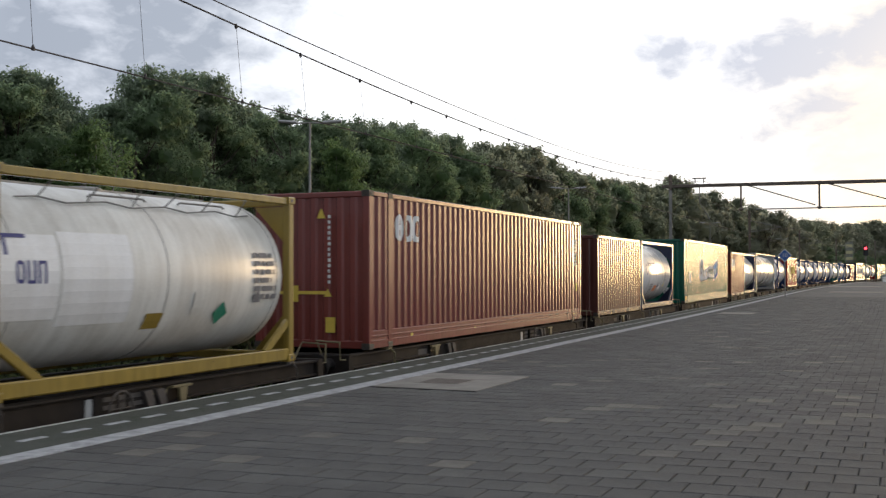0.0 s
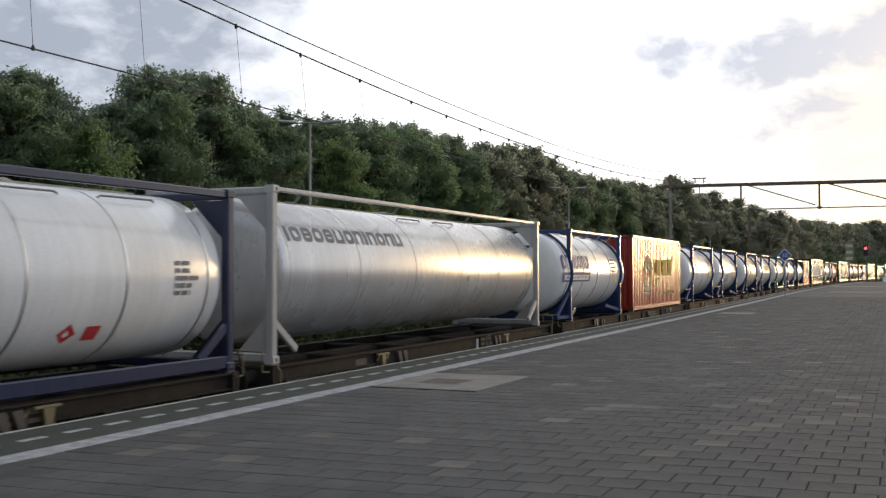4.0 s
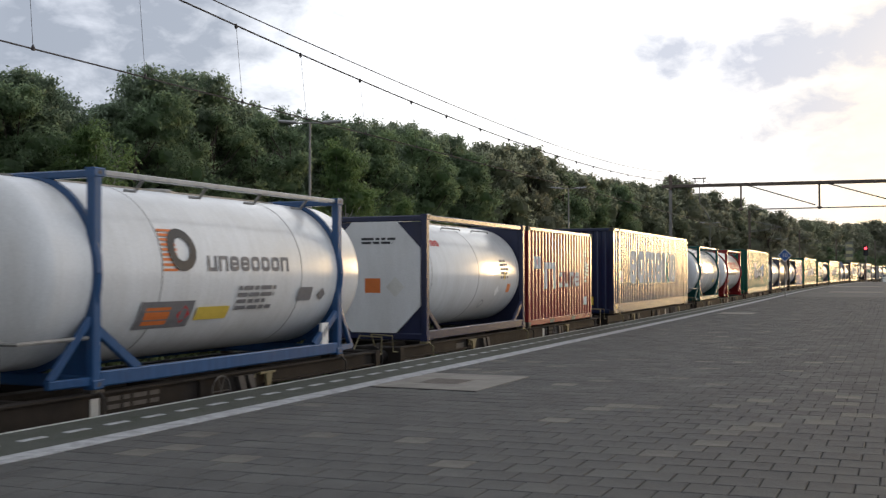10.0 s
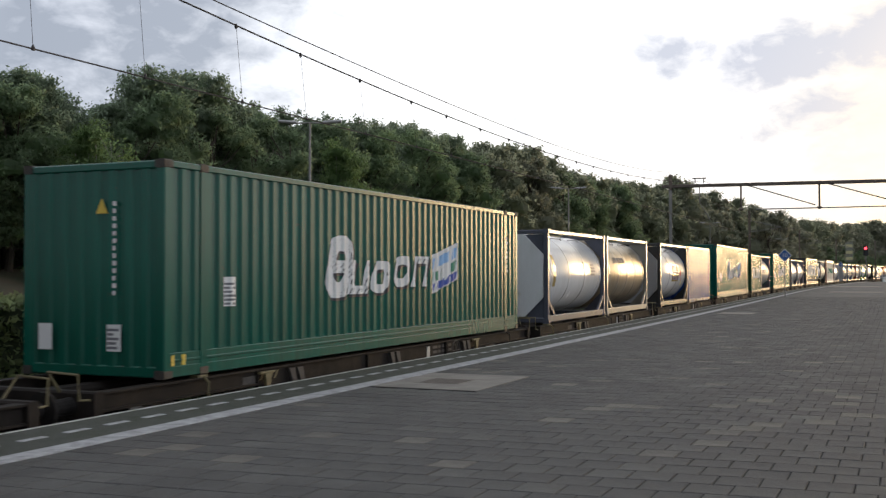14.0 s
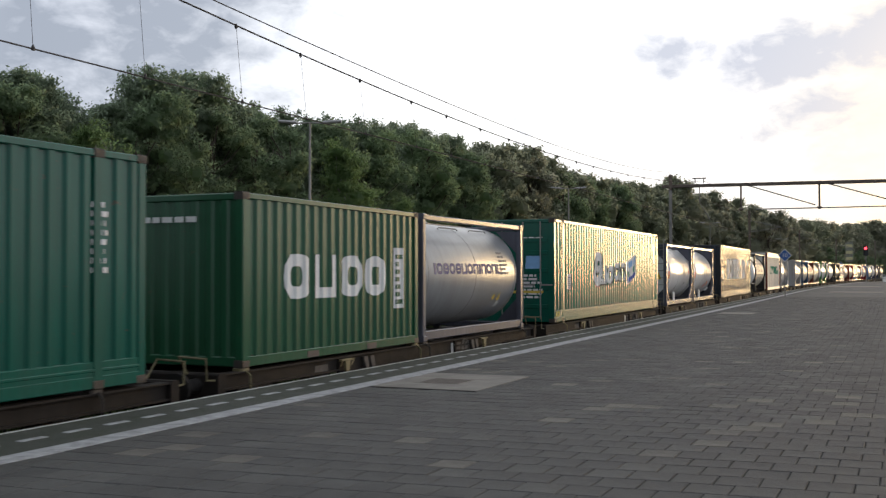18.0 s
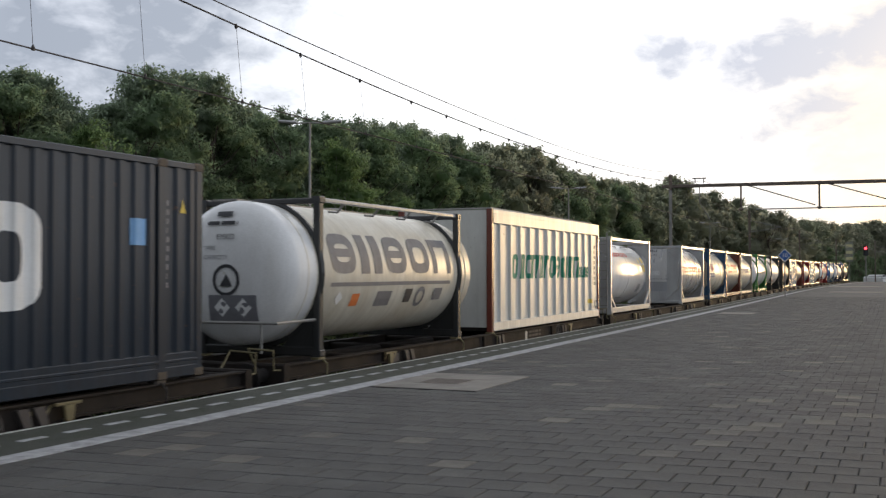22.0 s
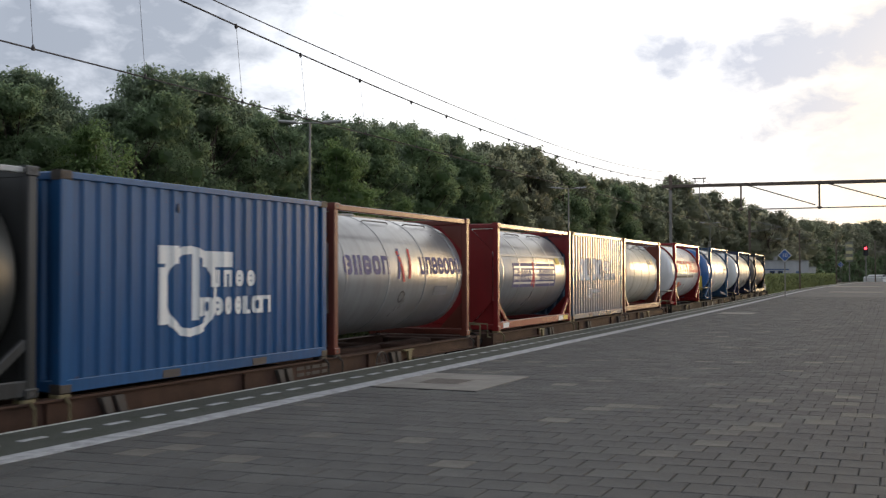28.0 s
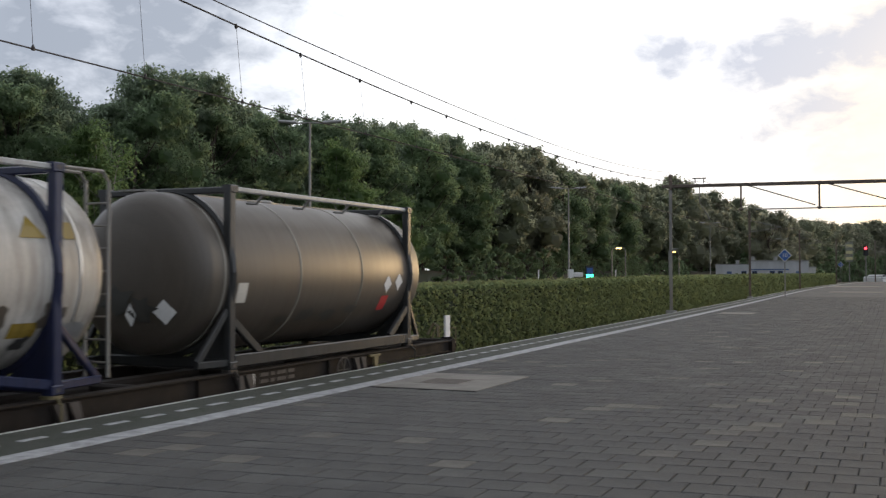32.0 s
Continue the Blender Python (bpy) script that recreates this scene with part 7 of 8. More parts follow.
BULK = [("disc", 0.115, 1.55, 0.36, 0.36, SKYM, 0.5), ("rect", 0.085, 1.12, 0.34, 0.32, ORANGEM), ("rect", 0.13, 1.45, 0.2, 0.45, ROYALM), ("word", 0.02, 0.92, 0.9, 0.12, BLACK, 10), ("word", 0.03, 0.76, 0.9, 0.12, BLACK, 9), ("disc", 0.46, 0.58, 0.14, 0.14, BLACK, 0.8), ("tri", 0.76, 0.95, 0.18, -0.16, BLACK)]
load(73.81, 6.058, tank("tank_container", "white tank container with blue and orange emblem, ladder on its end", SWHITE, FSTEEL, plate=SWHITE, ladder=True, bands=0, drain=1, marks=BULK + [("bars", 0.68, 1.75, 0.5, 0.5, GREYM, 5), ("dia", 0.90, 1.4, 0.26, 0.26, REDM)],
     end_marks=[("dia", 0.72, 1.75, 0.4, 0.4, REDM), ("disc", 0.30, 1.1, 0.26, 0.26, SKYM, 0.5), ("rect", 0.24, 0.85, 0.3, 0.2, ORANGEM), ("bars", 0.2, 2.2, 1.0, 0.4, BLACK, 3), ("rect", 0.62, 1.3, 0.3, 0.22, BLACK), ("tri", 0.93, 1.1, 0.26, 0.3, YELLOWM), ("dia", 0.70, 0.9, 0.34, 0.34, GREYM)]))
load(80.23, 6.058, tank("tank_container", "white tank container with blue and orange emblem in a grey frame", SWHITE, FSTEEL, bands=0, drain=1, marks=BULK + [("dia", 0.70, 0.70, 0.3, 0.3, REDM), ("rect", 0.77, 0.7, 0.26, 0.24, ORANGEM), ("bars", 0.55, 1.6, 0.5, 0.45, GREYM, 4), ("bars", 0.77, 1.9, 0.55, 0.3, GREYM, 3), ("tri", 0.67, 1.5, 0.22, -0.18, BLACK), ("rect", 0.79, 1.18, 0.08, 0.2, YELLOWM)],
     words=[("22K5 T12", 0.79, 1.62, 0.11, GREYM), ("FOR BATTERY", 0.54, 1.22, 0.09, GREYM), ("INDUSTRIAL USE ONLY", 0.52, 1.1, 0.09, GREYM)]))
load(88.91, 13.716, container("long_container", "long slate grey corrugated container with white lettering", 13.716, 2.896, SAMGREY, marks=[
    ("word", 0.175, 0.98, 8.4, 1.2, WHITE, "8om8i<io"), ("rect", 0.07, 1.02, 0.28, 0.42, WHITE), ("bars", 0.072, 1.4, 0.22, 0.34, REDM, 4), ("rect", 0.035, 1.3, 0.3, 0.12, WHITE), ("rect", 0.895, 1.75, 0.3, 0.34, SKYM), ("bars", 0.94, 2.4, 0.1, 1.2, GREYM, 10), ("tri", 0.97, 2.2, 0.18, 0.2, YELLOWM)],
    end_marks=[("bars", 0.66, 2.5, 0.06, 1.3, WHITE, 13), ("rect", 0.0, 0.98, 1.5, 0.06, OCHRE), ("rect", 0.60, 0.4, 0.26, 0.4, WHITE), ("rect", 0.3, 0.9, 0.16, 0.2, OCHRE)]))
load(105.84, 6.058, tank("swap_tank", "cream white swap tank with grey lettering in a charcoal frame", SCREAM, FDARK, 6.058, 2.67, 1.19, 0.96, bands=2, band=SCREAM, side="none", brace="none", top="pipe", guard=True, end_shell=SWHITE, marks=[
    ("word", 0.177, 1.38, 5.1, 0.74, GREYM, 6), ("rect", 0.175, 1.16, 5.1, 0.07, GREYM), ("rect", 0.28, 0.78, 0.28, 0.24, ORANGEM), ("rect", 0.40, 0.75, 0.6, 0.3, GREYM), ("disc", 0.64, 0.9, 0.22, 0.22, GREYM, 0.6), ("dia", 0.22, 0.95, 0.26, 0.26, WHITE), ("rect", 0.55, 0.8, 0.3, 0.28, BLACK), ("rect", 0.72, 0.82, 0.4, 0.26, GREYM)],
    end_marks=[("disc", 0.52, 1.28, 0.26, 0.26, BLACK, 0.78), ("tri", 0.52, 1.18, 0.24, 0.2, BLACK), ("rect", 0.35, 0.62, 0.9, 0.42, GREYM), ("dia", 0.48, 0.84, 0.3, 0.3, WHITE), ("dia", 0.68, 0.84, 0.3, 0.3, WHITE), ("bars", 0.32, 2.28, 0.7, 0.1, BLACK, 1), ("rect", 0.40, 2.32, 0.3, 0.08, BLACK)], end_words=[("EMKD", 0.42, 1.98, 0.13, BLACK), ("TARE", 0.3, 1.8, 0.10, GREYM), ("CAPACITY", 0.3, 1.65, 0.10, GREYM)]))
load(113.80, 9.60, ribbed_container("ribbed_container", "cream white ribbed bulk container with green lettering", 9.60, 2.9, CREAM, FBROWN, [
    ("word", 0.153, 1.24, 5.75, 0.62, GREENM, 12, 0.12), ("word", 0.77, 1.24, 1.05, 0.32, GREENM, 4, 0.12), ("bars", 0.945, 2.3, 0.2, 1.3, GREYM, 8), ("rect", 0.87, 0.45, 0.35, 0.12, YELLOWM), ("disc", 0.965, 0.4, 0.12, 0.12, GREYM, 0.7)], 12))
load(124.99, 6.058, tank("tank_container", "white tank container with red lettering in a pale grey frame", SWHITE, FGREY, bands=0, plate=SGREY, ladder=True, low=1.33, radius=1.1, marks=[
    ("word", 0.06, 1.98, 3.1, 0.18, REDM, 13, 0.1), ("rect", 0.78, 0.62, 0.45, 0.34, GREYM), ("bars", 0.4, 0.45, 0.9, 0.1, GREYM, 1), ("tri", 0.82, 1.75, 0.22, 0.24, YELLOWM), ("rect", 0.89, 1.75, 0.3, 0.22, YELLOWM), ("rect", 0.89, 1.4, 0.3, 0.26, YELLOWM), ("rect", 0.80, 1.42, 0.14, 0.2, OCHRE)], end_marks=[("tri", 0.75, 1.65, 0.3, 0.3, YELLOWM)]))
load(137.66, 6.058, tank("tank_container", "silver tank container with a grey end plate for foodstuffs", SSILVER, FGREY, plate=FGREY, bands=5, side="rail", marks=[
    ("word", 0.06, 1.38, 4.0, 0.28, REDM, 12, 0.12), ("word", 0.765, 1.38, 1.05, 0.2, REDM, 4, 0.12), ("rect", 0.72, 1.75, 0.2, 0.28, ROYALM), ("bars", 0.42, 1.05, 0.5, 0.08, GREYM, 1)],
    end_marks=[("rect", 0.22, 0.98, 1.12, 1.45, SSILVER), ("rect", 0.22, 0.55, 1.12, 0.42, SGREY), ("word", 0.40, 2.30, 0.32, 0.10, BLACK, 2), ("word", 0.36, 1.26, 0.5, 0.2, WHITE, 5)], end_words=[("22KA", 0.42, 2.16, 0.13, BLACK), ("FOR FOODSTUFFS ONLY", 0.24, 1.10, 0.105, GREYM)]))
load(145.50, 6.058, tank("tank_container", "cream tank container with navy lettering in a blue frame", SCREAM, FSKY, plate=FCREAM, bands=5, band=SCREAM, hoses=True, marks=[
    ("word", 0.05, 1.50, 1.75, 0.34, NAVYM, 7), ("disc", 0.235, 1.62, 0.2, 0.2, REDM), ("rect", 0.048, 1.14, 1.78, 0.2, NAVYM), ("word", 0.055, 1.18, 1.66, 0.13, WHITE, 14), ("disc", 0.472, 0.72, 0.16, 0.16, BLACK, 0.8), ("bars", 0.825, 1.75, 0.55, 0.5, GREYM, 5), ("tri", 0.90, 0.82, 0.18, 0.2, YELLOWM), ("rect", 0.89, 1.08, 0.16, 0.14, OCHRE)]))
load(151.77, 6.058, tank("tank_container", "dull grey tank container with red lettering in a red frame", SGREY, FBROWN, bands=0, side="rail", brace="none", marks=[
    ("word", 0.18, 1.36, 3.8, 0.5, REDM, 5), ("bars", 0.80, 1.95, 0.5, 0.4, GREYM, 4), ("rect", 0.80, 1.95, 0.16, 0.2, WHITE), ("rect", 0.86, 1.92, 0.18, 0.2, WHITE), ("tri", 0.94, 1.98, 0.2, 0.2, YELLOWM), ("rect", 0.11, 0.82, 0.16, 0.2, WHITE), ("dia", 0.42, 0.62, 0.14, 0.12, WHITE)]))
load(158.22, 6.058, tank("tank_container", "stained cream tank container with navy lettering, grey frame", SCREAM, FCREAM, bands=0, side="rail", brace="none", marks=[
    ("word", 0.035, 1.34, 4.4, 0.28, NAVYM, 12, 0.12), ("word", 0.81, 1.34, 1.0, 0.2, NAVYM, 4, 0.12), ("rect", 0.78, 0.95, 0.6, 0.26, SGREYW), ("bars", 0.76, 1.85, 0.6, 0.4, OCHRE, 4)]))
load(167.65, 6.058, tank("swap_tank", "white swap tank with rounded ends in a light green frame", SWHITE, FGREEN, 6.058, 2.67, 1.19, 0.96, bands=5, side="rail", brace="both", top="pipe", band=SGREYW, marks=[
    ("rect", 0.275, 1.65, 0.7, 0.5, ROYALM), ("word", 0.29, 1.28, 1.1, 0.26, GREYM, 3), ("word", 0.45, 1.28, 2.3, 0.16, GREYM, 9), ("bars", 0.76, 1.9, 0.5, 0.5, GREYM, 5), ("rect", 0.74, 1.28, 0.3, 0.2, ORANGEM)], end_marks=[("rect", 0.60, 0.9, 0.4, 0.45, GREYM), ("bars", 0.36, 2.2, 0.7, 0.2, BLACK, 2)]))
load(177.30, 6.058, tank("swap_tank", "grey white swap tank with wide end placard in charcoal frame", SGREYW, FDARK, 6.058, 2.67, 1.19, 0.86, bands=3, side="none", brace="none", top="beam", guard=True, end_shell=SCREAM, marks=[
    ("rect", 0.28, 1.6, 0.34, 0.34, SKYM), ("dia", 0.42, 0.62, 0.3, 0.3, REDM), ("rect", 0.48, 0.5, 0.3, 0.26, ORANGEM), ("bars", 0.72, 1.8, 0.5, 0.4, GREYM, 4)], end_marks=[("rect", 0.34, 1.1, 0.75, 0.42, WHITE), ("rect", 0.34, 0.78, 0.75, 0.28, GREYM), ("dia", 0.72, 0.92, 0.34, 0.34, REDM)]))
load(186.60, 6.058, tank("tank_container", "dark charcoal tank container with white data on its end plate", SDARK, FDARK, plate=FDARK, bands=5, band=FCREAM, top="pipe", marks=[
    ("rect", 0.338, 0.60, 0.65, 0.2, WHITE), ("rect", 0.448, 0.58, 0.5, 0.26, ORANGEM), ("dia", 0.575, 0.72, 0.3, 0.3, WHITE), ("rect", 0.80, 1.62, 0.3, 0.34, YELLOWM), ("tri", 0.85, 1.68, 0.2, 0.2, YELLOWM), ("rect", 0.89, 1.85, 0.2, 0.2, YELLOWM), ("rect", 0.80, 1.48, 0.6, 0.1, YELLOWM)],
    end_marks=[("rect", 0.44, 2.12, 0.38, 0.18, WHITE), ("bars", 0.30, 2.06, 0.85, 0.14, WHITE, 1), ("rect", 0.26, 0.62, 0.34, 0.32, ORANGEM), ("dia", 0.65, 0.78, 0.38, 0.4, WHITE)],
    end_words=[("22K2", 0.44, 1.86, 0.12, WHITE), ("MAX. GROSS:", 0.24, 1.62, 0.12, WHITE), ("TARE:", 0.24, 1.47, 0.12, WHITE), ("MAWP:   4,00 bar", 0.24, 1.32, 0.12, WHITE), ("CAPACITY: 24.000L", 0.24, 1.17, 0.12, WHITE)]))
# added dark plate covers the blue wall behind, shaded in the narrow gap
part("far_plate", Shape().box(-1.07, 1.07, 2.90, 2.93, 0.12, 2.50), FDARK, LOADS[-1][0], "added charcoal plate for the shade behind the tank")
load(193.01, 6.058, container("container", "mid blue corrugated container with white lettering", 6.058, 2.591, TRANSBLUE, marks=[
    ("rect", 0.29, 1.52, 0.45, 0.24, WHITE), ("disc", 0.40, 1.15, 0.62, 0.62, WHITE, 0.82), ("rect", 0.41, 0.75, 0.12, 0.95, WHITE), ("rect", 0.44, 1.48, 0.75, 0.22, WHITE), ("word", 0.475, 1.20, 1.1, 0.24, WHITE, 4), ("word", 0.43, 0.80, 1.75, 0.26, WHITE, 8), ("rect", 0.29, 0.72, 0.2, 0.75, WHITE), ("rect", 0.35, 2.2, 0.05, 0.12, BLACK)]))
load(199.36, 6.058, tank("tank_container", "silver tank container with navy lettering in a red brown frame", SDULL, FBROWN, bands=4, band=SGREY, side="none", brace="none", marks=[
    ("word", 0.06, 1.36, 1.8, 0.36, NAVYM, 6), ("word", 0.60, 1.36, 2.05, 0.36, NAVYM, 7), ("rect", 0.42, 1.28, 0.10, 0.6, NAVYM, 0.2), ("rect", 0.46, 1.22, 0.10, 0.6, REDM, -0.3), ("rect", 0.50, 1.28, 0.10, 0.6, REDM, 0.2), ("disc", 0.47, 0.92, 0.13, 0.13, BLACK, 0.7), ("rect", 0.72, 0.92, 0.7, 0.2, GREYM)]))
load(207.25, 6.058, tank("tank_container", "silver tank container with navy name band in dark red frame", SDULL, DARKRED, bands=5, band=CHROME, side="rail", plate=DARKRED, marks=[
    ("rect", 0.196, 1.02, 3.5, 0.62, NAVYM), ("rect", 0.21, 1.10, 3.3, 0.46, SGREYW), ("word", 0.222, 1.16, 1.2, 0.30, NAVYM, 6), ("word", 0.545, 1.16, 1.2, 0.30, NAVYM, 7), ("rect", 0.44, 1.05, 0.10, 0.62, REDM, 0.2), ("rect", 0.475, 1.0, 0.10, 0.5, REDM, -0.3), ("rect", 0.81, 1.62, 0.36, 0.18, YELLOWM), ("tri", 0.93, 1.62, 0.18, 0.2, YELLOWM), ("rect", 0.02, 1.80, 5.6, 0.06, FGREY)]))
for y, paint in ((-2.45, WHITE), (2.05, WHITE), (2.5, YELLOWM)):
    part("rail_mark", Shape().box(1.201, 1.204, y - 0.2, y + 0.2, 0.06, 0.18), paint, LOADS[-1][0])
load(213.49, 6.058, container("container", "weathered blue grey corrugated container with white lettering", 6.058, 2.591, UTBLUE, marks=[
    ("word", 0.125, 1.15, 2.65, 0.68, WHITE, 4), ("word", 0.60, 1.45, 0.85, 0.30, WHITE, 3), ("word", 0.595, 1.14, 1.35, 0.22, WHITE, 7), ("word", 0.287, 0.92, 0.3, 0.12, WHITE, 4), ("word", 0.287, 0.76, 1.6, 0.12, WHITE, 14), ("word", 0.287, 0.60, 0.35, 0.12, WHITE, 4), ("bars", 0.94, 2.2, 0.1, 0.9, WHITE, 7)]))
load(219.90, 6.058, tank("tank_container", "cream tank container stained yellow in an orange brown frame", SCREAM, FBROWN, bands=5, band=SCREAM, hoses=True, side="rail", marks=[
    ("word", 0.20, 1.5, 2.6, 0.26, OCHRE, 9), ("rect", 0.02, 1.2, 0.3, 0.5, REDM), ("tri", 0.84, 1.72, 0.26, 0.26, YELLOWM), ("rect", 0.76, 1.55, 0.24, 0.24, OCHRE), ("dia", 0.92, 1.1, 0.16, 0.16, BLACK), ("bars", 0.70, 1.9, 0.6, 0.2, GREYM, 2)]))
load(229.25, 6.058, tank("swap_tank", "white swap tank with red lettering and worn end, red frame", SWHITE, FRED, 6.058, 2.67, 1.19, 0.86, bands=5, side="none", brace="both", top="beam", band=SGREYW, guard=True, marks=[
    ("word", 0.15, 1.38, 5.5, 0.54, REDM, 11), ("rect", 0.152, 1.15, 4.3, 0.10, BLACK), ("dia", 0.345, 0.82, 0.3, 0.3, REDM), ("rect", 0.245, 0.70, 0.5, 0.26, ORANGEM), ("disc", 0.455, 0.72, 0.14, 0.14, BLACK, 0.8), ("bars", 0.70, 2.05, 0.6, 0.2, BLACK, 2)], words=[("LOGISTICS", 0.735, 1.22, 0.15, BLACK)],
    end_marks=[("dia", 0.74, 1.3, 0.36, 0.36, REDM), ("tri", 0.18, 1.8, 0.22, 0.26, YELLOWM), ("rect", 0.20, 1.05, 0.75, 0.45, SGREYW), ("rect", 0.60, 1.6, 0.4, 0.26, SGREYW), ("bars", 0.36, 2.28, 0.7, 0.1, BLACK, 1)], end_words=[("AMKD", 0.46, 2.06, 0.11, BLACK)]))
load(238.97, 6.058, tank("swap_tank", "grey white swap tank with blue and yellow end, blue frame", SGREYW, FSKY, 6.058, 2.67, 1.19, 0.96, bands=5, side="none", brace="splay", top="pipe", end_shell=SLEFT_BLUE, ladder=True, guard=True, hoses=True, marks=[
    ("rect", 0.24, 0.60, 0.45, 0.26, ORANGEM), ("dia", 0.335, 0.74, 0.3, 0.3, REDM), ("rect", 0.78, 1.5, 0.2, 0.16, YELLOWM), ("rect", 0.74, 0.8, 0.16, 0.12, YELLOWM), ("bars", 0.70, 1.8, 0.5, 0.5, GREYM, 5)], end_marks=[("rect", 0.06, 0.5, 1.76, 0.72, YELLOWM), ("rect", 0.12, 1.4, 0.2, 0.4, WHITE), ("tri", 0.62, 1.5, 0.2, 0.22, YELLOWM)]))
PEEL = [SBROWN, SDARK, SBROWN, SDARK, SGREY]
pr = random.Random(3)
END_GRIME = [(pr.choice(("dia", "dia", "blot")), min(0.78, max(0.12, pr.gauss(0.45, 0.19))), min(1.7, max(0.5, pr.gauss(1.02, 0.34))), pr.uniform(0.12, 0.30), pr.uniform(0.12, 0.28), pr.choice(PEEL)) for _ in range(64)]
SIDE_GRIME = [(pr.choice(("blot", "blot", "dia")), pr.uniform(0.25, 0.93), pr.uniform(0.42, 0.95), pr.uniform(0.10, 0.30), pr.uniform(0.10, 0.24), pr.choice(PEEL)) for _ in range(26)]


load(249.96, 6.058, tank("swap_tank", "grimy white swap tank with peeling end in a dark navy frame", SDIRTY, FNAVY, 6.058, 2.67, 1.19, 0.96, bands=5, side="none", brace="splay", top="pipe", band=CHROME, ladder=False, guard=False, end_shell=SWHITE, marks=[
    ("rect", 0.135, 1.2, 0.42, 0.3, ORANGEM), ("word", 0.68, 1.95, 0.6, 0.2, BLACK, 3), ("tri", 0.83, 1.80, 0.4, 0.28, OCHRE), ("rect", 0.89, 1.80, 0.18, 0.22, OCHRE), ("rect", 0.80, 0.62, 0.4, 0.2, OCHRE), ("rect", 0.70, 1.15, 0.3, 0.3, SGREYW)] + SIDE_GRIME,
    end_marks=END_GRIME + [("dia", 0.66, 1.35, 0.4, 0.4, WHITE), ("bars", 0.34, 2.24, 0.7, 0.1, BLACK, 1)], end_words=[("AMKD", 0.42, 2.02, 0.11, BLACK)]))
far_ladder(LOADS[-1][0])
load(259.30, 6.058, tank("swap_tank", "sooty brown swap tank with pale bands in a charcoal frame", SBROWN, FDARK, 6.058, 2.67, 1.19, 0.74, bands=4, side="rail", brace="both", top="pipe", band=FCREAM, marks=[
    ("dia", 0.775, 1.18, 0.3, 0.34, WHITE), ("dia", 0.835, 1.22, 0.3, 0.34, WHITE), ("rect", 0.755, 0.66, 0.28, 0.3, REDM), ("rect", 0.13, 0.95, 0.25, 0.3, SGREYW), ("blot", 0.42, 0.66, 0.35, 0.16, SDARK), ("blot", 0.52, 0.60, 0.30, 0.14, SDARK), ("blot", 0.62, 0.72, 0.28, 0.12, SDARK), ("blot", 0.33, 0.60, 0.24, 0.12, SDARK)], end_marks=[("dia", 0.80, 0.85, 0.36, 0.36, WHITE), ("blot", 0.40, 1.0, 0.34, 0.26, SDARK), ("blot", 0.62, 0.9, 0.26, 0.2, SDARK), ("dia", 0.52, 0.8, 0.2, 0.34, WHITE)]))

# wagons: first and last load of each, and their paint
GROUPS = [(0, 0, 0), (1, 1, 0), (2, 3, 0), (4, 4, 0), (5, 6, 0), (7, 7, 0), (8, 9, 0), (10, 11, 1), (12, 13, 0), (14, 15, 0), (16, 17, 0), (18, 18, 0), (19, 20, 0), (21, 21, 0), (22, 23, 0), (24, 25, 0), (26, 26, 0), (27, 28, 0), (29, 29, 0),
          (30, 31, 0), (32, 32, 0), (33, 34, 0), (35, 36, 0), (37, 39, 0), (40, 41, 0), (42, 44, 1), (45, 47, 1), (48, 49, 0), (50, 51, 0)]
ends = []
for a, b, _ in GROUPS:
    ends.append((LOADS[a][1], LOADS[b][1] + LOADS[b][2]))
WAGONS = []
for k, (a, b, rust) in enumerate(GROUPS):
    lo = (ends[k - 1][1] + ends[k][0]) / 2 + 0.46 if k else ends[k][0] - 7.0
    hi = (ends[k][1] + ends[k + 1][0]) / 2 - 0.46 if k < len(GROUPS) - 1 else ends[k][1] + 2.05
    mid = (lo + hi) / 2
    spots = []
    for ob, s, length in LOADS[a:b + 1]:
        inset = 0.089 if length < 13 else 0.86
        spots += [s + inset - mid, s + length - inset - mid]
    w = wagon(hi - lo, WAGON_RUST if rust else WAGON, "rust red container flat wagon with grimy fittings" if rust else "grimy dark container flat wagon with pale brackets", spots, tail=(k == len(GROUPS) - 1))
    WAGONS.append((w, lo, hi - lo))

# ---- paving, stone by stone ----
PW, PL, SKEW = 0.333, 0.362, 0.08       # width, row pitch, and how far the rows run out of square
hx, hy = PW / 2 - 0.005, PL / 2 - 0.005
paver = shared("paver", lambda: Shape().add(
    [(sx * (hx - q), sy * (hy - q) + SKEW * sx * (hx - q), z) for q, z in ((0.0, -0.007), (0.007, 0.0), (0.0, -0.03)) for sx, sy in ((-1, -1), (1, -1), (1, 1), (-1, 1))],
    [(4, 5, 6, 7), (0, 1, 5, 4), (1, 2, 6, 5), (2, 3, 7, 6), (3, 0, 4, 7), (8, 9, 1, 0), (9, 10, 2, 1), (10, 11, 3, 2), (11, 8, 0, 3)]), PAVER)
paving = thing("platform_paving", "grey square concrete pavers in half bond", "pavement", kind="structure")
rest, pale_rest = Shape(), Shape()
pr = random.Random(8)
single = 0
mesh_v = [tuple(v.co) for v in paver.vertices]
mesh_f = [tuple(p.vertices) for p in paver.polygons]
pale_paver = shared("paver", lambda: Shape().add(mesh_v, mesh_f), PALE_PAVER)
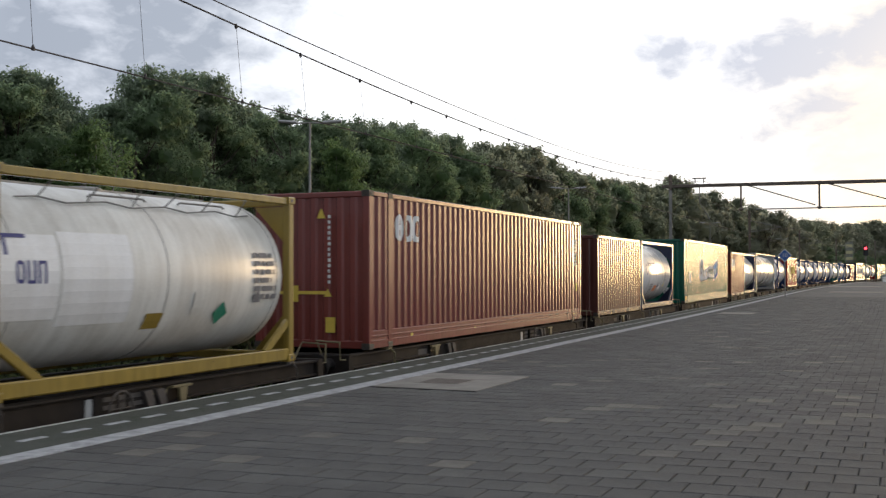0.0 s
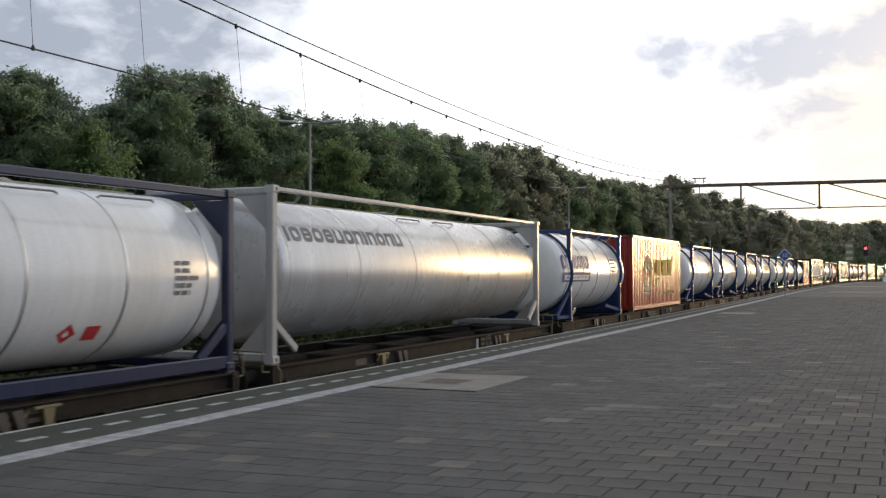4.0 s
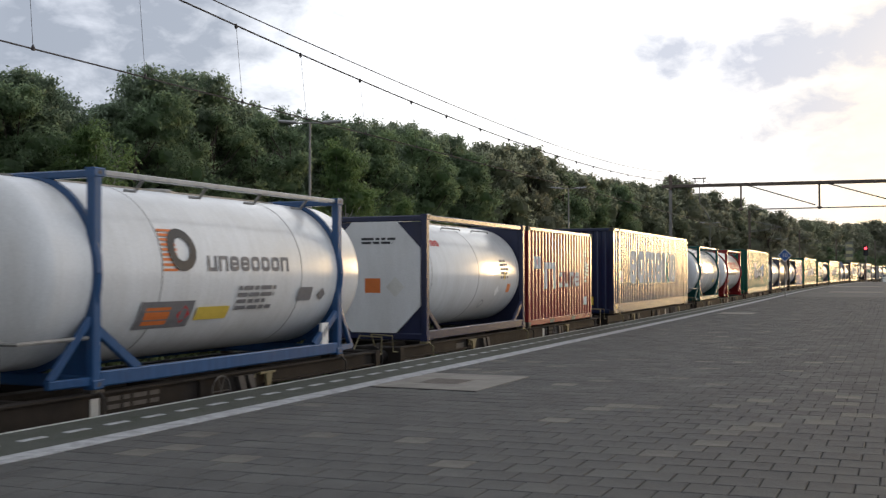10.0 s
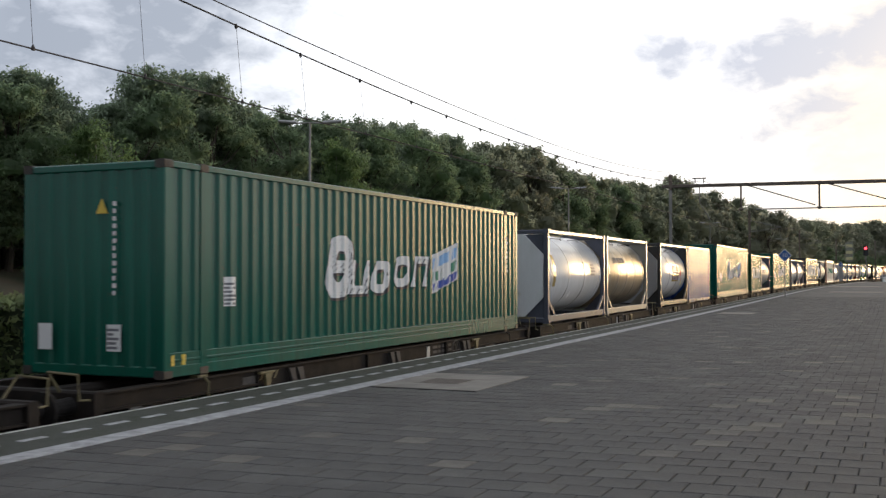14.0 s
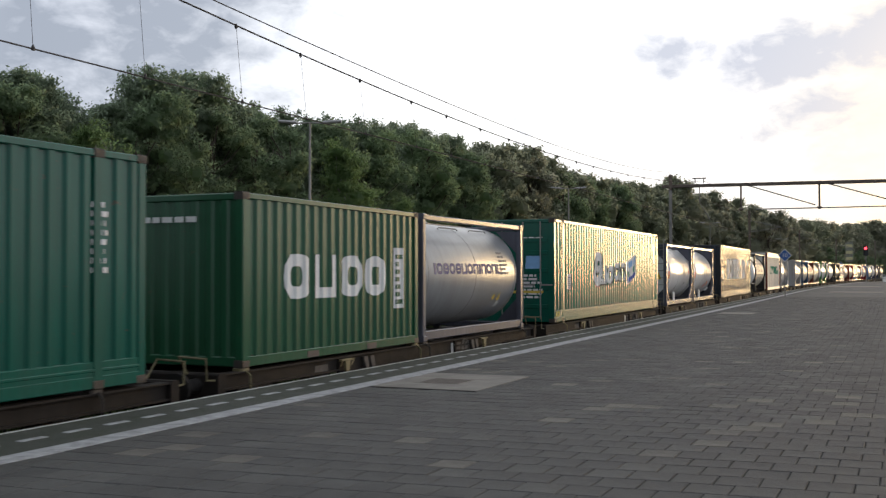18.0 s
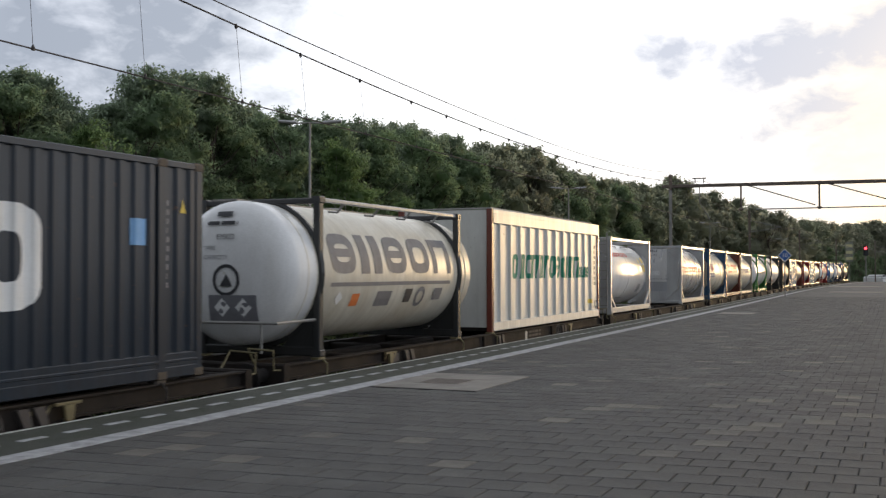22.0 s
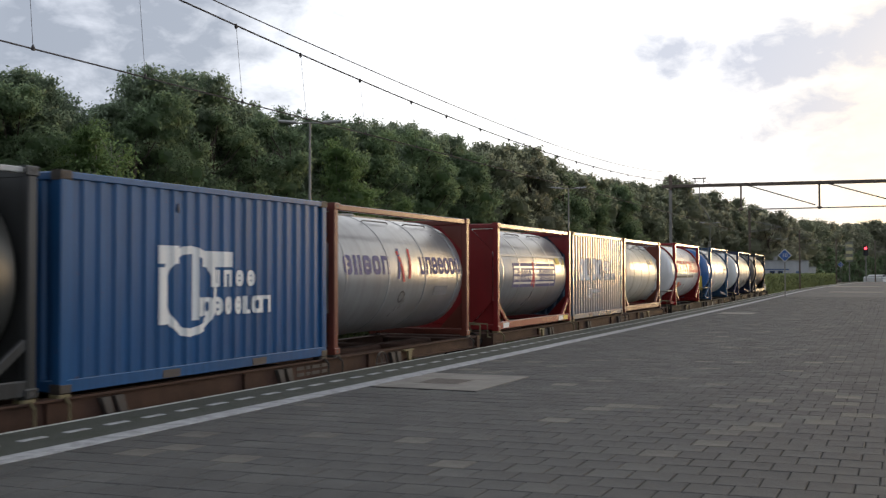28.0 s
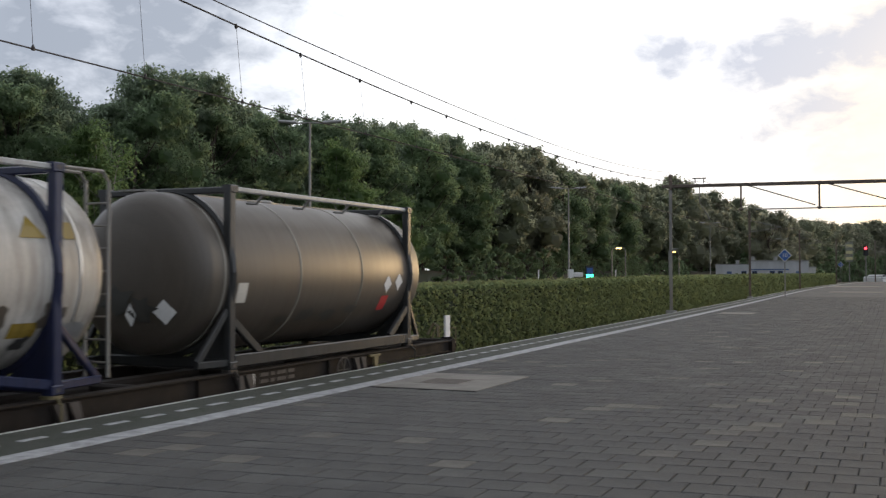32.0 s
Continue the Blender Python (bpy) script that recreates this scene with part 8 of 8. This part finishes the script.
PALE = [(-5.27, 7.84), (-6.41, 8.85), (-5.24, 9.15), (-6.33, 7.45), (-6.3, 7.9), (-3.42, 8.28), (-4.53, 9.3), (-4.53, 14.69), (-2.83, 12.06), (-2.2, 12.89), (-2.79, 12.76), (-1.84, 13.65), (-1.6, 10.29), (-1.63, 10.82), (-1.36, 11.8), (-1.08, 11.92), (-0.67, 12.72),
        (-3.5, 19.33), (-4.78, 19.47), (-3.54, 11.1), (-3.51, 12.33), (-1.62, 20.11), (-1.25, 20.26), (-2.93, 19.56), (-1.83, 18.23), (-6.12, 16.43), (-3.29, 12.54), (-1.49, 11.43), (-0.7, 13.9), (-0.35, 12.75), (-2.1, 9.4), (-6.6, 11.1)]
for j in range(220):
    row = -6.0 + j * PL
    if row > PAVE_END:
        break
    x = -7.05 + rail(row)[0] + PW / 2
    if j % 2:
        rest.add([(vx * 0.48 + x - PW / 4, vy + row + SKEW * (x - PW / 4), vz - 0.001) for vx, vy, vz in mesh_v], mesh_f)
        x += PW / 2
    while x < 6.5:
        y = row + SKEW * x
        z, tilt = pr.gauss(-0.001, 0.0013), pr.gauss(0, 0.28)
        if not (-6.95 < x < -5.5 and 13.4 < y < 15.35):
            if any(abs(x - a) < PW / 2 and abs(y - b) < PL / 2 for a, b in PALE) or (y > 14 and pr.random() < 0.045):
                if y < 20.5:
                    part("paver", pale_paver, PALE_PAVER, paving, at=pose(x, y, z, tilt, 0, pr.gauss(0, 0.25)))
                else:
                    pale_rest.add([(vx + x, vy + y, vz + z) for vx, vy, vz in mesh_v], mesh_f)
            elif single < 300 and 7.2 < y < 12.0 and -5.2 < x < -0.3:
                part("paver", paver, PAVER, paving, at=pose(x, y, z, tilt, pr.gauss(0, 0.2), pr.gauss(0, 0.25)))
                single += 1
            else:
                k = math.tan(radians(tilt))
                rest.add([(vx + x, vy + y, vz + z + k * vy) for vx, vy, vz in mesh_v], mesh_f)
        x += PW
tagged(part("more_pavers", rest, PAVER, paving), kind="stuff")
tagged(part("more_pale_pavers", pale_rest, PALE_PAVER, paving), kind="stuff")

# ---- movement: the whole train rolls past at an even pace ----
GONE = [-242.92, -227.03, -211.16, -195.64, -180.35, -165.12, -149.83, -134.72, -119.64, -104.55, -89.75, -74.83, -60.01, -44.98, -29.99, -15.19, -0.08, 15.05, 30.23, 45.42, 60.38, 75.59, 90.72, 106.35, 121.67, 137.08, 152.48,
        167.98, 183.74, 199.38, 215.02, 230.87, 246.7]


def motions():
    for ob, s, length in LOADS + WAGONS:
        walk(ob, [(t, on_line(s + length / 2 - GONE[t], TRACK, DECK)) for t in range(33)])


motions()
